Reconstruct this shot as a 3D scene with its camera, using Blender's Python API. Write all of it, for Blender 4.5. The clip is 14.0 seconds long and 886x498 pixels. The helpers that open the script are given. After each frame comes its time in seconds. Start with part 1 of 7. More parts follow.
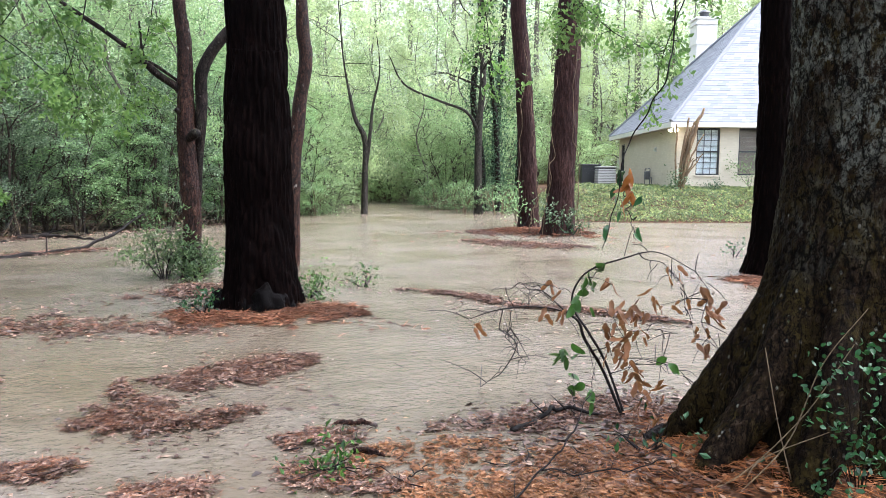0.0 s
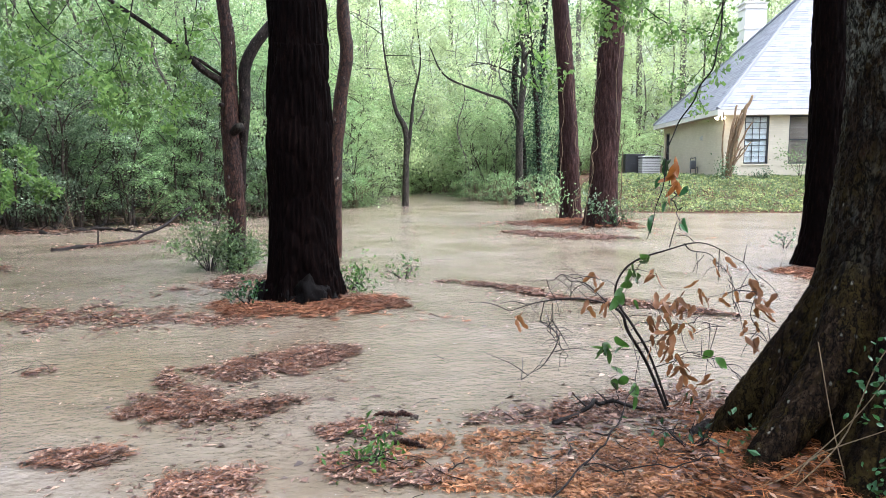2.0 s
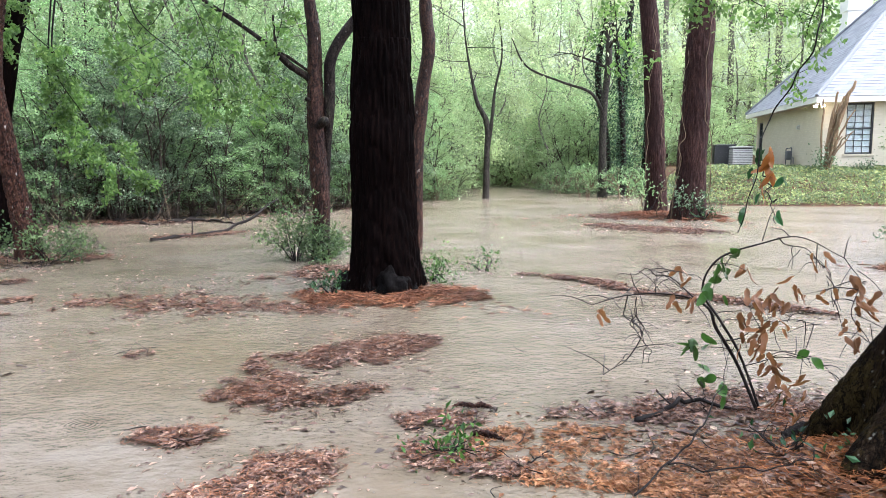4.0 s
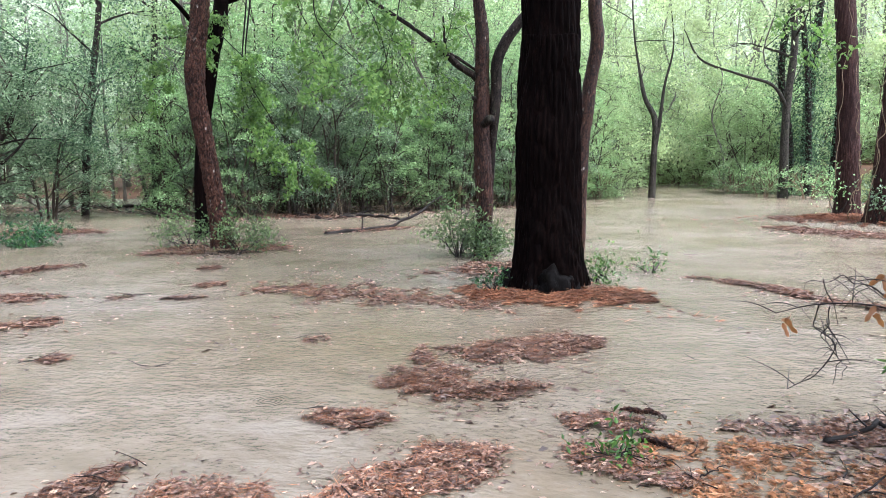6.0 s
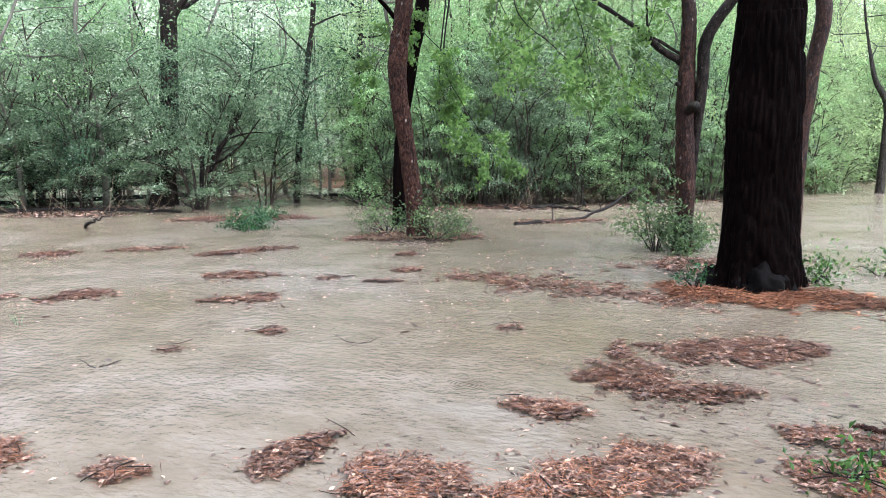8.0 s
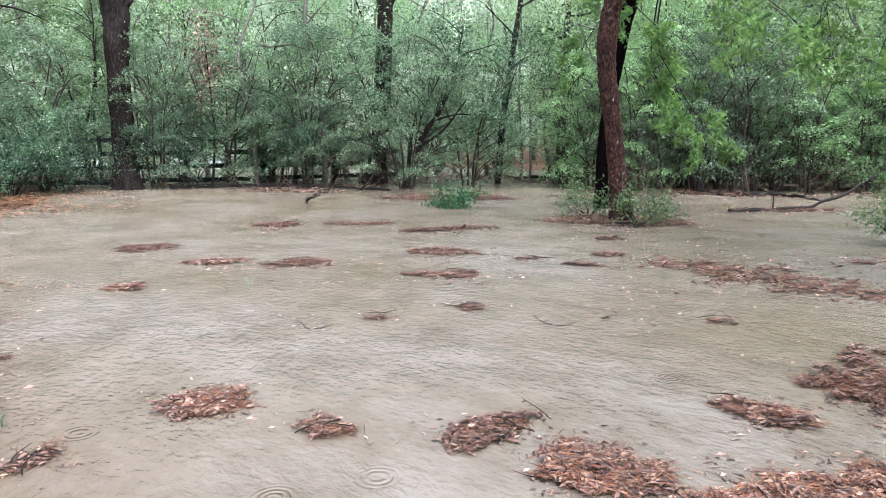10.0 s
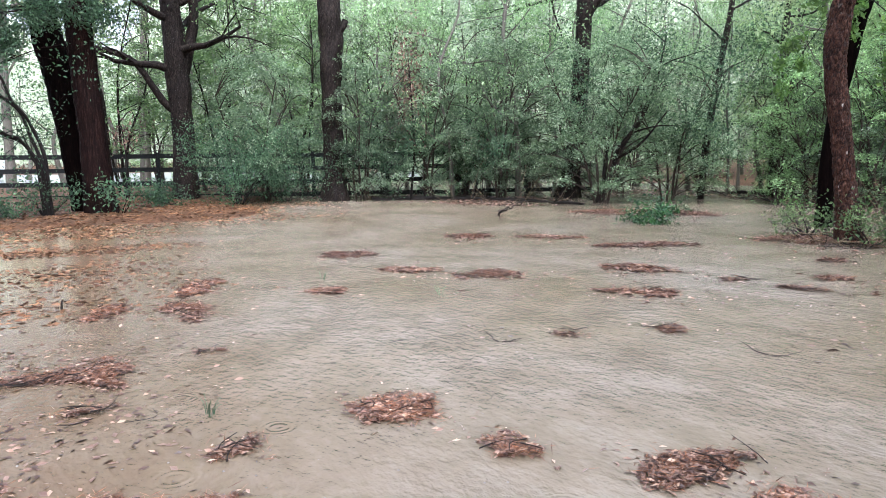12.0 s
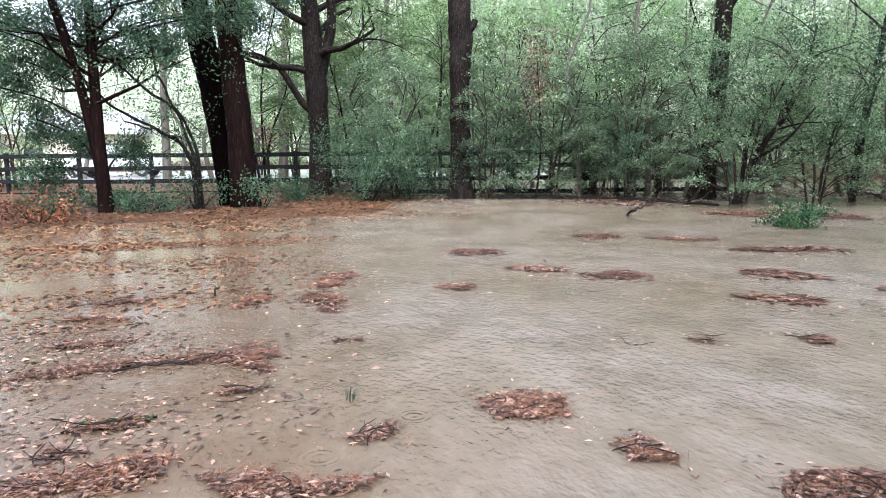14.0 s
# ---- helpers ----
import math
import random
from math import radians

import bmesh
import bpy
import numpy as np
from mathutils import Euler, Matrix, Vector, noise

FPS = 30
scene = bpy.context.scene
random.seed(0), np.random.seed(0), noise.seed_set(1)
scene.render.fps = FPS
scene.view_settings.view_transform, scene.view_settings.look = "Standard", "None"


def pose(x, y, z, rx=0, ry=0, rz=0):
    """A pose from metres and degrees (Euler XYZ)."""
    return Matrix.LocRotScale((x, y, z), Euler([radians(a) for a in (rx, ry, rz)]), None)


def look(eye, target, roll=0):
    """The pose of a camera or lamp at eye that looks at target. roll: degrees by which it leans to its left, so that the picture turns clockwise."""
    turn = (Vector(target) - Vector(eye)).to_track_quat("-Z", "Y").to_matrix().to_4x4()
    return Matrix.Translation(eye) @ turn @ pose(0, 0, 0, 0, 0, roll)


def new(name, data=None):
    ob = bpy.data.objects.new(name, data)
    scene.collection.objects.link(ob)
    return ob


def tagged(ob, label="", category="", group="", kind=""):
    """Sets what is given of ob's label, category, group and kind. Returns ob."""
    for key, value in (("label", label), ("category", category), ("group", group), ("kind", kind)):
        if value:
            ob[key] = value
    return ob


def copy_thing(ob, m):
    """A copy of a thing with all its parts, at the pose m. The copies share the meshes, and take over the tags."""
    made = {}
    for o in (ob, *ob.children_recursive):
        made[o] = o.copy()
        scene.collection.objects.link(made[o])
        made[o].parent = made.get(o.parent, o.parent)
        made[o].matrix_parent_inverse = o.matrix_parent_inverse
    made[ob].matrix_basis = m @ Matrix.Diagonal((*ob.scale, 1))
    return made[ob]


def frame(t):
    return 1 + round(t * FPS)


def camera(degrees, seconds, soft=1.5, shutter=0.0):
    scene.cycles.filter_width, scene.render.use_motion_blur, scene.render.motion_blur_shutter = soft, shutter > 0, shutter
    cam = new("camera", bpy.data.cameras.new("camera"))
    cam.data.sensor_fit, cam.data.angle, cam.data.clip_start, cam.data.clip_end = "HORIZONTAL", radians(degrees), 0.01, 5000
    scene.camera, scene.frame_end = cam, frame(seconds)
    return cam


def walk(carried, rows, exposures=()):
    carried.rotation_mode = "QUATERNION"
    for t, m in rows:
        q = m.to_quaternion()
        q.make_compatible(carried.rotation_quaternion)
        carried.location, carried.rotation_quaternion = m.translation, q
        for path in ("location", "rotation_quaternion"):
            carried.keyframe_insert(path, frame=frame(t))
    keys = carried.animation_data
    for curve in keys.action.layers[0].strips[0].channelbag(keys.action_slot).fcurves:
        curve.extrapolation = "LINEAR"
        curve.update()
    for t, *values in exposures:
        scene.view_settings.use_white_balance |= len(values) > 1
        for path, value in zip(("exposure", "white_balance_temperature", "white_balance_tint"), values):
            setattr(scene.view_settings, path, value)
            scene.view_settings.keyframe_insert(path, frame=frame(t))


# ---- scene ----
cam = camera(64.4, 14.0, soft=0.55)
PATH = [
    (0, (-0.934, -0.824, 1.418), (-0.8, 1.161, 1.219), 0.4),
    (0.5, (-0.926, -0.86, 1.439), (-0.846, 1.128, 1.238), 0.4),
    (1, (-0.925, -0.842, 1.433), (-0.871, 1.147, 1.235), -0.0),
    (1.5, (-0.926, -0.79, 1.409), (-0.904, 1.198, 1.19), -0.2),
    (2, (-0.928, -0.797, 1.415), (-0.911, 1.19, 1.192), -0.1),
    (2.2, (-0.926, -0.809, 1.417), (-0.914, 1.178, 1.192), -0.1),
    (4.3, (-0.934, -0.792, 1.41), (-1.2, 1.175, 1.166), -0.4),
    (4.5, (-0.937, -0.804, 1.41), (-1.242, 1.158, 1.168), -0.4),
    (5, (-0.948, -0.818, 1.411), (-1.357, 1.125, 1.17), -0.3),
    (5.5, (-0.967, -0.821, 1.411), (-1.502, 1.09, 1.17), -0.4),
    (6, (-0.984, -0.811, 1.405), (-1.629, 1.066, 1.16), -0.4),
    (6.5, (-1.008, -0.8, 1.398), (-1.753, 1.038, 1.145), -0.2),
    (7, (-1.038, -0.798, 1.392), (-1.884, 0.996, 1.133), -0.1),
    (7.5, (-1.068, -0.794, 1.38), (-2.028, 0.941, 1.123), 0.0),
    (8, (-1.091, -0.799, 1.372), (-2.201, 0.844, 1.11), -0.5),
    (8.5, (-1.094, -0.802, 1.372), (-2.301, 0.77, 1.099), -0.4),
    (9, (-1.14, -0.78, 1.344), (-2.477, 0.68, 1.057), -0.2),
    (9.2, (-1.135, -0.782, 1.346), (-2.516, 0.635, 1.054), -0.1),
    (11.3, (-1.284, -0.68, 1.303), (-2.98, 0.341, 1.018), -0.3),
    (11.5, (-1.274, -0.696, 1.313), (-3.0, 0.275, 1.036), -0.1),
    (12, (-1.322, -0.677, 1.292), (-3.129, 0.141, 1.032), -0.6),
    (12.5, (-1.321, -0.707, 1.297), (-3.175, -0.002, 1.043), -0.3),
    (13, (-1.316, -0.721, 1.296), (-3.207, -0.122, 1.04), -0.9),
    (13.5, (-1.32, -0.737, 1.289), (-3.229, -0.2, 1.027), -0.2),
    (14, (-1.291, -0.762, 1.302), (-3.212, -0.269, 1.04), -0.5),
]
walk(cam, [(t, look(eye, target, roll)) for t, eye, target, roll in PATH], exposures=[(0.0, 2.45, 5860, 14.5), (1.5, 2.52, 5860, 14.5), (5.0, 2.56, 5830, 13.5), (9.0, 2.54, 5680, 12.5), (14.0, 2.28, 5820, 15)])

# ---------------- world and light: rain-day overcast ----------------
SUN_EL, SUN_ROT = radians(62), radians(98)
world = bpy.data.worlds.new("world")
scene.world = world
world.use_nodes = True
wt = world.node_tree
wt.nodes.clear()
w_out = wt.nodes.new("ShaderNodeOutputWorld")
w_bg = wt.nodes.new("ShaderNodeBackground")
w_sky = wt.nodes.new("ShaderNodeTexSky")
w_sky.sky_type = 'NISHITA'
w_sky.sun_disc = False
w_sky.sun_elevation = SUN_EL
w_sky.sun_rotation = SUN_ROT
w_sky.dust_density = 4.0
w_hsv = wt.nodes.new("ShaderNodeHueSaturation")
w_hsv.inputs["Saturation"].default_value = 0.36
w_bg.inputs["Strength"].default_value = 0.15
wt.links.new(w_sky.outputs[0], w_hsv.inputs["Color"])
wt.links.new(w_hsv.outputs[0], w_bg.inputs["Color"])
wt.links.new(w_bg.outputs[0], w_out.inputs[0])
sun_data = bpy.data.lights.new("sun", 'SUN')
sun_data.energy = 0.8
sun_data.angle = radians(40)
sun_data.color = (1.0, 0.99, 0.97)
sun = new("sun", sun_data)
SUN_WAY = Vector((math.cos(SUN_EL) * math.sin(SUN_ROT), math.cos(SUN_EL) * math.cos(SUN_ROT), math.sin(SUN_EL)))
sun.matrix_world = look(SUN_WAY * 80, (0, 0, 0))


# ---------------- materials ----------------
def mat_new(name):
    m = bpy.data.materials.new(name)
    m.use_nodes = True
    t = m.node_tree
    return m, t, t.nodes["Principled BSDF"], t.nodes["Material Output"]


def nd(t, kind, **kw):
    n = t.nodes.new(kind)
    for k, v in kw.items():
        n.inputs[k].default_value = v
    return n


def ramp(t, fac, stops):
    r = t.nodes.new("ShaderNodeValToRGB")
    el = r.color_ramp.elements
    while len(el) < len(stops):
        el.new(0.5)
    for e, (p, c) in zip(el, stops):
        e.position = p
        e.color = (*c, 1)
    t.links.new(fac, r.inputs[0])
    return r.outputs[0]


def coords(t, scale):
    tc = t.nodes.new("ShaderNodeTexCoord")
    mp = t.nodes.new("ShaderNodeMapping")
    mp.inputs["Scale"].default_value = scale
    t.links.new(tc.outputs["Object"], mp.inputs["Vector"])
    return mp.outputs[0]


def noise_tex(t, vec, scale, detail=5.0, rough=0.6):
    n = nd(t, "ShaderNodeTexNoise", Scale=scale, Detail=detail, Roughness=rough)
    t.links.new(vec, n.inputs["Vector"])
    return n.outputs["Fac"]


def mixc(t, fac, a, b, mode='MIX'):
    m = t.nodes.new("ShaderNodeMix")
    m.data_type = 'RGBA'
    m.blend_type = mode
    for sock, val in ((m.inputs[0], fac), (m.inputs[6], a), (m.inputs[7], b)):
        if isinstance(val, (int, float)):
            sock.default_value = val
        elif isinstance(val, tuple):
            sock.default_value = (*val, 1)
        else:
            t.links.new(val, sock)
    return m.outputs[2]


def bump(t, height, strength, dist, bsdf):
    b = nd(t, "ShaderNodeBump", Strength=strength, Distance=dist)
    t.links.new(height, b.inputs["Height"])
    t.links.new(b.outputs[0], bsdf.inputs["Normal"])


def bark_mat(name, dark, mid, light, stretch=(9, 9, 1.6), rough=0.62, bstr=0.8, moss=None, moss_amount=0.55, bdist=0.02, fleck=None, spec=0.13, lichen=None, cracks=0, fleck_scale=24.0):
    m, t, b, o = mat_new(name)
    v = coords(t, stretch)
    v2 = coords(t, (1, 1, 0.6))
    n1 = noise_tex(t, v, 2.2, 8, 0.65)
    n2 = noise_tex(t, v2, 2.4, 4, 0.6)
    c = ramp(t, n1, [(0.32, dark), (0.52, mid), (0.72, light)])
    c = mixc(t, ramp(t, n2, [(0.4, (0, 0, 0)), (0.65, (0.55, 0.55, 0.55))]), c, dark)
    if moss:
        n3 = noise_tex(t, v2, 5.0, 6, 0.7)
        c = mixc(t, ramp(t, n3, [(moss_amount, (0, 0, 0)), (moss_amount + 0.12, (0.8, 0.8, 0.8))]), c, moss)
    fine = noise_tex(t, v2, 55, 4, 0.7)
    if lichen:
        tcl = t.nodes.new("ShaderNodeTexCoord")
        spl = t.nodes.new("ShaderNodeSeparateXYZ")
        t.links.new(tcl.outputs["Object"], spl.inputs[0])
        # lichen only on the upper trunk; it also paints that part's lit look
        up = t.nodes.new("ShaderNodeMapRange")
        up.inputs["From Min"].default_value = 0.9
        up.inputs["From Max"].default_value = 1.7
        t.links.new(spl.outputs[2], up.inputs["Value"])
        crust = mixc(t, 1.0, ramp(t, noise_tex(t, v2, 16.0, 8, 0.8), [(0.47, (0, 0, 0)), (0.54, (0.9, 0.9, 0.9))]), ramp(t, noise_tex(t, v2, 3.0, 3, 0.6), [(0.42, (0.05, 0.05, 0.05)), (0.6, (1, 1, 1))]), 'MULTIPLY')
        c = mixc(t, mixc(t, 1.0, up.outputs[0], crust, 'MULTIPLY'), c, lichen)
    c = mixc(t, ramp(t, fine, [(0.35, (0.75, 0.75, 0.75)), (0.62, (0, 0, 0))]), c, dark)
    if fleck:
        vo = nd(t, "ShaderNodeTexVoronoi", Scale=fleck_scale)
        t.links.new(v2, vo.inputs["Vector"])
        spot = ramp(t, vo.outputs["Distance"], [(0.10, (1, 1, 1)), (0.2, (0, 0, 0))])
        patch = ramp(t, noise_tex(t, v2, 6, 3, 0.6), [(0.52, (0, 0, 0)), (0.6, (0.8, 0.8, 0.8))])
        c = mixc(t, mixc(t, 1.0, spot, patch, 'MULTIPLY'), c, fleck)
    if cracks:
        ve = nd(t, "ShaderNodeTexVoronoi", Scale=cracks)
        ve.feature = 'DISTANCE_TO_EDGE'
        warp = mixc(t, 0.25, coords(t, (1, 1, 0.4)), noise_tex(t, v2, 12, 4, 0.6))
        t.links.new(warp, ve.inputs["Vector"])
        c = mixc(t, ramp(t, ve.outputs["Distance"], [(0.02, (0.92, 0.92, 0.92)), (0.11, (0, 0, 0))]), c, tuple(x * 0.3 for x in dark))
    t.links.new(c, b.inputs["Base Color"])
    b.inputs["Roughness"].default_value = rough + 0.15
    b.inputs["Specular IOR Level"].default_value = spec
    bump(t, mixc(t, 0.3, n1, fine), bstr, bdist, b)
    return m


def leaf_mat(name, stops, rough=0.4, trans=0.35, tcol=1.6, spec=0.5, clump=1.1, sat=1.0):
    """Leaves: the tint differs from leaf to leaf; light comes through the blades."""
    m, t, b, o = mat_new(name)
    g = t.nodes.new("ShaderNodeNewGeometry")
    oi = t.nodes.new("ShaderNodeObjectInfo")
    c = ramp(t, g.outputs["Random Per Island"], stops)
    hs = nd(t, "ShaderNodeHueSaturation", Saturation=sat)
    mr = t.nodes.new("ShaderNodeMapRange")
    mr.inputs["To Min"].default_value = 0.82
    mr.inputs["To Max"].default_value = 1.2
    t.links.new(oi.outputs["Random"], mr.inputs["Value"])
    # noise puts lighter and darker sprays into the colour, as clumps catch light
    clump_tone = nd(t, "ShaderNodeTexNoise", Scale=clump, Detail=3.0, Roughness=0.6)
    t.links.new(g.outputs["Position"], clump_tone.inputs["Vector"])
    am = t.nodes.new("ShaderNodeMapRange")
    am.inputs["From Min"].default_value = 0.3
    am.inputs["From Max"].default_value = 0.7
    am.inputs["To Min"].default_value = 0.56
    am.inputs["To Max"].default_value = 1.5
    t.links.new(clump_tone.outputs["Fac"], am.inputs["Value"])
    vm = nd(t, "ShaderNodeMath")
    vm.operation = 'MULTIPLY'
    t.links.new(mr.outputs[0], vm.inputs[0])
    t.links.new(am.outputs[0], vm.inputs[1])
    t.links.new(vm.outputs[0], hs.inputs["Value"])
    t.links.new(c, hs.inputs["Color"])
    t.links.new(hs.outputs[0], b.inputs["Base Color"])
    b.inputs["Roughness"].default_value = rough
    b.inputs["Specular IOR Level"].default_value = spec
    if trans > 0:
        tr = t.nodes.new("ShaderNodeBsdfTranslucent")
        tc = mixc(t, 1.0, hs.outputs[0], (tcol * 0.95, tcol * 1.05, tcol * 0.82), 'MULTIPLY')
        t.links.new(tc, tr.inputs["Color"])
        mx = t.nodes.new("ShaderNodeMixShader")
        mx.inputs[0].default_value = trans
        t.links.new(b.outputs[0], mx.inputs[1])
        t.links.new(tr.outputs[0], mx.inputs[2])
        t.links.new(mx.outputs[0], o.inputs[0])
    return m


def paint_mat(name, col, var=0.12, rough=0.6, scale=3.0, bstr=0.15, metal=0.0):
    m, t, b, o = mat_new(name)
    v = coords(t, (1, 1, 1))
    n1 = noise_tex(t, v, scale, 6, 0.65)
    n2 = noise_tex(t, v, scale * 9, 3, 0.5)
    lo = tuple(x * (1 - var) for x in col)
    hi = tuple(min(1, x * (1 + var)) for x in col)
    c = ramp(t, n1, [(0.3, lo), (0.7, hi)])
    c = mixc(t, 0.25, c, ramp(t, n2, [(0.35, lo), (0.65, hi)]))
    t.links.new(c, b.inputs["Base Color"])
    b.inputs["Roughness"].default_value = rough
    b.inputs["Metallic"].default_value = metal
    bump(t, n2, bstr, 0.005, b)
    return m


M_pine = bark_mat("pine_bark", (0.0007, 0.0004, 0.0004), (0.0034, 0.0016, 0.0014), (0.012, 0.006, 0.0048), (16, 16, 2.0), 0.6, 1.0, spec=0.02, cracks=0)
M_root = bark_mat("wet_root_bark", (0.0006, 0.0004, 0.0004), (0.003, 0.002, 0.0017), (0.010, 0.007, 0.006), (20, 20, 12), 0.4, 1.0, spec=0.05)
M_pine_red = bark_mat("pine_bark_red", (0.008, 0.0035, 0.0035), (0.045, 0.020, 0.016), (0.115, 0.064, 0.054), (16, 16, 1.8), 0.55, 1.0, spec=0.1)
M_pine_wet = bark_mat("wet_pine_bark", (0.002, 0.001, 0.001), (0.014, 0.006, 0.005), (0.05, 0.025, 0.02), (16, 16, 1.8), 0.55, 1.0, spec=0.05)
M_brown = bark_mat("brown_bark", (0.012, 0.005, 0.004), (0.058, 0.024, 0.015), (0.15, 0.08, 0.052), (14, 14, 4), 0.4, 1.0, (0.19, 0.165, 0.14), 0.66, bdist=0.03, fleck=(0.34, 0.32, 0.29), spec=0.16, cracks=14, fleck_scale=9.0)
M_redbark = bark_mat("rough_red_bark", (0.012, 0.005, 0.004), (0.075, 0.03, 0.018), (0.17, 0.085, 0.055), (12, 12, 5), 0.45, 1.0, (0.36, 0.33, 0.29), 0.61, bdist=0.035, fleck=(0.42, 0.40, 0.36), spec=0.12, cracks=14, fleck_scale=11.0)
M_drive = bark_mat("drive_tree_bark", (0.018, 0.015, 0.012), (0.058, 0.05, 0.04), (0.12, 0.108, 0.09), (13, 13, 3), 0.5, 0.8, (0.055, 0.065, 0.035), 0.55, spec=0.1, cracks=15)
M_grey = bark_mat("grey_bark", (0.006, 0.004, 0.0035), (0.028, 0.019, 0.015), (0.10, 0.078, 0.062), (13, 13, 3.2), 0.5, 1.0, (0.04, 0.046, 0.026), 0.6, bdist=0.03, fleck=(0.17, 0.165, 0.15), spec=0.1, cracks=15)
# bark of woodland trunks, paled in the colour as mist would pale it
M_hazebark = bark_mat("haze_paled_bark", (0.075, 0.066, 0.056), (0.15, 0.135, 0.115), (0.24, 0.22, 0.19), (14, 14, 3), 0.6, 0.5, (0.13, 0.145, 0.10), 0.5)
M_oak = bark_mat("oak_bark", (0.0025, 0.0015, 0.001), (0.016, 0.0098, 0.0055), (0.055, 0.038, 0.024), (18, 18, 6), 0.6, 1.0, (0.030, 0.021, 0.006), 0.46, fleck=(0.15, 0.145, 0.12), spec=0.04, lichen=(0.13, 0.135, 0.11), cracks=18)
M_stem = bark_mat("shrub_stem_bark", (0.02, 0.014, 0.011), (0.065, 0.048, 0.038), (0.14, 0.11, 0.088), (14, 14, 3), 0.6, 0.6, (0.07, 0.075, 0.05), 0.55)
M_twig = bark_mat("twig_bark", (0.005, 0.004, 0.004), (0.016, 0.012, 0.010), (0.04, 0.032, 0.027), (30, 30, 30), 0.55, 0.4)
M_dead = bark_mat("bare_wood", (0.11, 0.075, 0.045), (0.28, 0.19, 0.11), (0.45, 0.33, 0.20), (14, 14, 2), 0.7, 0.5)
M_drybrush = bark_mat("dry_stems", (0.08, 0.058, 0.036), (0.20, 0.15, 0.095), (0.34, 0.26, 0.17), (20, 20, 20), 0.7, 0.3)

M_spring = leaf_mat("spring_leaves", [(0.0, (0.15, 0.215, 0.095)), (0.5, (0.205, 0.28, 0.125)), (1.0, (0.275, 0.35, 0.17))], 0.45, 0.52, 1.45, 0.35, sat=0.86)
# leaves of far trees: rain haze put into a paler colour
M_pale = leaf_mat("haze_paled_leaves", [(0.0, (0.29, 0.34, 0.17)), (0.5, (0.345, 0.395, 0.215)), (1.0, (0.40, 0.45, 0.27))], 0.55, 0.5, 1.3, 0.3, 0.35, sat=0.9)
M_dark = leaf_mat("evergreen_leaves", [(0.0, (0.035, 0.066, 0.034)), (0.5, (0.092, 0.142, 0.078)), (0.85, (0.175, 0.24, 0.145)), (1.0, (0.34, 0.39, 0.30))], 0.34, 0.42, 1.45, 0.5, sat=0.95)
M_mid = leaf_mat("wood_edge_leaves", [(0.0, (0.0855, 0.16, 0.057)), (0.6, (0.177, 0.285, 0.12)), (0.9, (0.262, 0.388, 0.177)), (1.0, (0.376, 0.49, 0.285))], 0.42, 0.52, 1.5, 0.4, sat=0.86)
# darker copy of the wood leaf, with shade put into its colour
M_shadeleaf = leaf_mat("shaded_wood_leaves", [(0.0, (0.04, 0.075, 0.026)), (0.6, (0.085, 0.14, 0.05)), (1.0, (0.16, 0.23, 0.09))], 0.42, 0.45, 1.45, 0.35, sat=0.9)
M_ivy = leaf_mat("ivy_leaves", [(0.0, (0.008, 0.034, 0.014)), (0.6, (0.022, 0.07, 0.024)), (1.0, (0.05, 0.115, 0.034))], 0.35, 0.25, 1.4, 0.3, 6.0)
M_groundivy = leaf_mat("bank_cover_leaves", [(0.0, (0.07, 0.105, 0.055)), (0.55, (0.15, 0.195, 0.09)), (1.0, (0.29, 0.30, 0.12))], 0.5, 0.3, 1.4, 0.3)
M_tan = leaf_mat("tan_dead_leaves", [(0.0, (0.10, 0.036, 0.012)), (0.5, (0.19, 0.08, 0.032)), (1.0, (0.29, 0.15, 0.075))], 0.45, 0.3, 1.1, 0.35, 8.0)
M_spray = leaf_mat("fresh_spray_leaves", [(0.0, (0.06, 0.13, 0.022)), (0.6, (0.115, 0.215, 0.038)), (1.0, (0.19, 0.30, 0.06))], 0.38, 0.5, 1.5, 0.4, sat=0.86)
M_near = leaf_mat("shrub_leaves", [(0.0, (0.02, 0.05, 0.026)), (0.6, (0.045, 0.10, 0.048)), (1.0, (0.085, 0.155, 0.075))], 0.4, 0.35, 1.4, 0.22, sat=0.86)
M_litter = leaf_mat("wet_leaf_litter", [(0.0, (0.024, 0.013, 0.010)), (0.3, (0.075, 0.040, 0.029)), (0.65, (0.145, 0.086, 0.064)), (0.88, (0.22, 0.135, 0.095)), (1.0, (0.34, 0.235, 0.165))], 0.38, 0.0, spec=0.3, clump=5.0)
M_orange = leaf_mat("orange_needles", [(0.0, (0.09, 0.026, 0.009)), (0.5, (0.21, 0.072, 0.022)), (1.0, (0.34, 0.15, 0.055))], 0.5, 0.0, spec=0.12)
# mist put into the leaf colour of trees deeper in the wood
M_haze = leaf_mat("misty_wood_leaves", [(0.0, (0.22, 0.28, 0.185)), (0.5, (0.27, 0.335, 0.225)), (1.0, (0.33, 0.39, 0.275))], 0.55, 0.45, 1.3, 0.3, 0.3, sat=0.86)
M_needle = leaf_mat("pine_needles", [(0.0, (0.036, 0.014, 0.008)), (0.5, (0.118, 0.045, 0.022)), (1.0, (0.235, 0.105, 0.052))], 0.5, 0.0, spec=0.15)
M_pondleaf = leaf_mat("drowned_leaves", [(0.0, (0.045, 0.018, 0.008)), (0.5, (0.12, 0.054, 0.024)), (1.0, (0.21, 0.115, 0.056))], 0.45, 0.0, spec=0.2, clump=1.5)
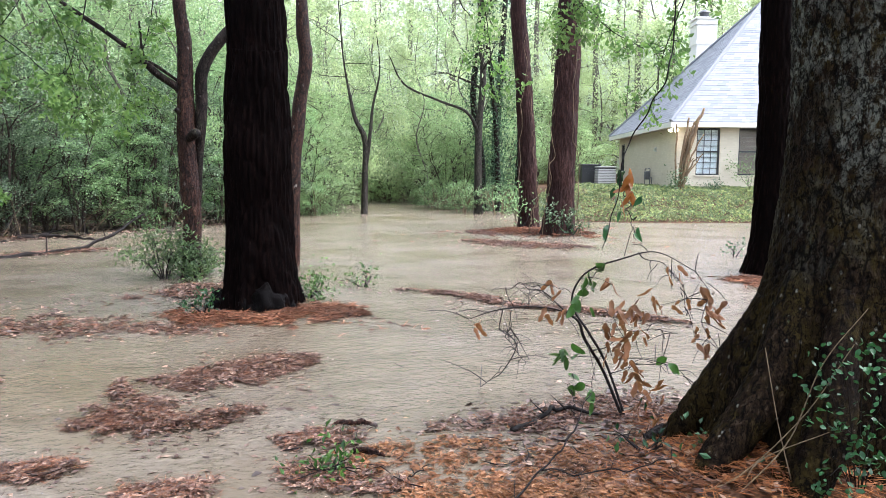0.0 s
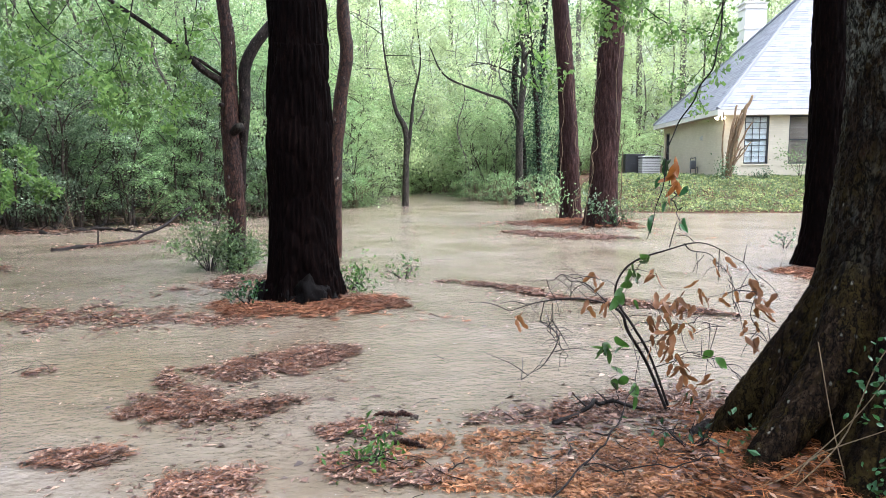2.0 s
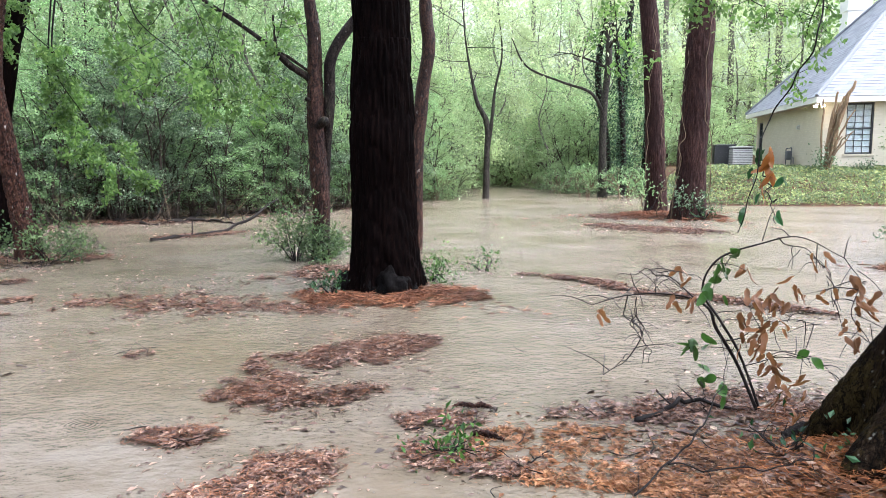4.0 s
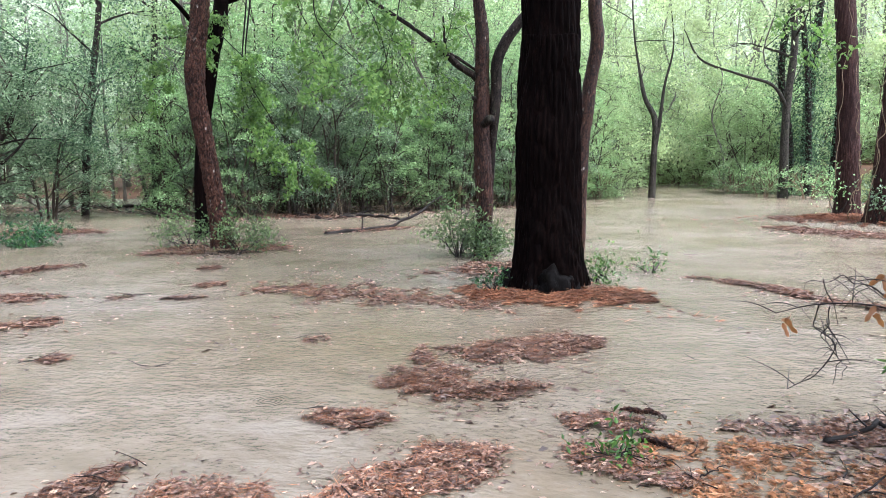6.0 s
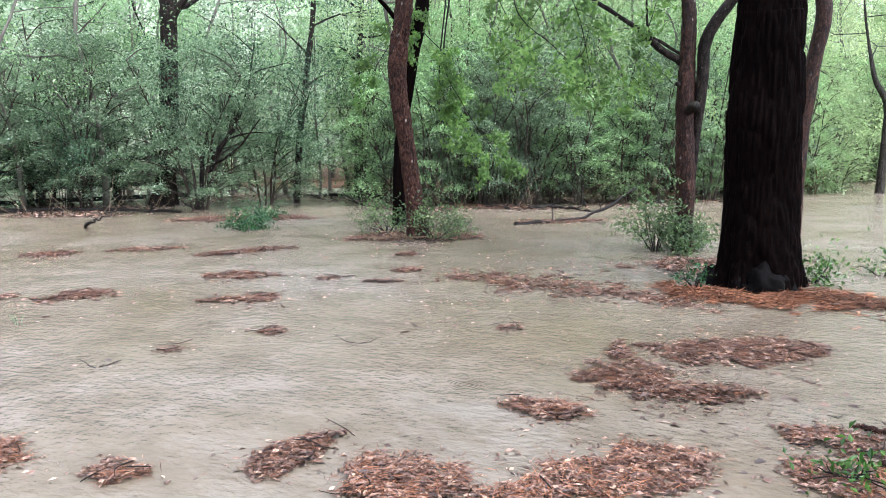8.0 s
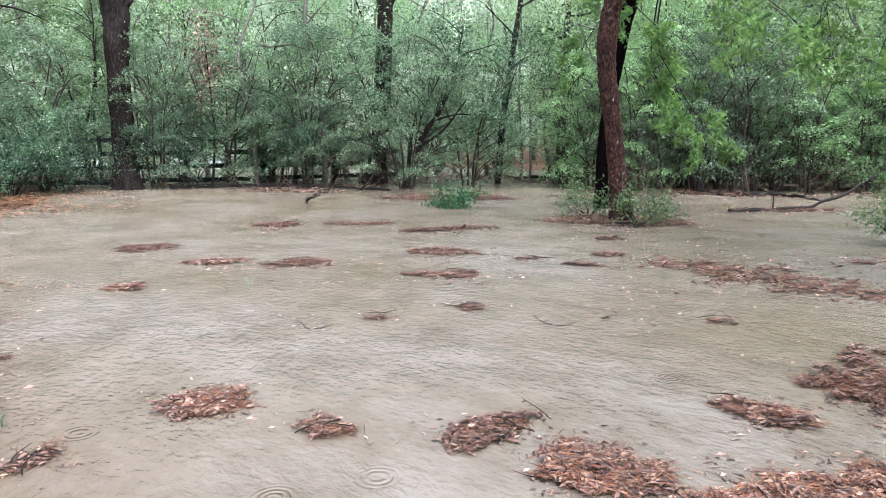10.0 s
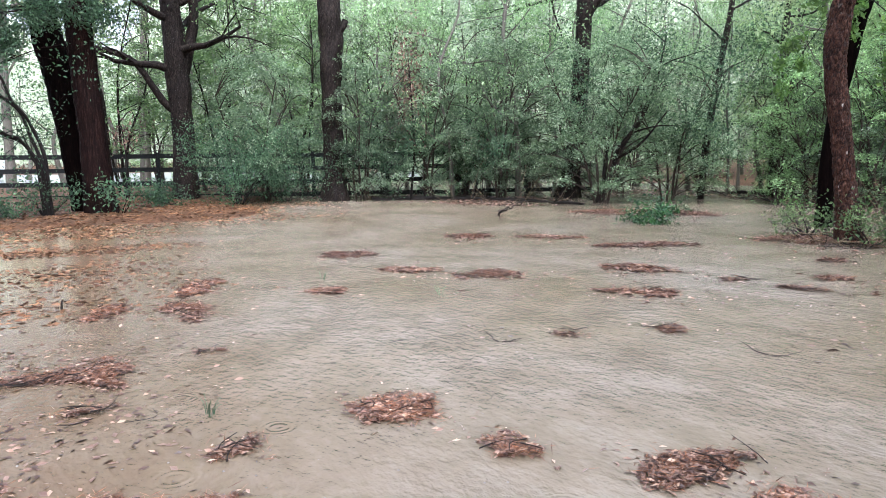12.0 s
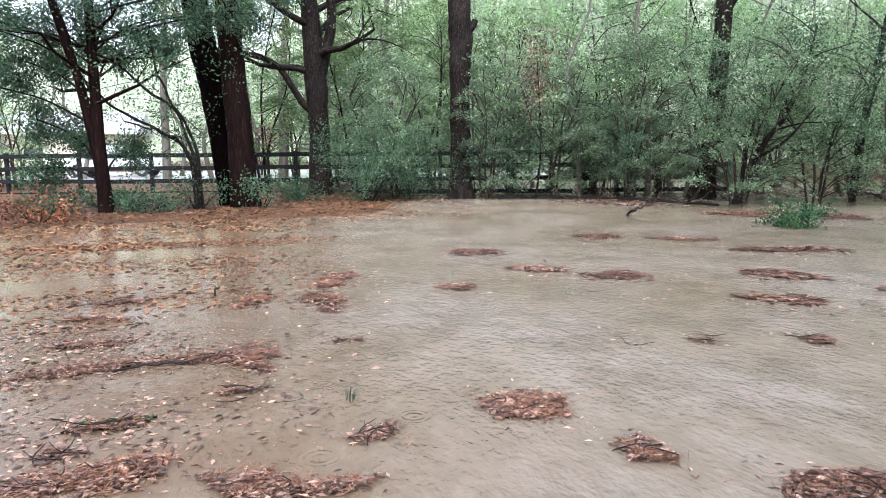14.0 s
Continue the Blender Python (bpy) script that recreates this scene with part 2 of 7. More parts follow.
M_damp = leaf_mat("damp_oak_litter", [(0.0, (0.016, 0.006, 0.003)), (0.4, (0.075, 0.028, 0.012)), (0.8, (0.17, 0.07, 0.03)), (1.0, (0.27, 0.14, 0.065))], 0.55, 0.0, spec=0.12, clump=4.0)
# haze of the distance is put into this pale leaf colour
M_far = leaf_mat("far_leaves_haze_tint", [(0.0, (0.40, 0.46, 0.36)), (0.5, (0.50, 0.55, 0.45)), (1.0, (0.60, 0.64, 0.55))], 0.6, 0.5, 1.3, 0.4, 0.12, sat=0.86)


def water_mat():
    """Silty flood water: a dull clay body under a wind- and rain-rippled gloss."""
    m, t, b, o = mat_new("flood_water")
    tc = t.nodes.new("ShaderNodeTexCoord")
    mp = t.nodes.new("ShaderNodeMapping")
    mp.inputs["Rotation"].default_value = (0, 0, radians(-28))
    mp.inputs["Scale"].default_value = (1.0, 1.5, 1.0)
    t.links.new(tc.outputs["Object"], mp.inputs["Vector"])
    v = mp.outputs[0]
    big = noise_tex(t, tc.outputs["Object"], 0.35, 4, 0.6)
    med = noise_tex(t, v, 1.6, 7, 0.68)
    small = noise_tex(t, v, 9.0, 4, 0.6)
    c = ramp(t, big, [(0.32, (0.112, 0.085, 0.051)), (0.5, (0.144, 0.116, 0.084)), (0.66, (0.172, 0.146, 0.119))])
    c = mixc(t, ramp(t, small, [(0.5, (0, 0, 0)), (0.72, (0.4, 0.4, 0.4))]), c, (0.19, 0.163, 0.132))
    c = mixc(t, ramp(t, med, [(0.42, (0, 0, 0)), (0.66, (0.75, 0.75, 0.75))]), c, (0.092, 0.070, 0.045))
    # thin water by the paddock, where the leaf floor tints it
    sep = t.nodes.new("ShaderNodeSeparateXYZ")
    t.links.new(tc.outputs["Object"], sep.inputs[0])
    thin = t.nodes.new("ShaderNodeMapRange")
    thin.inputs["From Min"].default_value = 0.6
    thin.inputs["From Max"].default_value = -1.6
    t.links.new(sep.outputs[1], thin.inputs["Value"])
    tn = nd(t, "ShaderNodeMath")
    tn.operation = 'MULTIPLY'
    t.links.new(thin.outputs[0], tn.inputs[0])
    t.links.new(ramp(t, noise_tex(t, tc.outputs["Object"], 2.2, 5, 0.65), [(0.35, (0.45, 0.45, 0.45)), (0.6, (1, 1, 1))]), tn.inputs[1])
    west = t.nodes.new("ShaderNodeMapRange")
    west.inputs["From Min"].default_value = -6.0
    west.inputs["From Max"].default_value = -14.0
    t.links.new(sep.outputs[0], west.inputs["Value"])
    c = mixc(t, tn.outputs[0], c, mixc(t, west.outputs[0], (0.088, 0.056, 0.033), (0.14, 0.080, 0.044)))
    t.links.new(c, b.inputs["Base Color"])
    rg = t.nodes.new("ShaderNodeMapRange")
    rg.inputs["To Min"].default_value = 0.25
    rg.inputs["To Max"].default_value = 0.11
    t.links.new(thin.outputs[0], rg.inputs["Value"])
    t.links.new(rg.outputs[0], b.inputs["Roughness"])
    b.inputs["IOR"].default_value = 1.33
    b.inputs["Specular IOR Level"].default_value = 0.44
    # ripples: small crossing waves, in patches that run and patches that lie calm
    w0 = noise_tex(t, tc.outputs["Object"], 3.6, 2, 0.5)
    w1 = noise_tex(t, v, 10.5, 4, 0.55)
    w2 = noise_tex(t, v, 21.0, 2, 0.45)
    vor = nd(t, "ShaderNodeTexVoronoi", Scale=2.2)
    t.links.new(tc.outputs["Object"], vor.inputs["Vector"])
    rings = nd(t, "ShaderNodeMath")
    rings.operation = 'SINE'
    mul = nd(t, "ShaderNodeMath")
    mul.operation = 'MULTIPLY'
    mul.inputs[1].default_value = 110.0
    t.links.new(vor.outputs["Distance"], mul.inputs[0])
    t.links.new(mul.outputs[0], rings.inputs[0])
    # one drop in three has just fallen
    fresh = ramp(t, vor.outputs["Color"], [(0.55, (0, 0, 0)), (0.62, (1, 1, 1))])
    near = mixc(t, 1.0, ramp(t, vor.outputs["Distance"], [(0.04, (0.16, 0.16, 0.16)), (0.30, (0, 0, 0))]), fresh, 'MULTIPLY')
    # the lee by the paddock lies almost still
    lee = t.nodes.new("ShaderNodeMapRange")
    lee.inputs["From Min"].default_value = -1.6
    lee.inputs["From Max"].default_value = 1.2
    lee.inputs["To Min"].default_value = 0.22
    lee.inputs["To Max"].default_value = 1.0
    t.links.new(sep.outputs[1], lee.inputs["Value"])
    calm = ramp(t, noise_tex(t, tc.outputs["Object"], 0.7, 4, 0.55), [(0.36, (0.25, 0.25, 0.25)), (0.60, (1, 1, 1))])
    h = mixc(t, 0.35, mixc(t, 0.18, w1, w2), w0)
    h = mixc(t, near, h, rings.outputs[0])
    h = mixc(t, calm, (0.5, 0.5, 0.5), h)
    h = mixc(t, lee.outputs[0], (0.5, 0.5, 0.5), h)
    bump(t, h, 1.0, 0.05, b)
    return m


M_water = water_mat()


def ground_mat():
    m, t, b, o = mat_new("leaf_strewn_soil")
    v = coords(t, (1, 1, 1))
    n1 = noise_tex(t, v, 1.2, 6, 0.65)
    n2 = noise_tex(t, v, 16, 5, 0.7)
    c = ramp(t, n2, [(0.3, (0.02, 0.01, 0.006)), (0.5, (0.07, 0.032, 0.016)), (0.7, (0.15, 0.08, 0.042))])
    c = mixc(t, ramp(t, n1, [(0.4, (0, 0, 0)), (0.65, (0.7, 0.7, 0.7))]), c, (0.05, 0.034, 0.022))
    t.links.new(c, b.inputs["Base Color"])
    b.inputs["Roughness"].default_value = 0.7
    b.inputs["Specular IOR Level"].default_value = 0.12
    bump(t, n2, 0.8, 0.03, b)
    return m


M_ground = ground_mat()


# ---------------- geometry helpers ----------------
class Geo:
    """Gathers vertices and faces of one mesh."""

    def __init__(self):
        self.v, self.f, self.n = [], [], 0

    def add(self, verts, faces):
        self.v.append(np.asarray(verts, dtype=float).reshape(-1, 3))
        off = self.n
        self.f.extend([tuple(i + off for i in f) for f in faces])
        self.n += len(self.v[-1])
        return self

    def box(self, x0, y0, z0, x1, y1, z1, m=None):
        p = np.array([(x, y, z) for z in (z0, z1) for y in (y0, y1) for x in (x0, x1)], dtype=float)
        if m is not None:
            p = p @ np.array(m.to_3x3()).T + np.array(m.translation)
        return self.add(p, [(0, 2, 3, 1), (4, 5, 7, 6), (0, 1, 5, 4), (2, 6, 7, 3), (0, 4, 6, 2), (1, 3, 7, 5)])

    def ob(self, name, mat, parent=None, label="", smooth=False, bevel=0.0):
        me = bpy.data.meshes.new(name)
        me.from_pydata(np.concatenate(self.v).tolist() if self.v else [], [], self.f)
        me.materials.append(mat)
        if smooth:
            me.polygons.foreach_set("use_smooth", [True] * len(me.polygons))
        me.update()
        o = new(name, me)
        if parent is not None:
            o.parent = parent
        if label:
            o["label"] = label
        if bevel > 0:
            md = o.modifiers.new("bevel", 'BEVEL')
            md.width, md.segments, md.limit_method = bevel, 2, 'ANGLE'
        return o


def thing(name, label, category, group="", at=(0, 0, 0), kind=""):
    e = new(name)
    e.location = at
    return tagged(e, label, category, group, kind)


def spline(ctrl, n):
    """Catmull-Rom through control rows (x, y, z, r)."""
    c = np.array(ctrl, dtype=float)
    c = np.vstack([2 * c[0] - c[1], c, 2 * c[-1] - c[-2]])
    seg = len(c) - 3
    out = []
    for u in np.linspace(0, seg - 1e-6, n):
        i = int(u)
        s = u - i
        p0, p1, p2, p3 = c[i], c[i + 1], c[i + 2], c[i + 3]
        out.append(0.5 * (2 * p1 + (p2 - p0) * s + (2 * p0 - 5 * p1 + 4 * p2 - p3) * s * s + (3 * p1 - p0 - 3 * p2 + p3) * s ** 3))
    return np.array(out)


def plates(p, su, sv):
    """Bark plates with dark furrows between them: 0 in a furrow, 1 on a plate."""
    d = noise.voronoi(Vector((p[0] * su, p[1] * su, p[2] * sv)))[0]
    return min(1.0, (d[1] - d[0]) * 3.0)


def tube(geo, ctrl, sides=8, rings=10, bark=None, depth=0.0, flare=0.0, lobes=5, wob=0.0, cap=True, seed=0.0):
    """A tapered stem along ctrl. bark: (su, sv) plate density; flare: root buttress."""
    path = spline(ctrl, rings)
    pts = path[:, :3]
    tan = np.gradient(pts, axis=0)
    tan /= np.linalg.norm(tan, axis=1)[:, None] + 1e-9
    ref = np.array((1.0, 0, 0)) if abs(tan[0][0]) < 0.8 else np.array((0, 1.0, 0))
    verts = []
    z0 = pts[0][2]
    for i in range(rings):
        a = np.cross(tan[i], ref)
        a /= np.linalg.norm(a) + 1e-9
        b = np.cross(tan[i], a)
        r = max(path[i][3], 0.0015)
        for k in range(sides):
            th = 2 * math.pi * k / sides
            d = math.cos(th) * a + math.sin(th) * b
            rr = r
            if flare:
                h = max(0.0, pts[i][2] - z0)
                rr *= 1 + flare * math.exp(-h / (r * 1.1)) * (0.75 + 0.6 * math.cos(th * lobes + seed + 1.3 * math.sin(2 * th + seed)))
            if wob:
                q = pts[i] + d * r
                rr *= 1 + wob * noise.noise(Vector((q[0] * 2.2 + seed, q[1] * 2.2, q[2] * 1.4)))
            if bark:
                q = pts[i] + d * r
                rr += depth * (plates(q + seed, *bark) - 0.6) + depth * 0.4 * noise.noise(Vector((q[0] * 30, q[1] * 30, q[2] * 5)))
            verts.append(pts[i] + d * rr)
    faces = []
    for i in range(rings - 1):
        for k in range(sides):
            k2 = (k + 1) % sides
            faces.append((i * sides + k, i * sides + k2, (i + 1) * sides + k2, (i + 1) * sides + k))
    if cap:
        faces.append(tuple((rings - 1) * sides + k for k in range(sides)))
        faces.append(tuple(reversed(range(sides))))
    geo.add(verts, faces)


def leaf_cloud(geo, centres, size, rng, width=0.5, spread=0.0, jitter=0.35, fold=0.25, droop=0.0, flat=0.0, plain=False):
    """Folded blades, one at each centre, turned every way; plain ones for what stays far off."""
    c = np.asarray(centres, dtype=float)
    n = len(c)
    if n == 0:
        return
    if spread > 0:
        c = c + rng.normal(0, spread, (n, 3))
    ax = rng.normal(0, 1, (n, 3))
    ax[:, 2] = ax[:, 2] * (1 - flat) - droop
    ax /= np.linalg.norm(ax, axis=1)[:, None]
    up = rng.normal(0, 1, (n, 3))
    up[:, 2] += 3.0 * flat + 0.5
    side = np.cross(ax, up)
    side /= np.linalg.norm(side, axis=1)[:, None] + 1e-9
    nor = np.cross(side, ax)
    L = (size * (1 + rng.uniform(-jitter, jitter, n)))[:, None]
    W = L * width * 0.5
    base, tip = c - ax * L * 0.5, c + ax * L * 0.5
    if plain:
        v = np.stack([base, c + side * W * 1.8 + nor * W * fold, tip], axis=1).reshape(-1, 3)
        idx = np.arange(n) * 3 + geo.n
        geo.v.append(v)
        geo.f.extend(map(tuple, np.stack([idx, idx + 1, idx + 2], 1).tolist()))
        geo.n += 3 * n
        return
    mid = c + ax * L * -0.06
    l, r = mid + side * W + nor * W * fold * 2, mid - side * W + nor * W * fold * 2
    v = np.stack([base, l, tip, r], axis=1).reshape(-1, 3)
    off = geo.n
    geo.v.append(v)
    idx = np.arange(n) * 4 + off
    f = np.concatenate([np.stack([idx, idx + 1, idx + 2], 1), np.stack([idx, idx + 2, idx + 3], 1)])
    geo.f.extend(map(tuple, f.tolist()))
    geo.n += 4 * n


def grow(rng, wood, tips, start, direction, length, radius, depth, gravity=0.0, sides=5, spread=0.75, twist=0.35, kids=3, twigs=True):
    """A limb that wanders, tapers and forks; tips gathers where leaves may sit."""
    p = np.array(start, dtype=float)
    d = np.array(direction, dtype=float)
    d /= np.linalg.norm(d)
    n = 4
    ctrl = [(*p, radius)]
    nodes = []
    for i in range(n):
        d = d + rng.normal(0, twist, 3) * 0.5
        d[2] -= gravity
        d /= np.linalg.norm(d)
        p = p + d * length / n
        ctrl.append((*p, radius * (1 - 0.72 * (i + 1) / n)))
        nodes.append((p.copy(), d.copy(), radius * (1 - 0.72 * (i + 1) / n)))
    if depth > 0 or twigs:
        tube(wood, ctrl, sides if depth > 0 else 3, 5 if depth > 0 else 3, cap=False)
    if depth == 0:
        for q, _, _ in nodes:
            tips.append(q)
        return
    for j in range(kids):
        q, dd, r = nodes[min(n - 1, 1 + j % (n - 1))]
        e = dd + rng.normal(0, spread, 3)
        grow(rng, wood, tips, q, e, length * rng.uniform(0.5, 0.75), max(r * 0.6, 0.004), depth - 1, gravity, max(4, sides - 1), spread, twist, kids, twigs)

rng_k = np.random.default_rng(15)


def kinked(ctrl, amp, n=14):
    """The same stem with the small angular bends of real twigs."""
    p = spline(ctrl, n)
    j = rng_k.normal(0, amp, (n, 3))
    j[0] = j[-1] = 0
    p[:, :3] += j
    return [tuple(r) for r in p]


# ---------------- ground and water ----------------
def smooth01(a, b, x):
    s = min(1.0, max(0.0, (x - a) / (b - a)))
    return s * s * (3 - 2 * s)


def ground_z(x, y):
    """The lie of the land: a flooded flat, a bank up to the house, a low rise by the paddock fence."""
    z = -0.16 + 0.05 * noise.noise(Vector((x * 0.35, y * 0.35, 0.3)))
    bank = smooth01(20.6, 27.0, y + 0.15 * (x - 8) * (x < 8)) * smooth01(3.6, 6.5, x)
    z += 1.24 * bank
    z += 0.24 * smooth01(-4.5, 1.5, -y - 0.25 * (x + 14)) * smooth01(-14.0, -18.5, x)
    z += 0.06 * smooth01(-22.0, -26.0, x) * smooth01(8.0, 2.0, y)
    z += 0.24 * smooth01(14, 27, y) * smooth01(-4.6, -9, x)
    far = math.hypot(x, y)
    z += 0.9 * smooth01(34, 75, far)
    # the dry foot of the oak by the walker
    z += 0.30 * math.exp(-((x - 0.95) ** 2 / 0.9 + (y - 2.3) ** 2 / 0.5))
    z += 0.30 * math.exp(-((x + 0.6) ** 2 + (y + 1.0) ** 2) / 3.0)
    return z


def build_ground():
    g = Geo()
    near = [i * 0.5 for i in range(-80, 101)]
    xs = sorted([-40 - 0 - f for f in (8, 20, 45, 110, 260, 560)] + near + [50 + f for f in (8, 20, 45, 110, 260, 560)])
    ys = xs
    nx = len(xs)
    v = [(x, y, ground_z(x, y)) for y in ys for x in xs]
    f = [(j * nx + i, j * nx + i + 1, (j + 1) * nx + i + 1, (j + 1) * nx + i) for j in range(nx - 1) for i in range(nx - 1)]
    g.add(v, f)
    return tagged(g.ob("ground", M_ground, smooth=True), "soaked woodland soil strewn with brown leaves", "ground", kind="structure")


def build_water():
    g = Geo()
    R = 120
    n = 40
    v = [(-R + 2 * R * i / n, -R + 2 * R * j / n, 0.0) for j in range(n + 1) for i in range(n + 1)]
    f = [(j * (n + 1) + i, j * (n + 1) + i + 1, (j + 1) * (n + 1) + i + 1, (j + 1) * (n + 1) + i) for j in range(n) for i in range(n)]
    g.add(v, f)
    return tagged(g.ob("water", M_water, smooth=True), "muddy brown flood water rippled by rain", "water", kind="structure")


build_ground()
build_water()

# ---------------- the named trees along the water ----------------
def extend(ctrl, height, r_end=0.5):
    """Carries a stem on above what its rows give, tapering."""
    a, b = np.array(ctrl[-2]), np.array(ctrl[-1])
    d = (b - a)[:3] / np.linalg.norm((b - a)[:3])
    d = d * 0.5 + np.array((0, 0, 0.5))
    top = b[:3] + d / d[2] * max(0.0, height - b[2])
    return list(ctrl) + [(*((b[:3] + top) / 2), b[3] * (1 + r_end) / 2), (*top, b[3] * r_end)]


def crown_of(rng, holder, starts, mat_wood, mat_leaf, length, leaf, per_tip, depth=2, gravity=0.0, kids=3, spread=0.3, twigs=True, plain=False, thin_above=99.0):
    """Limbs and leaf sprays: full on some twigs and scant on others, thinner towards the top."""
    wood, tips = Geo(), []
    for p, d, r in starts:
        grow(rng, wood, tips, p, d, length, r, depth, gravity, kids=kids, twigs=twigs)
    tagged(wood.ob("branchwork", mat_wood, holder, smooth=True), kind="stuff")
    g = Geo()
    tp = np.array(tips)
    w = np.repeat(rng.gamma(0.5, 1.0, (len(tp) + 7) // 8), 8)[:len(tp)] + 0.03
    w = np.where(tp[:, 2] > thin_above, w * 0.3, w)
    count = int(per_tip * ((tp[:, 2] <= thin_above).sum() + 0.3 * (tp[:, 2] > thin_above).sum()))
    c = tp[rng.choice(len(tp), size=count, p=w / w.sum())]
    leaf_cloud(g, c, leaf, rng, spread=spread, droop=0.3, plain=plain)
    g.ob("crown", mat_leaf, holder, "fresh green leaves in loose sprays")


def big_tree(name, label, ctrl, height, bark, sides, rings, plate=None, depth=0.0, flare=0.5, lobes=5, seed=1.0, extra=(), wob=0.1,
             crown=None, category="tree", group="", limb_bark=None):
    t = thing(name, label, category, group)
    g = Geo()
    c = list(ctrl)
    c[0] = (c[0][0], c[0][1], min(c[0][2], 0.0) - 0.25, c[0][3])
    full = extend(c, height) if height > c[-1][2] else c
    tube(g, full, sides, rings, plate, depth, flare, lobes, wob, seed=seed)
    g.ob("trunk", bark, t, smooth=True)
    for e in extra:
        g = Geo()
        tube(g, e, max(8, sides // 3), 26, plate, depth * 0.5, 0, wob=wob * 1.4, seed=seed + 3)
        g.ob("limb", limb_bark or bark, t, smooth=True)
    if crown:
        rng = np.random.default_rng(int(seed * 100))
        top = np.array(full[-1][:3])
        n, length, leaf, per, mleaf, z0 = crown
        starts = []
        path = spline(full, 40)
        for i in range(n):
            k = np.argmin(abs(path[:, 2] - (z0 + (height - z0) * i / max(1, n - 1) * 0.95)))
            a = i * 2.4 + seed
            starts.append((path[k][:3], (math.cos(a), math.sin(a), 0.45), max(0.02, path[k][3] * 0.45)))
        crown_of(rng, t, starts, bark, mleaf, length, leaf, per)
    return t


# its crown, out of view, is enlarged to shade the near water
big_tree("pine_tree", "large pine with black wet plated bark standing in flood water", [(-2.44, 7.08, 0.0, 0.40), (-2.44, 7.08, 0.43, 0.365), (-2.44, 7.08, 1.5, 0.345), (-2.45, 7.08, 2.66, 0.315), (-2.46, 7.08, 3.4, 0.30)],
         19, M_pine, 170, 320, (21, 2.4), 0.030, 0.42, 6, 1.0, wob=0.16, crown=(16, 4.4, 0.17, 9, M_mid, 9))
def burl(holder, cx, cy, z, r, seed):
    """A lumpy wet swelling of root wood."""
    g = Geo()
    n, m = 14, 22
    v = []
    for i in range(n + 1):
        ph = math.pi * i / n
        for j in range(m):
            th = 2 * math.pi * j / m
            d = Vector((math.sin(ph) * math.cos(th), math.sin(ph) * math.sin(th), math.cos(ph)))
            q = r * (1 + 0.45 * noise.noise(d * 1.6 + Vector((seed, 0, 0))) + 0.22 * noise.noise(d * 5.0 + Vector((0, seed, 0))))
            v.append((cx + d.x * q * 1.1, cy + d.y * q, z + d.z * q * 1.25))
    g.add(v, [(i * m + j, i * m + (j + 1) % m, (i + 1) * m + (j + 1) % m, (i + 1) * m + j) for i in range(n) for j in range(m)])
    g.ob("root", M_root, holder, "gnarled wet root swelling", smooth=True)


black_pine = [o for o in bpy.data.objects if o.name == "pine_tree"][0]
for cx, cy, z, r, seed in ((-2.30, 6.72, 0.05, 0.17, 1.0), (-2.17, 6.82, 0.02, 0.13, 2.0), (-2.52, 6.73, 0.0, 0.12, 3.0), (-2.86, 6.95, -0.02, 0.14, 4.0)):
    burl(black_pine, cx, cy, z, r, seed)
# the crown above the view is widened for shade below
fork = big_tree("forked_tree", "reddish brown forked tree with sawn limb stubs", [(-3.83, 9.4, 0.0, 0.1554), (-3.83, 9.4, 0.74, 0.1327), (-3.84, 9.4, 1.4, 0.126), (-3.87, 9.4, 1.95, 0.1109), (-3.86, 9.4, 2.75, 0.105), (-3.87, 9.4, 3.36, 0.0941), (-3.92, 9.38, 3.9, 0.084)],
                7.5, M_brown, 56, 180, (28, 8), 0.012, 0.35, 5, 2.0, wob=0.25,
                extra=[[(-3.76, 9.42, 1.0, 0.056), (-3.72, 9.42, 1.6, 0.0704), (-3.68, 9.43, 2.1, 0.072), (-3.66, 9.44, 2.55, 0.0736), (-3.65, 9.44, 2.86, 0.076), (-3.52, 9.48, 3.16, 0.0736), (-3.35, 9.54, 3.40, 0.068), (-3.10, 9.6, 3.75, 0.06), (-2.8, 9.7, 4.5, 0.044)],
                       [(-3.88, 9.4, 2.55, 0.0578), (-4.0, 9.36, 2.68, 0.053), (-4.2, 9.30, 2.82, 0.0462), (-4.47, 9.22, 3.08, 0.0408), (-4.86, 9.11, 3.38, 0.0354), (-5.36, 8.97, 3.72, 0.0286), (-6.0, 8.8, 4.2, 0.017)],
                       [(-3.95, 9.38, 2.74, 0.02), (-4.2, 9.30, 2.92, 0.021), (-4.36, 9.22, 3.06, 0.018), (-4.38, 9.15, 3.5, 0.011)],
                       [(-3.80, 9.30, 1.95, 0.06), (-3.72, 9.22, 2.0, 0.062), (-3.66, 9.17, 2.02, 0.058)],
                       [(-3.93, 9.30, 2.32, 0.03), (-3.95, 9.25, 2.33, 0.032), (-3.96, 9.23, 2.335, 0.028)]],
                crown=(9, 2.6, 0.12, 10, M_spring, 4.6), limb_bark=M_grey)
big_tree("slender_tree", "slender leaning tree with knotty brown bark", [(-2.6, 10.65, 0.0, 0.10), (-2.58, 10.65, 0.6, 0.10), (-2.56, 10.65, 1.55, 0.112), (-2.48, 10.66, 2.44, 0.112), (-2.35, 10.68, 3.24, 0.11), (-2.39, 10.68, 3.68, 0.10), (-2.41, 10.67, 4.2, 0.093)],
         8, M_brown, 20, 90, (14, 4), 0.005, 0.3, 5, 3.0, wob=0.25, crown=(5, 1.5, 0.12, 6, M_spring, 5))
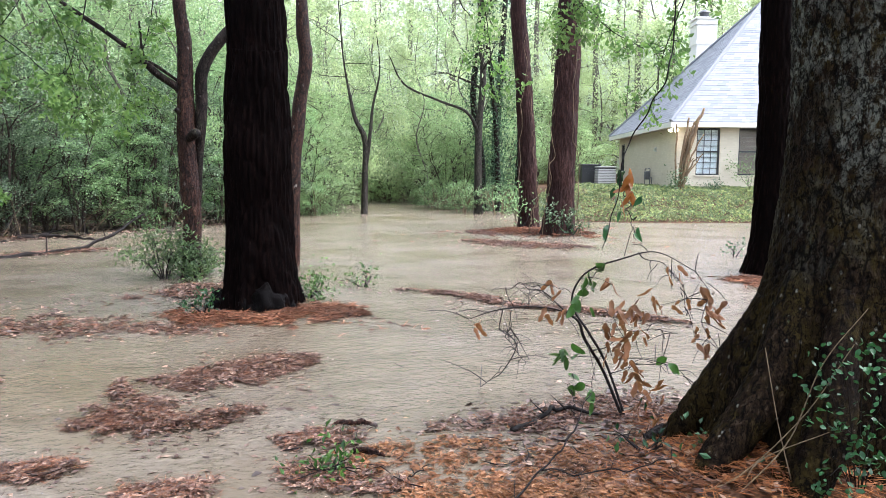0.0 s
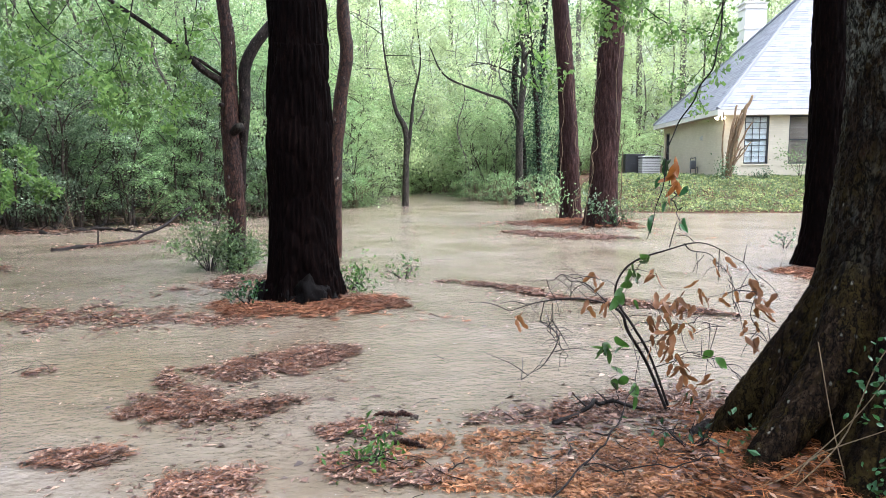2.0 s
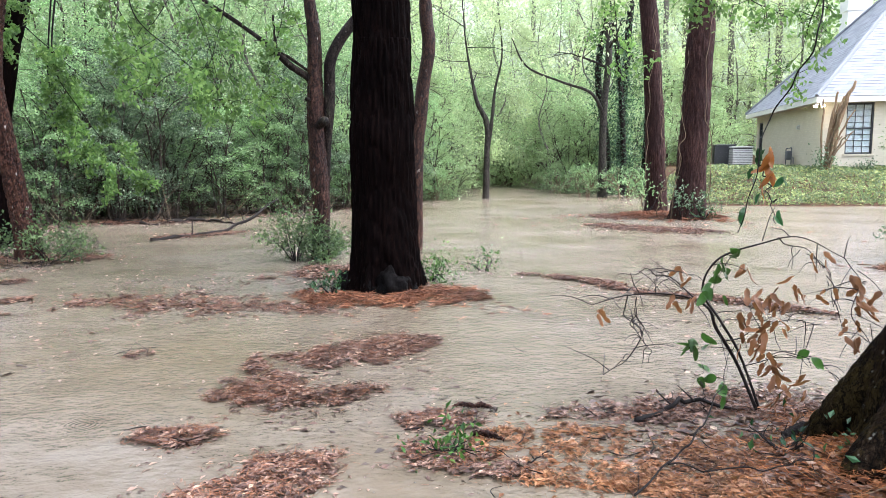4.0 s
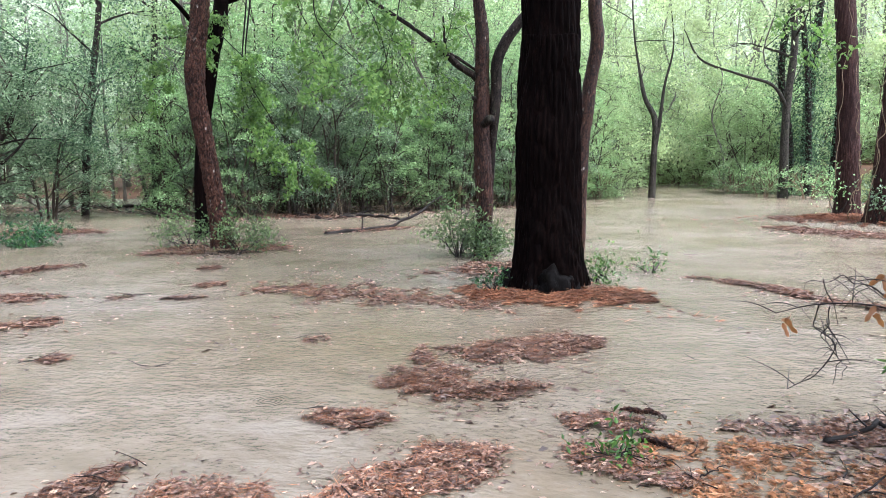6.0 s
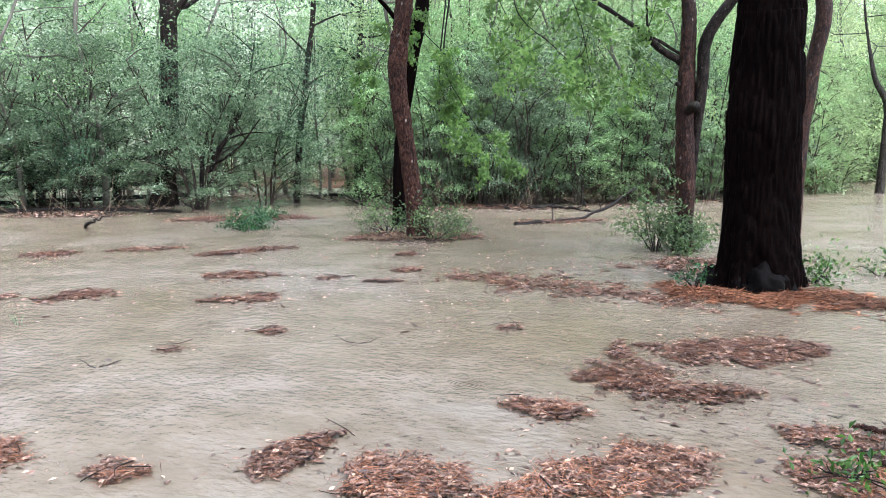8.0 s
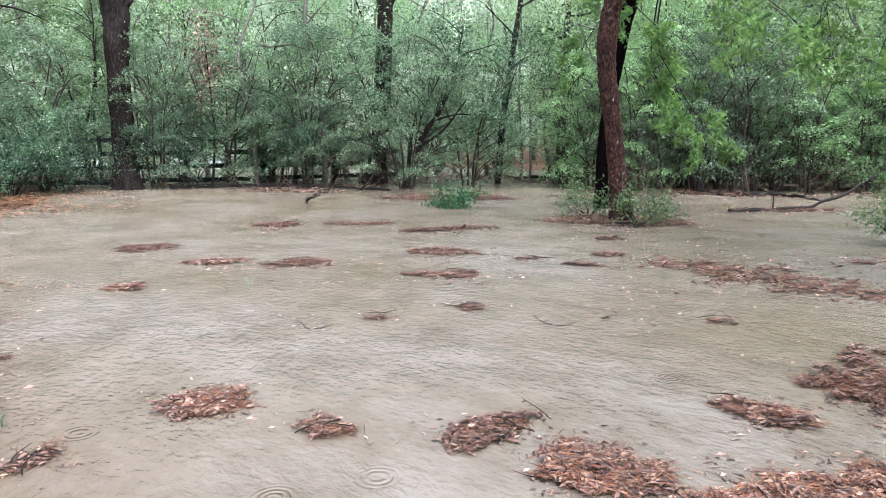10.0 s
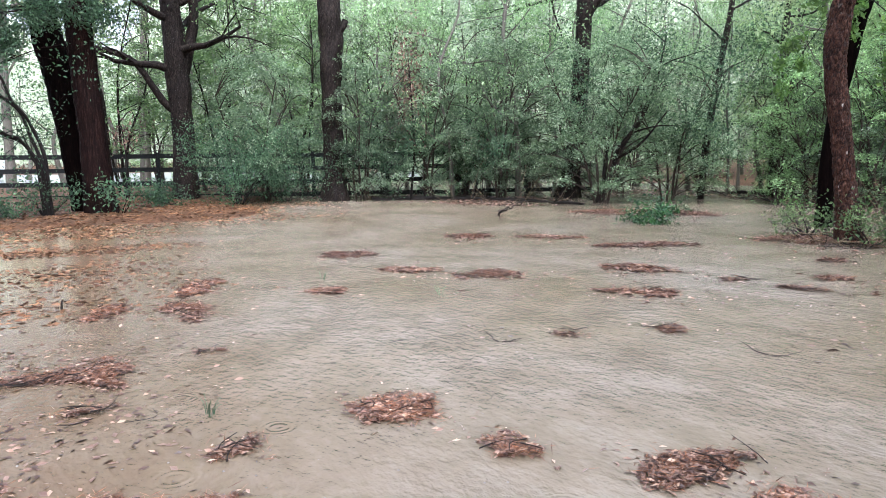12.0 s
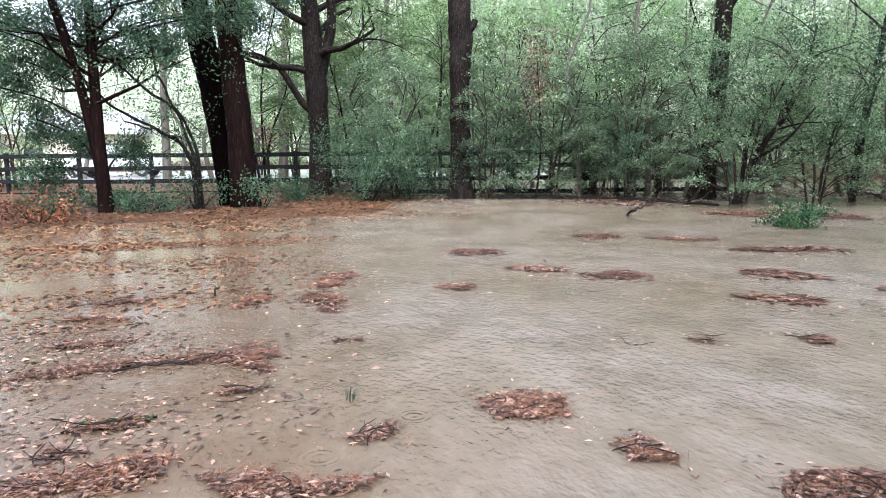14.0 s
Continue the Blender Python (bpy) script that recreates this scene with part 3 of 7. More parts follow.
big_tree("pine_tree", "tall vine-draped pine on a leafy hummock", [(2.98, 19.6, 0.0, 0.30), (2.90, 19.6, 1.7, 0.266), (2.75, 19.62, 4.11, 0.235), (2.55, 19.66, 6.47, 0.22)], 20, M_pine_red, 72, 182, (17, 2.4), 0.022, 0.3, 5, 4.0, crown=(8, 2.4, 0.2, 5, M_mid, 13), group="pines by the drive")
big_tree("pine_tree", "thick reddish pine with loose vines on its trunk", [(3.24, 17.1, 0.0, 0.40), (3.32, 17.1, 1.67, 0.34), (3.39, 17.08, 3.77, 0.31), (3.43, 17.07, 5.82, 0.285)], 20, M_pine_red, 84, 210, (17, 2.4), 0.026, 0.3, 5, 5.0, crown=(8, 2.4, 0.2, 5, M_mid, 13), group="pines by the drive")
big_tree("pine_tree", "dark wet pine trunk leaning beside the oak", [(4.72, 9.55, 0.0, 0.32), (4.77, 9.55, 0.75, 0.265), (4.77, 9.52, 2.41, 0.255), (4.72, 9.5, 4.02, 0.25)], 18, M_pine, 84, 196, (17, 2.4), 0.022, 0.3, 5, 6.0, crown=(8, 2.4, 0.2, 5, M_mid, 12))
# unseen crown spread wide to keep sky light off the nearby water
big_tree("oak_tree", "huge mossy oak with a flared root foot", [(1.27, 2.52, 0.0, 0.50), (1.28, 2.52, 0.35, 0.44), (1.31, 2.52, 0.65, 0.39), (1.34, 2.52, 1.0, 0.36), (1.36, 2.53, 1.5, 0.345), (1.37, 2.53, 2.0, 0.345), (1.38, 2.53, 2.6, 0.35)],
         9, M_oak, 150, 330, (38, 15), 0.011, 0.55, 5, 7.4, wob=0.12, crown=(16, 5.0, 0.15, 17, M_spring, 5.2))
for o in [x for x in bpy.data.objects if x.name == "oak_tree"]:
    for k, ctrl in enumerate([[(1.06, 2.42, 0.95, 0.09), (0.84, 2.34, 0.46, 0.12), (0.60, 2.27, 0.15, 0.09), (0.40, 2.19, -0.05, 0.05)],
                              [(1.14, 2.25, 0.9, 0.09), (1.0, 2.07, 0.42, 0.11), (0.86, 1.99, 0.13, 0.09), (0.74, 1.93, -0.06, 0.05)],
                              [(1.0, 2.62, 0.8, 0.08), (0.76, 2.72, 0.32, 0.09), (0.61, 2.79, 0.09, 0.06), (0.50, 2.85, -0.05, 0.03)]]):
        g = Geo()
        tube(g, ctrl, 40, 70, (38, 15), 0.010, wob=0.4, seed=k + 2.0)
        g.ob("root", M_oak, o, smooth=True)
big_tree("forked_tree", "thin forked tree at the end of the flooded drive", [(-2.18, 27.0, 0.0, 0.14), (-2.13, 27.0, 1.76, 0.112), (-2.14, 27.0, 2.95, 0.108), (-2.5, 27.0, 3.7, 0.085), (-2.72, 27.0, 4.66, 0.055), (-2.95, 27.0, 6.03, 0.032)], 9, M_drive, 16, 70, (16, 6), 0.008, 0.4, 4, 8.0,
         extra=[[(-2.13, 27.0, 1.5, 0.07), (-1.95, 27.0, 2.95, 0.068), (-1.82, 27.0, 4.2, 0.05), (-1.55, 27.0, 5.6, 0.032), (-1.75, 27.0, 7.5, 0.012)]], crown=(7, 2.2, 0.16, 9, M_pale, 4.5))
big_tree("crooked_tree", "crooked tree with a long arching limb beside the drive", [(2.46, 28.07, 0.0, 0.18), (2.44, 28.07, 3.18, 0.14), (2.6, 28.05, 5.45, 0.125), (2.46, 28.06, 7.24, 0.095)], 11, M_drive, 16, 70, (16, 6), 0.008, 0.4, 4, 9.0,
         extra=[[(2.45, 28.0, 3.3, 0.07), (1.9, 27.8, 4.1, 0.06), (0.8, 27.6, 4.5, 0.048), (-0.6, 27.4, 5.1, 0.036), (-1.2, 27.3, 6.2, 0.02)]], crown=(8, 2.2, 0.16, 9, M_pale, 5))
# crown limbs overhead, out of sight, lengthened to dim the water
big_tree("brown_tree", "rough reddish tree with lichen flecks and a brushy foot", [(-8.15, 8.94, 0.0, 0.2064), (-8.20, 8.90, 0.5, 0.1634), (-8.25, 8.87, 0.95, 0.1462), (-8.33, 8.81, 1.7, 0.1359), (-8.43, 8.74, 2.59, 0.1548), (-8.39, 8.77, 3.2, 0.1479), (-8.31, 8.82, 3.9, 0.1316)],
         9, M_redbark, 72, 230, (22, 9), 0.024, 0.5, 5, 10.0, wob=0.2, crown=(9, 2.6, 0.12, 10, M_mid, 4.8))
big_tree("grey_tree", "dark grey tree close behind the reddish one", [(-9.9, 10.6, 0.0, 0.14), (-9.83, 10.66, 1.76, 0.12), (-9.67, 10.78, 3.16, 0.15), (-9.53, 10.88, 4.01, 0.145), (-9.46, 10.94, 4.43, 0.135)], 10, M_pine, 24, 80, (12, 4), 0.008, 0.4, 5, 11.0, wob=0.2, crown=(9, 2.0, 0.12, 9, M_mid, 3.6))
for i, (ctrl, bark, seed) in enumerate([
        ([(-16.83, 14.51, 0.0, 0.11), (-16.71, 14.63, 1.87, 0.106), (-16.56, 14.79, 3.52, 0.09), (-16.35, 15.0, 5.6, 0.08)], M_grey, 12.0),
        ([(-16.53, 16.94, 0.0, 0.13), (-16.44, 17.02, 1.92, 0.114), (-16.36, 17.09, 4.59, 0.1), (-16.3, 17.14, 6.33, 0.095)], M_grey, 13.0)]):
    big_tree("young_tree", "slim straight young tree rising from the flood", ctrl, 10, bark, 12, 40, None, 0, 0.4, 4, seed, wob=0.15, crown=(9, 1.8, 0.09, 12, M_near, 2.6), group="young trees in the flood")
big_tree("leaning_oak", "dark oak with a broad foot among evergreen shrubs", [(-19.6, 11.8, 0.0, 0.38), (-19.5, 11.88, 0.6, 0.30), (-19.38, 12.0, 1.8, 0.265), (-19.3, 12.05, 3.6, 0.24), (-19.2, 12.1, 5.6, 0.225)], 11, M_grey, 60, 170, (15, 3.6), 0.024, 0.4, 5, 14.0, wob=0.16,
         extra=[[(-19.2, 12.1, 5.2, 0.13), (-18.8, 12.4, 5.9, 0.10), (-18.2, 12.9, 6.6, 0.05)]], crown=(9, 2.4, 0.10, 12, M_near, 5.5))
big_tree("leaning_tree", "leaning thin tree hung with evergreen leaves", [(-17.24, 11.11, 0.0, 0.13), (-17.0, 11.5, 0.8, 0.10), (-16.87, 11.61, 1.4, 0.085), (-16.5, 12.0, 2.2, 0.06), (-16.3, 12.35, 3.2, 0.035)], 4.4, M_grey, 12, 40, None, 0, 0.3, 4, 15.0, wob=0.3, extra=[[(-17.1, 11.3, 0.5, 0.06), (-17.3, 11.6, 1.6, 0.045), (-17.1, 11.9, 2.8, 0.02)], [(-16.9, 11.6, 1.2, 0.05), (-16.3, 11.9, 1.6, 0.035), (-15.8, 12.3, 2.4, 0.015)]], crown=(10, 1.5, 0.07, 22, M_near, 1.2))
big_tree("snag_tree", "broken grey trunk with a torn hollow and no crown", [(-22.3, 5.23, 0.0, 0.40), (-22.3, 5.22, 0.7, 0.32), (-22.3, 5.21, 1.75, 0.30), (-22.3, 5.2, 3.43, 0.30), (-22.3, 5.24, 4.7, 0.35), (-22.3, 5.18, 5.88, 0.33)], 7.5, M_grey, 70, 200, (15, 3.2), 0.03, 0.45, 5, 16.0, wob=0.2,
         extra=[[(-22.25, 5.4, 4.9, 0.12), (-22.2, 5.58, 5.15, 0.11), (-22.2, 5.66, 5.35, 0.09)]])
big_tree("limbed_tree", "grey tree with one heavy outreaching limb by the fence", [(-24.0, 1.06, 0.0, 0.38), (-24.0, 1.08, 1.8, 0.312), (-24.0, 1.01, 3.87, 0.325), (-24.0, 0.92, 5.39, 0.29), (-24.0, 0.89, 6.05, 0.254)], 11, M_grey, 60, 170, (15, 3.6), 0.026, 0.35, 5, 17.0, wob=0.15,
         extra=[[(-24.0, 0.98, 2.6, 0.12), (-24.02, 0.6, 2.98, 0.115), (-24.05, 0.33, 3.4, 0.105), (-24.1, -0.15, 4.11, 0.095), (-24.15, -0.97, 4.43, 0.085), (-24.3, -2.2, 4.6, 0.06)],
                [(-24.0, 1.08, 3.4, 0.18), (-23.98, 1.4, 4.72, 0.165), (-23.96, 1.56, 5.57, 0.145), (-23.97, 1.4, 7.5, 0.11)]], crown=(16, 2.3, 0.10, 34, M_shadeleaf, 3.9))
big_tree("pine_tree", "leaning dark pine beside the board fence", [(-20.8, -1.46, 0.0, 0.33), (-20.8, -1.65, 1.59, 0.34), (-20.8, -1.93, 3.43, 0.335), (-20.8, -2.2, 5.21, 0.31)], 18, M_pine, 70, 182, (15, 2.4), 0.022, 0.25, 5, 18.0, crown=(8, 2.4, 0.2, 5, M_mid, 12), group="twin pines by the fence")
big_tree("pine_tree", "leaning reddish pine beside the board fence", [(-20.0, -1.15, 0.0, 0.35), (-20.0, -1.23, 1.58, 0.312), (-20.0, -1.32, 3.36, 0.298), (-20.0, -1.40, 5.09, 0.283)], 18, M_pine_wet, 70, 182, (15, 2.4), 0.022, 0.25, 5, 19.0, crown=(8, 2.4, 0.2, 5, M_mid, 12), group="twin pines by the fence")
big_tree("leafy_tree", "ivy-wrapped dark tree standing in brush by the fence", [(-18.9, -4.22, 0.1, 0.19), (-18.88, -4.28, 1.58, 0.13), (-18.88, -4.30, 2.94, 0.115), (-18.88, -4.30, 4.0, 0.105)], 9, M_pine_wet, 18, 60, None, 0, 0.4, 4, 20.0, wob=0.15,
         extra=[[(-18.86, -4.3, 1.0, 0.11), (-18.82, -4.58, 2.94, 0.1), (-18.77, -4.83, 4.02, 0.1), (-18.6, -5.2, 5.6, 0.07)]], crown=(20, 2.5, 0.07, 34, M_near, 2.5))


for x, y, r, dx in ((-33.0, -4.6, 0.20, 0.3), (-36.0, -1.2, 0.22, -0.5), (-37.5, 0.3, 0.26, 0.4), (-31.0, 8.6, 0.16, 0.6)):
    big_tree("paddock_tree", "pale slender tree beyond the board fence", [(x, y, 0.4, r), (x, y + dx * 0.2, 2.0, r * 0.85), (x, y + dx * 0.3, 4.5, r * 0.75), (x, y + dx, 7.5, r * 0.6)], 12, M_hazebark, 14, 60, (12, 5), 0.01, 0.4, 4, 70.0 + x, wob=0.15,
             crown=(7, 2.2, 0.16, 7, M_pale, 6.0), group="trees beyond the fence")


# dark sprays of the ivy-wrapped tree, low over the fence
canopy = [o for o in bpy.data.objects if o.name == "leafy_tree"][0]
rng_c = np.random.default_rng(44)
wood, tips = Geo(), []
for x, y, z, r in ((-18.94, -5.42, 4.42, 0.5), (-19.14, -4.71, 4.25, 0.45), (-19.25, -3.92, 4.5, 0.45), (-19.4, -3.0, 4.55, 0.45), (-19.47, -1.95, 4.7, 0.4), (-19.3, -0.74, 4.75, 0.4), (-19.08, -5.54, 3.4, 0.45), (-19.22, -4.9, 3.5, 0.35),
                   (-19.17, -5.6, 2.2, 0.4), (-19.33, -4.95, 1.9, 0.35), (-19.5, -4.0, 3.7, 0.3), (-19.19, -5.6, 1.1, 0.4), (-19.56, -3.79, 1.5, 0.3), (-19.5, -2.81, 3.95, 0.25), (-18.9, -6.3, 2.9, 0.5), (-18.9, -6.2, 4.3, 0.5), (-18.7, -4.6, 5.2, 0.6), (-19.1, -2.4, 5.4, 0.6), (-19.0, -0.2, 5.4, 0.5)):
    c = np.array((x, y, z))
    root = np.array((-18.88, -4.30, max(0.8, z - 0.9)))
    tube(wood, [(*root, 0.03), (*((root + c) / 2 + (0, 0, 0.15)), 0.022), (*c, 0.012)], 6, 12, wob=0.3, cap=False)
    for k in range(7):
        grow(rng_c, wood, tips, c, rng_c.normal(0, 1, 3) - (0, 0, 0.2), r * rng_c.uniform(0.8, 1.5), 0.008, 1, 0.05, kids=3)
tagged(wood.ob("branchwork", M_twig, canopy), kind="stuff")
g = Geo()
tp = np.array(tips)
leaf_cloud(g, tp[rng_c.integers(len(tp), size=32000)], 0.078, rng_c, spread=0.13, droop=0.2)
g.ob("crown", M_near, canopy, "small dark glossy leaves in hanging sprays")

# tall pines behind the house, their mist put into pale bark and leaf
for k, (az, d, r) in enumerate([(-11.2, 52, 0.22), (-12.6, 60, 0.28), (-13.4, 49, 0.2), (-14.6, 64, 0.3), (-15.8, 55, 0.24), (-17.3, 66, 0.3), (-19.0, 60, 0.3), (-21.5, 66, 0.32), (-24.0, 62, 0.3), (-8.4, 58, 0.25), (-4.6, 56, 0.24), (-1.2, 60, 0.26), (6.0, 56, 0.24)]):
    a = radians(az)
    x, y = -1.0 - d * math.sin(a), -0.8 + d * math.cos(a)
    big_tree("far_pine", "tall straight pine trunk standing in mist", [(x, y, 0.4, r), (x + 0.1, y, 6, r * 0.9), (x, y, 12, r * 0.8), (x + 0.2, y, 18, r * 0.65)], 24, M_hazebark, 9, 30, None, 0, 0.2, 4, 90.0 + k, wob=0.12, crown=(6, 2.6, 0.3, 5, M_pale, 15), group="far pines")


# ---------------- the woods ----------------
def tree_kind(seed, height, trunk_r, bark, leaf_m, leaf, n_limbs, z0, limb_len, per_tip, lean=0.8, depth=2, twigs=True, plain=True, thin_above=7.2):
    """A woodland tree at the origin: trunk, limbs and a loose crown."""
    rng = np.random.default_rng(seed)
    t = thing("woodland_tree", "slim woodland tree with fresh spring leaves", "tree", "trees of the wood")
    a = rng.uniform(0, 6.28)
    ctrl = [(0, 0, -0.3, trunk_r * 1.3)]
    for k in range(1, 6):
        s = k / 5
        ctrl.append((lean * s * math.cos(a) + rng.normal(0, 0.34), lean * s * math.sin(a) + rng.normal(0, 0.34), height * s, trunk_r * (0.85 - 0.65 * s)))
    g = Geo()
    tube(g, ctrl, 9, 22, wob=0.2, flare=0.3, seed=seed)
    g.ob("trunk", bark, t, smooth=True)
    path = spline(ctrl, 40)
    starts = []
    for i in range(n_limbs):
        k = np.argmin(abs(path[:, 2] - (z0 + (height - z0) * (i + 0.5) / n_limbs)))
        b = i * 2.399 + a
        starts.append((path[k][:3], (math.cos(b), math.sin(b), rng.uniform(0.1, 0.8)), max(0.012, path[k][3] * 0.5)))
    crown_of(rng, t, starts, bark, leaf_m, limb_len, leaf, per_tip, depth, spread=0.26, twigs=twigs, plain=plain, thin_above=thin_above)
    return t


def layered_sprays(geo, rng, lobes, leaf, per):
    """Leaves laid over the tops of flattened clumps, so that each clump is lit above and dark beneath."""
    for c, r in lobes:
        n = int(per * (r / 0.45) ** 2)
        th = rng.uniform(0, 6.283, n)
        rho = np.sqrt(rng.random(n)) * r * (1 + 0.25 * np.sin(th * 3 + c[0] * 5) + 0.15 * np.sin(th * 7 + c[1] * 9))
        up = 0.42 * np.sqrt(np.clip(1.2 - (rho / r) ** 2, 0, None)) * r
        p = np.column_stack([c[0] + rho * np.cos(th), c[1] + rho * np.sin(th), np.maximum(c[2] + up - 0.25 * rho + rng.normal(0, 0.06, n), 0.12)])
        leaf_cloud(geo, p, leaf, rng, width=0.52, fold=0.2, flat=0.45, plain=True)


def evergreen_crown(rng, t, height, width, stems, leaf, per, n_lobes, bark, leaf_m, floor=0.7):
    """Several leaning stems that fork low, each clump of leaf carried on its own branch."""
    paths = []
    for i in range(stems):
        a = i * 2.399 + rng.uniform(-0.4, 0.4)
        lean = width * rng.uniform(0.2, 0.5)
        h = height * rng.uniform(0.7, 0.95)
        ctrl = [(0.1 * math.cos(a), 0.1 * math.sin(a), -0.3, 0.020 + 0.005 * height)]
        for u in (0.3, 0.65, 1.0):
            ctrl.append((lean * u ** 1.4 * math.cos(a) + rng.normal(0, 0.12), lean * u ** 1.4 * math.sin(a) + rng.normal(0, 0.12), h * u, (0.020 + 0.005 * height) * (1 - 0.75 * u)))
        g = Geo()
        tube(g, ctrl, 7, 22, wob=0.25, seed=float(i), cap=False)
        g.ob("stem", bark, t, smooth=True)
        paths.append(spline(ctrl, 20))
    lobes, wood = [], Geo()
    for i in range(n_lobes):
        u = (i + 0.5) / n_lobes
        z = floor + (height - floor) * u ** 0.9
        out = width * 0.5 * math.sqrt(max(0.08, 1 - (2.0 * (z - 0.1 * height) / height - 0.75) ** 2 * 0.75))
        a = i * 2.399 + rng.uniform(-0.5, 0.5)
        d = out * math.sqrt(rng.uniform(0.15, 1.0))
        c = np.array((d * math.cos(a), d * math.sin(a), z))
        p = paths[int(np.argmin([min(np.linalg.norm(q[:, :2] - c[:2], axis=1)) for q in paths]))]
        q = p[int(np.argmin(abs(p[:, 2] - max(0.4, z - 0.5))))]
        mid = (q[:3] + c) / 2 + (0, 0, 0.12)
        tube(wood, [(*q[:3], 0.018), (*mid, 0.013), (*c, 0.007)], 5, 8, cap=False)
        r = rng.uniform(0.28, 0.62) * (0.7 + 0.09 * height)
        for k in range(3):
            e = c + rng.normal(0, r * 0.5, 3) * (1, 1, 0.3)
            tube(wood, [(*c, 0.007), (*((c + e) / 2 + (0, 0, 0.04)), 0.005), (*e, 0.003)], 4, 4, cap=False)
        lobes.append((c, r))
    tagged(wood.ob("branchwork", bark, t, smooth=True), kind="stuff")
    g = Geo()
    layered_sprays(g, rng, lobes, leaf, per)
    g.ob("foliage", leaf_m, t)


def shrub_kind(seed, height, width, stems, leaf_m, leaf, per, label, name="evergreen_shrub", cat="shrub", group="shrubs at the wood edge", lobes=34, floor=0.45):
    rng = np.random.default_rng(seed)
    t = thing(name, label, cat, group)
    evergreen_crown(rng, t, height, width, stems, leaf, per, lobes, M_stem, leaf_m, floor)
    return t


def scatter(kinds, spots, rng, smin=0.85, smax=1.2):
    """Sets copies of the kinds out over the spots; each kind itself takes the first spot that falls to it."""
    used = set()
    for x, y, *s in spots:
        k = int(rng.integers(len(kinds)))
        sc = (s[0] if s else 1.0) * rng.uniform(smin, smax)
        m = Matrix.LocRotScale((x, y, ground_z(x, y)), Euler((0, 0, rng.uniform(0, 6.28))), (sc, sc, sc * rng.uniform(0.9, 1.1)))
        if k not in used:
            used.add(k)
            kinds[k].matrix_basis = m
        else:
            o = copy_thing(kinds[k], m)
            o.matrix_basis = m
    for i, k in enumerate(kinds):
        if i not in used:
            k.location = (0, -40 - 4 * i, 0)


def bearing(az, d):
    """A place at a bearing (degrees to the left of the drive) and a distance from the walker's stand."""
    a = radians(az)
    return (-1.0 - d * math.sin(a), -0.8 + d * math.cos(a))


rng_w = np.random.default_rng(5)
# distance of the wood's edge by bearing: (bearing, edge)
EDGE = [(-40, 40), (-16, 40), (-12, 38), (-6.5, 31), (-4, 33), (0, 42), (3, 40), (5, 28), (9, 24), (14, 21.5), (20, 20.5), (26, 19.5), (33, 18.5), (38, 19), (43, 22), (47, 25), (52, 24), (58, 19.5), (65, 21), (72, 24), (80, 27), (90, 34), (100, 34), (125, 34)]


def edge_at(az):
    return float(np.interp(az, [e[0] for e in EDGE], [e[1] for e in EDGE]))


dark_shrubs = [shrub_kind(21 + i, h, w, n, M_dark, 0.066, 300, "dense evergreen shrub with small dark leaves") for i, (h, w, n) in enumerate([(4.2, 3.2, 6), (3.4, 2.8, 5), (5.0, 3.0, 6)])]
back_shrubs = [shrub_kind(71 + i, h, w, n, M_dark, 0.085, 170, "tall evergreen shrub deep in the wood", group="shrubs deep in the wood") for i, (h, w, n) in enumerate([(4.6, 3.2, 5), (5.0, 2.8, 4)])]
mid_shrubs = [shrub_kind(31 + i, h, w, n, M_mid, 0.072, 240, "leafy green shrub at the flooded wood edge", name="green_shrub") for i, (h, w, n) in enumerate([(3.6, 2.8, 5), (5.2, 3.0, 5)])]
spring_trees = [tree_kind(41 + i, h, r, M_hazebark, M_spring, 0.095, n, z, l, 11, twigs=False) for i, (h, r, n, z, l) in enumerate([(9, 0.055, 13, 1.2, 1.7), (11, 0.075, 14, 1.6, 2.0), (8, 0.045, 12, 1.0, 1.5)])]
pale_trees = [tree_kind(51 + i, h, r, M_hazebark, M_pale, 0.16, n, z, l, 12, twigs=False, thin_above=11.0) for i, (h, r, n, z, l) in enumerate([(11, 0.07, 14, 0.7, 2.2), (13, 0.10, 15, 0.9, 2.4)])]
haze_trees = [tree_kind(81 + i, h, r, M_hazebark, M_haze, 0.15, n, z, l, 12, twigs=False, thin_above=9.5) for i, (h, r, n, z, l) in enumerate([(11, 0.08, 14, 0.7, 2.2), (13, 0.10, 15, 0.9, 2.4)])]
green_trees = [tree_kind(91 + i, h, r, M_hazebark, M_mid, 0.085, n, z, l, 12, twigs=False) for i, (h, r, n, z, l) in enumerate([(9, 0.06, 13, 1.2, 1.8), (11, 0.08, 14, 1.6, 2.0)])]
shade_trees = [tree_kind(191 + i, h, r, M_hazebark, M_shadeleaf, 0.085, n, z, l, 12, twigs=False) for i, (h, r, n, z, l) in enumerate([(9, 0.08, 14, 1.2, 2.0), (11, 0.11, 15, 1.4, 2.2)])]
pale_shrubs = [shrub_kind(61 + i, h, w, n, M_spring, 0.11, 110, "green bush in young leaf along the drive", name="green_bush", floor=0.1) for i, (h, w, n) in enumerate([(3.0, 2.8, 4), (4.4, 3.0, 4)])]

spots_dark, spots_mid, spots_spring, spots_pale, spots_bush, spots_back = [], [], [], [], [], []
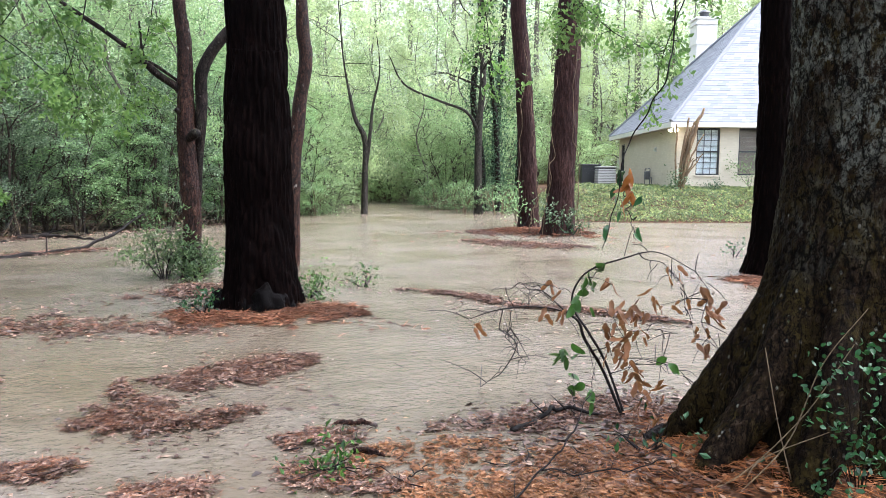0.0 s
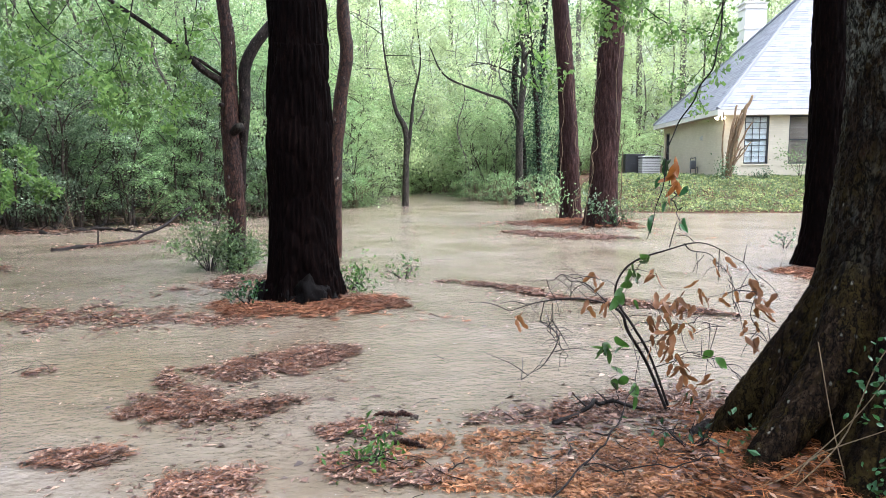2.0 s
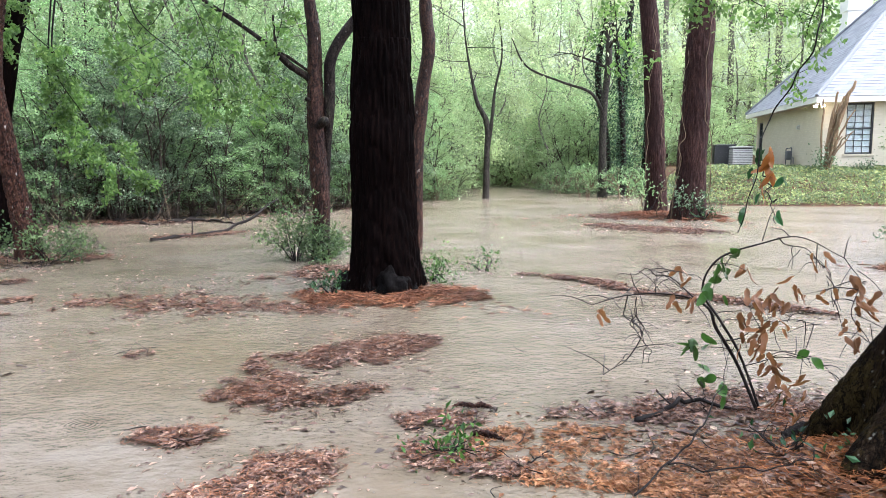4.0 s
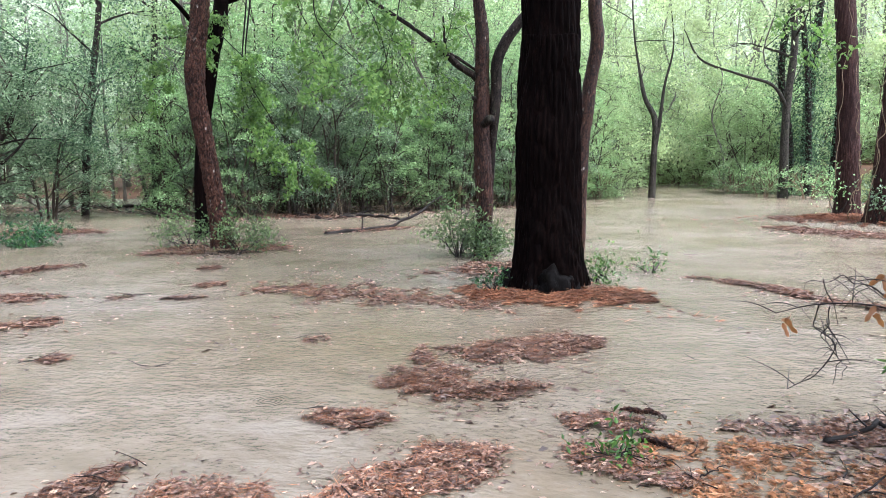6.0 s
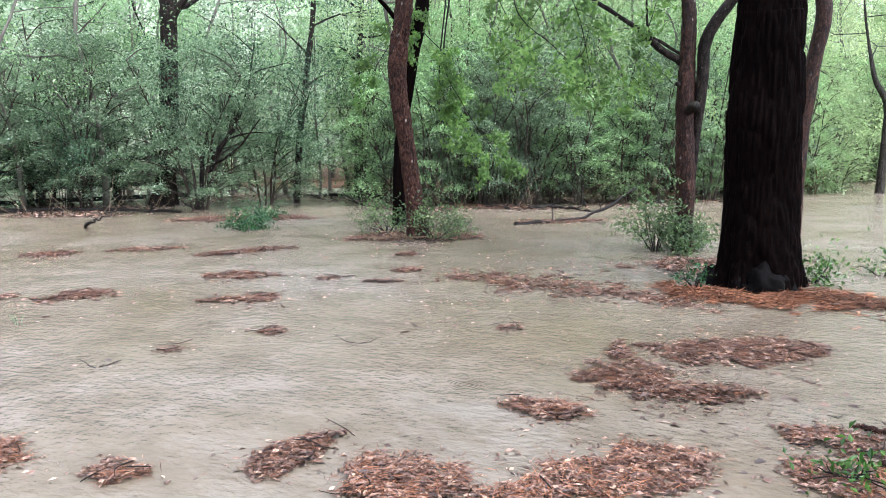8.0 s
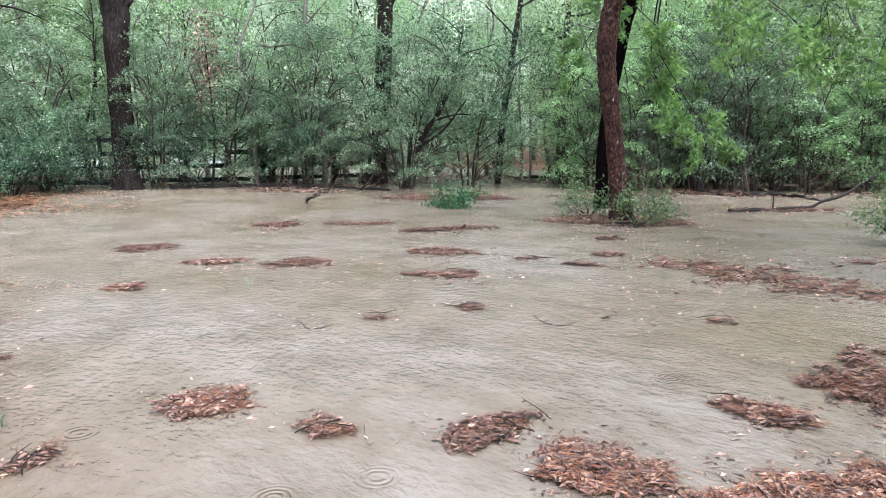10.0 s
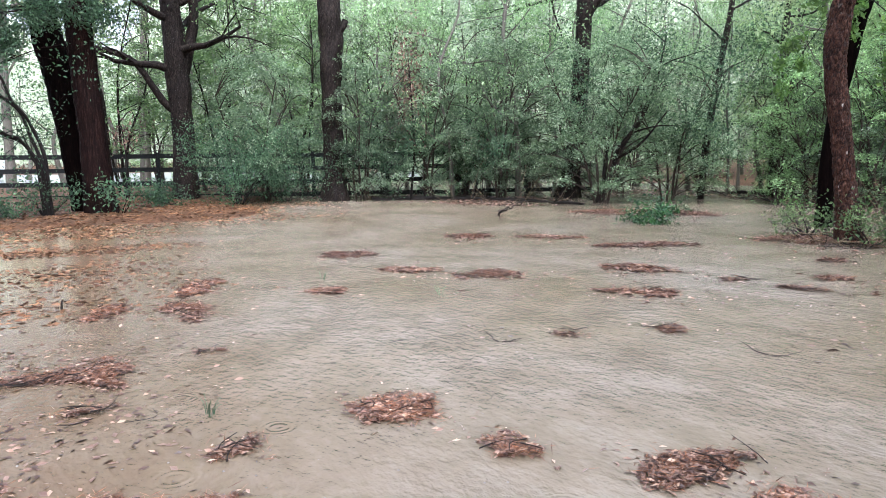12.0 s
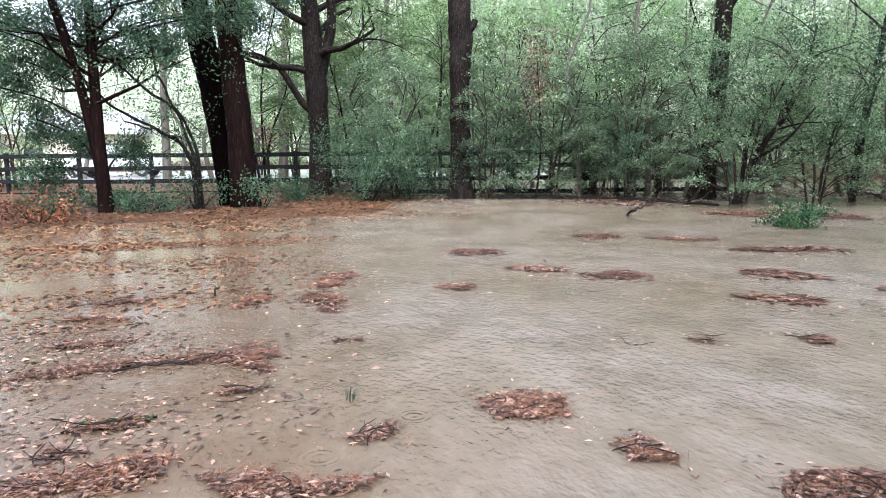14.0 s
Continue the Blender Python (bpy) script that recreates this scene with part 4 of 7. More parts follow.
for az in np.arange(8, 96, 1.9):
    e = edge_at(az)
    d = e + rng_w.uniform(0.2, 1.6)
    if az < 78 and (az < 40 or rng_w.random() < 0.75) and not (47 < az and rng_w.random() < 0.7):
        (spots_dark if rng_w.random() < 0.62 else spots_mid).append((*bearing(az, d), 0.85))
    if rng_w.random() < (0.7 if az < 40 else 0.15) and az < 90:
        spots_back.append((*bearing(az + 0.9, e + rng_w.uniform(3, 6)), 1.1))
for az in np.arange(-9, 95, 2.6):
    e = edge_at(az)
    if rng_w.random() < (0.9 if 12 < az < 38 else 0.6 if az < 36 else 0.35):
        spots_mid.append((*bearing(az, e + rng_w.uniform(4, 9)), 1.15))
    spots_spring.append((*bearing(az + 1, e + rng_w.uniform(1.5, 6)), 1.0))
    if az < 36 and rng_w.random() < 0.7:
        spots_spring.append((*bearing(az + 2, e + rng_w.uniform(6, 13)), 1.1))
for az in np.arange(-34, 120, 2.2):
    e = max(edge_at(az), 30 if az > -10 else 44)
    if az > 84 and rng_w.random() < (0.45 if az > 92 else 0.2):
        continue
    spots_pale.append((*bearing(az, e + rng_w.uniform(6, 12)), 1.05))
    if az < 36 or rng_w.random() < 0.3:
        spots_pale.append((*bearing(az + 1.1, e + rng_w.uniform(13, 24)), 1.2))
for az in np.arange(-16, 12, 1.5):
    e = edge_at(az) if az > -9 else 40
    spots_bush.append((*bearing(az, e + rng_w.uniform(0.5, 3)), 0.8))
    spots_bush.append((*bearing(az + 0.7, e + rng_w.uniform(4, 12)), 1.2))
for az in np.arange(84, 112, 3.2):
    if az < 87 or az > 105:
        spots_back.append((*bearing(az, rng_w.uniform(27, 33)), 0.9))
        spots_bush.append((*bearing(az + 1, rng_w.uniform(34, 40)), 0.9))
for az in np.arange(36, 84, 3.6):
    spots_pale.append((*bearing(az, edge_at(az) + rng_w.uniform(5, 9)), 0.9))
# wood added unseen behind the walker, to cut the light on trunk fronts
for az in np.arange(118, 296, 17):
    d = rng_w.uniform(13, 20)
    spots_mid.append((*bearing(az, d), 1.1))
    spots_spring.append((*bearing(az + 3, d + rng_w.uniform(1, 6)), 1.2))
    spots_back.append((*bearing(az + 2, d + rng_w.uniform(3, 6)), 1.2))
scatter(pale_shrubs, spots_bush, rng_w)
scatter(dark_shrubs, spots_dark, rng_w)
scatter(back_shrubs, spots_back, rng_w)
scatter(mid_shrubs, spots_mid, rng_w)
def bears(s):
    return math.degrees(math.atan2(-(s[0] + 1.0), s[1] + 0.8))


deep = [(*bearing(az + rng_w.uniform(-0.6, 0.6), edge_at(az) + rng_w.uniform(2.5, 9)), 1.15) for az in np.arange(17, 35, 1.8)]
deep += [(*bearing(az + rng_w.uniform(-0.6, 0.6), rng_w.uniform(30, 38)), 1.1) for az in np.arange(79, 87, 2.0)]
scatter(green_trees, [s for s in spots_spring if 40 < bears(s) < 76] + [s for s in deep if bears(s) < 76], rng_w)
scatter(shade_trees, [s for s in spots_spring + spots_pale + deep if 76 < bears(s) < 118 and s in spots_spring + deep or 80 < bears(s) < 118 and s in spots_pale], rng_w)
scatter(spring_trees, [s for s in spots_spring if not 40 < bears(s) < 118], rng_w)
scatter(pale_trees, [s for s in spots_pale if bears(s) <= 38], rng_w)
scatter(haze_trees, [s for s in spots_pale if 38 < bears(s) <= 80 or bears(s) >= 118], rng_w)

# far wood: spring leaf clumps, pale with painted haze, closing the view between trunks
g = Geo()
fc = []
while len(fc) < 95000:
    az, d = rng_w.uniform(-40, 122), rng_w.uniform(60, 78)
    z = rng_w.uniform(0.5, 22)
    x, y = bearing(az, d)
    thick = noise.noise(Vector((x * 0.16, y * 0.16, z * 0.22))) + 0.6 - 0.02 * z + (0.3 if z < 8 else 0.0)
    if az < 10:
        thick += 0.3
    if 86 < az < 106:
        thick -= 0.04 * z
    if thick > 0:
        fc.append((x, y, z))
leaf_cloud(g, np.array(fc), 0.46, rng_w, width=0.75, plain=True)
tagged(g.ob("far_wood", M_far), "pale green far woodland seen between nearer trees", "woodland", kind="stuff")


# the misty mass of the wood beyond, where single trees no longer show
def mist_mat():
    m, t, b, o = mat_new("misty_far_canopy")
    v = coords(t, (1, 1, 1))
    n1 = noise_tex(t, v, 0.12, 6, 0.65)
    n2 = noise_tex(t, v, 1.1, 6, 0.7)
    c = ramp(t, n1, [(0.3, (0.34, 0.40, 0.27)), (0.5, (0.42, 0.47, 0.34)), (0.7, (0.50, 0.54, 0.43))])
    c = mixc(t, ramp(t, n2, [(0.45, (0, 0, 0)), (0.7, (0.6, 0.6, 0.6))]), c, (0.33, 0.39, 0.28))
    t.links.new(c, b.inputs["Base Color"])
    # mist is in the pale colour, and a faint glow brightens it
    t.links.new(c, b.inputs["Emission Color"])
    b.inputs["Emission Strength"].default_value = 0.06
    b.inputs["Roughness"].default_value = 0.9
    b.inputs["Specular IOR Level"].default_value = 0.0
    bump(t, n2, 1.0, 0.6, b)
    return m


g = Geo()
cols = 160
v = []
for i in range(cols + 1):
    az = -48 + 176 * i / cols
    x, y = bearing(az, 84)
    crest = 21 + 4.0 * noise.noise(Vector((az * 0.35, 1.0, 0.0))) + 1.8 * noise.noise(Vector((az * 1.7, 4.0, 0.0)))
    if az > 86:
        crest -= 7.0 * smooth01(85, 90, az)
    for z, back in ((-1.0, 0.0), (4.0, 0.5), (crest * 0.7, 1.5), (crest, 4.5), (crest - 2, 8.0)):
        x2, y2 = bearing(az, 84 + back + 1.2 * noise.noise(Vector((az * 0.9, z * 0.3, 2.0))))
        v.append((x2, y2, z))
g.add(v, [(i * 5 + k, (i + 1) * 5 + k, (i + 1) * 5 + k + 1, i * 5 + k + 1) for i in range(cols) for k in range(4)])
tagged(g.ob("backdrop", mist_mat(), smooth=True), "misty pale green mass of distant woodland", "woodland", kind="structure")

# broad evergreens standing before the fence and round the dark oak
for k, (x, y, h, w, n, lobes) in enumerate([(-17.2, 11.3, 4.5, 4.6, 5, 46), (-20.3, 9.9, 4.7, 3.6, 5, 40), (-21.5, 7.9, 4.3, 3.0, 4, 34), (-22.4, 6.1, 4.3, 2.6, 4, 30), (-23.1, 3.2, 4.3, 3.2, 5, 36), (-16.9, 13.4, 4.0, 3.4, 4, 32)]):
    t = thing("evergreen_tree", "many-stemmed evergreen with small dark glossy leaves in layers", "tree", "evergreens before the fence", (x, y, ground_z(x, y)))
    evergreen_crown(np.random.default_rng(300 + k), t, h, w, n, 0.064, 500, int(lobes * 1.25), M_stem, M_dark, 0.5)

# young trees just beyond the fence, shade put into their leaf colour
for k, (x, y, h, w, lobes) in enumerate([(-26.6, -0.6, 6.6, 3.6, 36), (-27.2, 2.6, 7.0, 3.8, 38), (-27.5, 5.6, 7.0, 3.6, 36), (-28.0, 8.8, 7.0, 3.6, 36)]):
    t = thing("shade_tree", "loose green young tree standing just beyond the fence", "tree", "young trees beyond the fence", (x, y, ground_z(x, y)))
    evergreen_crown(np.random.default_rng(340 + k), t, h, w, 3, 0.085, 230, lobes, M_grey, M_shadeleaf, 1.3)

# ivy-dark thicket of thin trunks beside the drive
for k, (x, y, h, r) in enumerate([(3.05, 31.0, 11, 0.16), (3.9, 32.5, 12, 0.2), (3.5, 30.2, 10, 0.12), (4.6, 31.2, 11, 0.15)]):
    t = thing("ivy_clad_tree", "dark trunk wrapped in ivy beside the drive", "tree", "ivy-clad trunks", (x, y, ground_z(x, y)))
    rng_i = np.random.default_rng(400 + k)
    ctrl = [(0, 0, -0.3, r * 1.3), (rng_i.normal(0, 0.15), 0, 2.5, r), (rng_i.normal(0, 0.25), 0, 6.0, r * 0.85), (rng_i.normal(0, 0.4), 0, h, r * 0.5)]
    g = Geo()
    tube(g, ctrl, 12, 40, wob=0.2, flare=0.3, seed=float(k))
    g.ob("trunk", M_grey, t, smooth=True)
    p = spline(ctrl, 60)
    g = Geo()
    c = p[rng_i.integers(0, 56, size=3200)][:, :3] + rng_i.normal(0, 1, (3200, 3)) * (0.28, 0.28, 0.12)
    leaf_cloud(g, c, 0.10, rng_i, width=0.7, plain=True)
    g.ob("ivy", M_near, t)
for k, (x, y, w) in enumerate([(1.9, 28.6, 2.0), (3.2, 27.4, 2.0), (0.9, 31.5, 2.4), (-4.1, 26.2, 1.8), (-5.2, 24.2, 2.0)]):
    t = thing("low_bush", "low loose bush leaning over the flooded drive", "shrub", "bushes along the drive", (x, y, ground_z(x, y)))
    evergreen_crown(np.random.default_rng(450 + k), t, 1.3, w, 6, 0.085, 130, 16, M_drybrush, M_mid, 0.2)

# ---------------- the house on the bank ----------------
def brick_paint_mat():
    m, t, b, o = mat_new("cream_brick")
    v = coords(t, (1, 1, 1))
    tc = t.nodes.new("ShaderNodeTexCoord")
    sep = t.nodes.new("ShaderNodeSeparateXYZ")
    t.links.new(tc.outputs["Object"], sep.inputs[0])
    add = nd(t, "ShaderNodeMath")
    t.links.new(sep.outputs[0], add.inputs[0])
    t.links.new(sep.outputs[1], add.inputs[1])
    com = t.nodes.new("ShaderNodeCombineXYZ")
    t.links.new(add.outputs[0], com.inputs[0])
    t.links.new(sep.outputs[2], com.inputs[1])
    bk = nd(t, "ShaderNodeTexBrick", Scale=1.0)
    bk.inputs["Brick Width"].default_value = 0.22
    bk.inputs["Row Height"].default_value = 0.075
    bk.inputs["Mortar Size"].default_value = 0.006
    bk.inputs["Color1"].default_value = (0.56, 0.505, 0.385, 1)
    bk.inputs["Color2"].default_value = (0.62, 0.565, 0.445, 1)
    bk.inputs["Mortar"].default_value = (0.54, 0.49, 0.40, 1)
    t.links.new(com.outputs[0], bk.inputs["Vector"])
    n1 = noise_tex(t, v, 1.1, 5, 0.6)
    c = mixc(t, ramp(t, n1, [(0.35, (0, 0, 0)), (0.7, (0.35, 0.35, 0.35))]), bk.outputs["Color"], (0.47, 0.41, 0.30))
    t.links.new(c, b.inputs["Base Color"])
    b.inputs["Roughness"].default_value = 0.75
    bump(t, bk.outputs["Fac"], -0.4, 0.008, b)
    return m


def shingle_mat():
    m, t, b, o = mat_new("grey_shingles")
    g = t.nodes.new("ShaderNodeNewGeometry")
    v = coords(t, (1, 1, 1))
    n1 = noise_tex(t, v, 0.7, 5, 0.6)
    c = ramp(t, g.outputs["Random Per Island"], [(0.0, (0.14, 0.152, 0.172)), (0.5, (0.178, 0.19, 0.21)), (1.0, (0.215, 0.228, 0.248))])
    c = mixc(t, ramp(t, n1, [(0.4, (0, 0, 0)), (0.7, (0.4, 0.4, 0.4))]), c, (0.15, 0.162, 0.182))
    t.links.new(c, b.inputs["Base Color"])
    b.inputs["Roughness"].default_value = 0.7
    b.inputs["Specular IOR Level"].default_value = 0.25
    return m


M_brick, M_shingle = brick_paint_mat(), shingle_mat()
M_white = paint_mat("white_trim", (0.74, 0.72, 0.67), 0.08, 0.5)
M_black = paint_mat("dark_frame", (0.03, 0.032, 0.036), 0.2, 0.4)
M_acgrey = paint_mat("beige_metal", (0.50, 0.51, 0.49), 0.1, 0.5)
M_fence = paint_mat("black_fence_boards", (0.012, 0.013, 0.013), 0.4, 0.6, 5)
M_fence.node_tree.nodes["Principled BSDF"].inputs["Specular IOR Level"].default_value = 0.12
M_carwhite = paint_mat("white_car_paint", (0.72, 0.74, 0.76), 0.03, 0.15)
M_tyre = paint_mat("tyre_rubber", (0.02, 0.02, 0.02), 0.2, 0.8)
M_chrome = paint_mat("steel", (0.5, 0.5, 0.5), 0.05, 0.25, metal=1.0)


def glass_mat(name, tint):
    m, t, b, o = mat_new(name)
    n = noise_tex(t, coords(t, (1, 1, 1)), 1.5, 2, 0.5)
    t.links.new(ramp(t, n, [(0.3, tuple(x * 0.8 for x in tint)), (0.7, tint)]), b.inputs["Base Color"])
    b.inputs["Roughness"].default_value = 0.04
    b.inputs["Specular IOR Level"].default_value = 0.8
    return m


M_glass = glass_mat("window_glass", (0.06, 0.08, 0.085))
M_blind = paint_mat("window_blind", (0.70, 0.74, 0.75), 0.06, 0.6)
M_shade = paint_mat("brown_blind", (0.20, 0.16, 0.13), 0.1, 0.6)

HM = pose(10.4, 27.1, 1.02, 0, 0, -3.86)   # the house corner nearest the drive; x along the front, y to the back
HW, HD, HH = 11.0, 9.5, 2.72
house = tagged(new("house"), "cream brick house with a steep grey shingled hip roof", "house")
house.matrix_world = HM


def wall_slab(name, width, height, thick, openings, along):
    """A wall with its openings left free; along: 'x' for the front, 'y' for the side."""
    g = Geo()
    xs = sorted({0.0, width, *[o[0] for o in openings], *[o[1] for o in openings]})
    zs = sorted({-0.6, height, *[o[2] for o in openings], *[o[3] for o in openings]})
    for a, b in zip(xs, xs[1:]):
        for c, d in zip(zs, zs[1:]):
            if any(o[0] <= (a + b) / 2 <= o[1] and o[2] <= (c + d) / 2 <= o[3] for o in openings):
                continue
            if along == 'x':
                g.box(a, 0, c, b, thick, d)
            else:
                g.box(0, a, c, thick, b, d)
    o = g.ob(name, M_brick, house)
    bm = bmesh.new()
    bm.from_mesh(o.data)
    bmesh.ops.remove_doubles(bm, verts=bm.verts, dist=0.001)
    bm.to_mesh(o.data)
    bm.free()
    return o


WIN_F = [(0.76, 1.70, 0.62, 2.50), (2.46, 3.70, 0.62, 2.50), (6.0, 7.2, 0.62, 2.50)]
WIN_S = [(8.35, 9.1, 0.85, 2.25)]
wall_slab("wall", HW, HH, 0.22, WIN_F, 'x')
side = wall_slab("wall", HD - 0.22, HH, 0.22, [(a - 0.22, b - 0.22, c, d) for a, b, c, d in WIN_S], 'y')
side.location = (0, 0.22, 0)
g = Geo()
g.box(0.22, HD - 0.22, -0.6, HW, HD, HH)
g.box(HW - 0.22, 0.22, -0.6, HW, HD - 0.22, HH)
g.ob("wall", M_brick, house)


def sash_window(x0, x1, z0, z1, cols, rows, blind, side_wall=False):
    win = new("window")
    win.parent = house
    w, h = x1 - x0, z1 - z0
    win.matrix_local = pose(x0, 0, z0) if not side_wall else pose(0, x1, z0, 0, 0, -90)
    fr = Geo()
    for bx in ((0, 0.05, 0, h), (w - 0.05, w, 0, h), (0.05, w - 0.05, 0, 0.05), (0.05, w - 0.05, h - 0.05, h), (0.05, w - 0.05, h / 2 - 0.03, h / 2 + 0.03)):
        fr.box(bx[0], 0.05, bx[2], bx[1], 0.12, bx[3])
    fr.ob("window_frame", M_black, win)
    for k in range(1, cols):
        x = 0.05 + (w - 0.1) * k / cols
        gg = Geo()
        gg.box(x - 0.01, 0.075, 0.05, x + 0.01, 0.10, h - 0.05)
        gg.ob("glazing_bar", M_black, win)
    for k in range(1, rows):
        if abs(k - rows / 2) < 0.01:
            continue
        z = 0.05 + (h - 0.1) * k / rows
        gg = Geo()
        gg.box(0.05, 0.078, z - 0.01, w - 0.05, 0.097, z + 0.01)
        gg.ob("glazing_bar", M_black, win)
    gg = Geo()
    gg.box(0.05, 0.105, 0.05, w - 0.05, 0.112, h - 0.05)
    pn = gg.ob("pane", M_glass if not blind else M_blind_glass, win)
    pn.visible_shadow = not blind
    sill = Geo()
    sill.box(-0.06, -0.05, -0.07, w + 0.06, 0.05, 0.0)
    sill.ob("sill", M_brick, win, bevel=0.008)
    if blind:
        for k in range(int((h - 0.1) / 0.05)):
            gg = Geo()
            z = 0.06 + k * 0.05
            gg.box(0.06, 0.119, z, w - 0.06, 0.124, z + 0.047, Matrix.Identity(4))
            gg.ob("slat", blind, win)
    return win


def clear_glass():
    m, t, b, o = mat_new("clear_glass")
    n = noise_tex(t, coords(t, (1, 1, 1)), 2.0, 2, 0.5)
    t.links.new(ramp(t, n, [(0.3, (0.85, 0.9, 0.9)), (0.7, (0.95, 0.97, 0.97))]), b.inputs["Base Color"])
    b.inputs["Roughness"].default_value = 0.02
    b.inputs["Transmission Weight"].default_value = 1.0
    b.inputs["IOR"].default_value = 1.1
    return m


M_blind_glass = clear_glass()
sash_window(*WIN_F[0], 3, 8, M_blind)
sash_window(*WIN_F[1], 1, 2, M_shade)
sash_window(*WIN_F[2], 2, 4, None)
sash_window(*WIN_S[0], 2, 4, None, True)

# corner blocks proud of the wall, every other one longer
for k in range(7):
    g = Geo()
    L = 0.34 if k % 2 else 0.22
    z = -0.1 + k * 0.40
    g.box(-0.025, -0.025, z, L, -0.003, z + 0.36)
    g.box(-0.025, -0.003, z, -0.003, L, z + 0.36)
    g.ob("corner_block", M_brick, house)

# roof: four hip slopes laid in stepped courses of single shingles
OV, RISE, RUN = 0.45, 5.9, HD / 2
EZ = HH - 0.02
corners = [Vector((-OV, -OV, EZ)), Vector((HW + OV, -OV, EZ)), Vector((HW + OV, HD + OV, EZ)), Vector((-OV, HD + OV, EZ))]
ridge = [Vector((5.25, HD / 2, EZ + RISE)), Vector((5.75, HD / 2, EZ + RISE))]
rng_h = np.random.default_rng(8)


def slope(a, b, c, d):
    """Shingle courses on the plane a, b (eave) to d, c (ridge)."""
    g = Geo()
    n = int(((c + d) / 2 - (a + b) / 2).length / 0.15)
    nor = (b - a).cross(d - a).normalized()
    for i in range(n):
        s0, s1 = i / n, min(1.0, (i + 1.25) / n)
        l0, r0 = a.lerp(d, s0), b.lerp(c, s0)
        l1, r1 = a.lerp(d, s1), b.lerp(c, s1)
        w = (r0 - l0).length
        cols = max(1, int(w / 0.34))
        cuts = [0.0] + sorted(min(0.98, max(0.02, (k + 0.5 * (i % 2) + rng_h.uniform(-0.2, 0.2)) / cols)) for k in range(1, cols)) + [1.0]
        for u0, u1 in zip(cuts, cuts[1:]):
            if u1 - u0 < 0.002:
                continue
            lift = nor * (0.018 + rng_h.uniform(0, 0.008))
            p = [l0.lerp(r0, u0) + lift, l0.lerp(r0, u1) + lift, l1.lerp(r1, u1) + nor * 0.012, l1.lerp(r1, u0) + nor * 0.012]
            q = [p[0] - nor * 0.012, p[1] - nor * 0.012]
            g.add([tuple(x) for x in p + q], [(0, 1, 2, 3), (4, 5, 1, 0)])
    return tagged(g.ob("roof_slope", M_shingle, house, "grey weathered shingles in courses"), kind="stuff")


slope(corners[0], corners[1], ridge[1], ridge[0])
slope(corners[3], corners[0], ridge[0], ridge[0])
slope(corners[1], corners[2], ridge[1], ridge[1])
slope(corners[2], corners[3], ridge[0], ridge[1])
g = Geo()
g.add([tuple(c) for c in corners] + [tuple(r) for r in ridge], [(0, 1, 5, 4), (3, 0, 4), (1, 2, 5), (2, 3, 4, 5)])
g.ob("roof_deck", M_black, house)
for a, b in ((corners[0], ridge[0]), (corners[1], ridge[1]), (corners[3], ridge[0]), (corners[2], ridge[1]), (ridge[0], ridge[1])):
    g = Geo()
    tube(g, [(*(a + Vector((0, 0, 0.035))), 0.075), (*(b + Vector((0, 0, 0.05))), 0.075)], 6, 30)
    g.ob("hip_cap", M_shingle, house)
fa = Geo()
fa.box(-OV, -OV, EZ - 0.2, HW + OV, -OV + 0.03, EZ)
fa.ob("fascia", M_white, house)
fa = Geo()
fa.box(-OV, -OV + 0.03, EZ - 0.2, -OV + 0.03, HD + OV, EZ)
fa.ob("fascia", M_white, house)
fa = Geo()
fa.box(-OV + 0.03, -OV + 0.03, EZ - 0.16, HW + OV, 0.0, EZ - 0.14)
fa.box(-OV + 0.03, 0.0, EZ - 0.16, 0.0, HD + OV, EZ - 0.14)
fa.ob("soffit", M_white, house)
ch = Geo()
ch.box(3.0, 6.9, EZ + 1.5, 4.0, 7.9, EZ + 5.6)
ch = ch.ob("chimney", M_white, house, "white boarded chimney", bevel=0.01)
for z, e in ((EZ + 4.4, 0.04), (EZ + 5.35, 0.06), (EZ + 5.6, 0.09)):
    g = Geo()
    g.box(3.0 - e, 6.9 - e, z, 4.0 + e, 7.9 + e, z + 0.09)
    g.ob("moulding", M_white, ch)
g = Geo()
tube(g, [(3.5, 7.4, EZ + 5.65, 0.22), (3.5, 7.4, EZ + 5.95, 0.22), (3.5, 7.4, EZ + 6.0, 0.3), (3.5, 7.4, EZ + 6.15, 0.05)], 14, 20)
g.ob("flue_cap", M_black, ch)

# flood light under the eave of the near corner: it is on
lamp = tagged(new("floodlight"), "lit twin floodlight under the house eave", "lamp")
lamp.matrix_world = HM @ pose(-0.30, -0.30, EZ - 0.18)
g = Geo()
tube(g, [(0, 0, 0.04, 0.06), (0, 0, 0.0, 0.06)], 12, 4)
g.ob("mount", M_white, lamp)
m_bulb, t_, b_, o_ = mat_new("lit_bulb")
b_.inputs["Emission Color"].default_value = (1.0, 0.80, 0.48, 1)
b_.inputs["Emission Strength"].default_value = 5
for dx, dy in ((-0.10, -0.04), (0.06, -0.10)):
    g = Geo()
    tube(g, [(dx * 0.3, dy * 0.3, -0.02, 0.03), (dx, dy, -0.10, 0.055), (dx * 1.5, dy * 1.5, -0.17, 0.085)], 14, 12, cap=False)
    sh = g.ob("shade", M_white, lamp)
    g = Geo()
    tube(g, [(dx * 1.1, dy * 1.1, -0.11, 0.03), (dx * 1.42, dy * 1.42, -0.16, 0.074), (dx * 1.52, dy * 1.52, -0.178, 0.05)], 14, 8)
    g.ob("bulb", m_bulb, sh, smooth=True)
lt = bpy.data.lights.new("floodlight_glow", 'POINT')
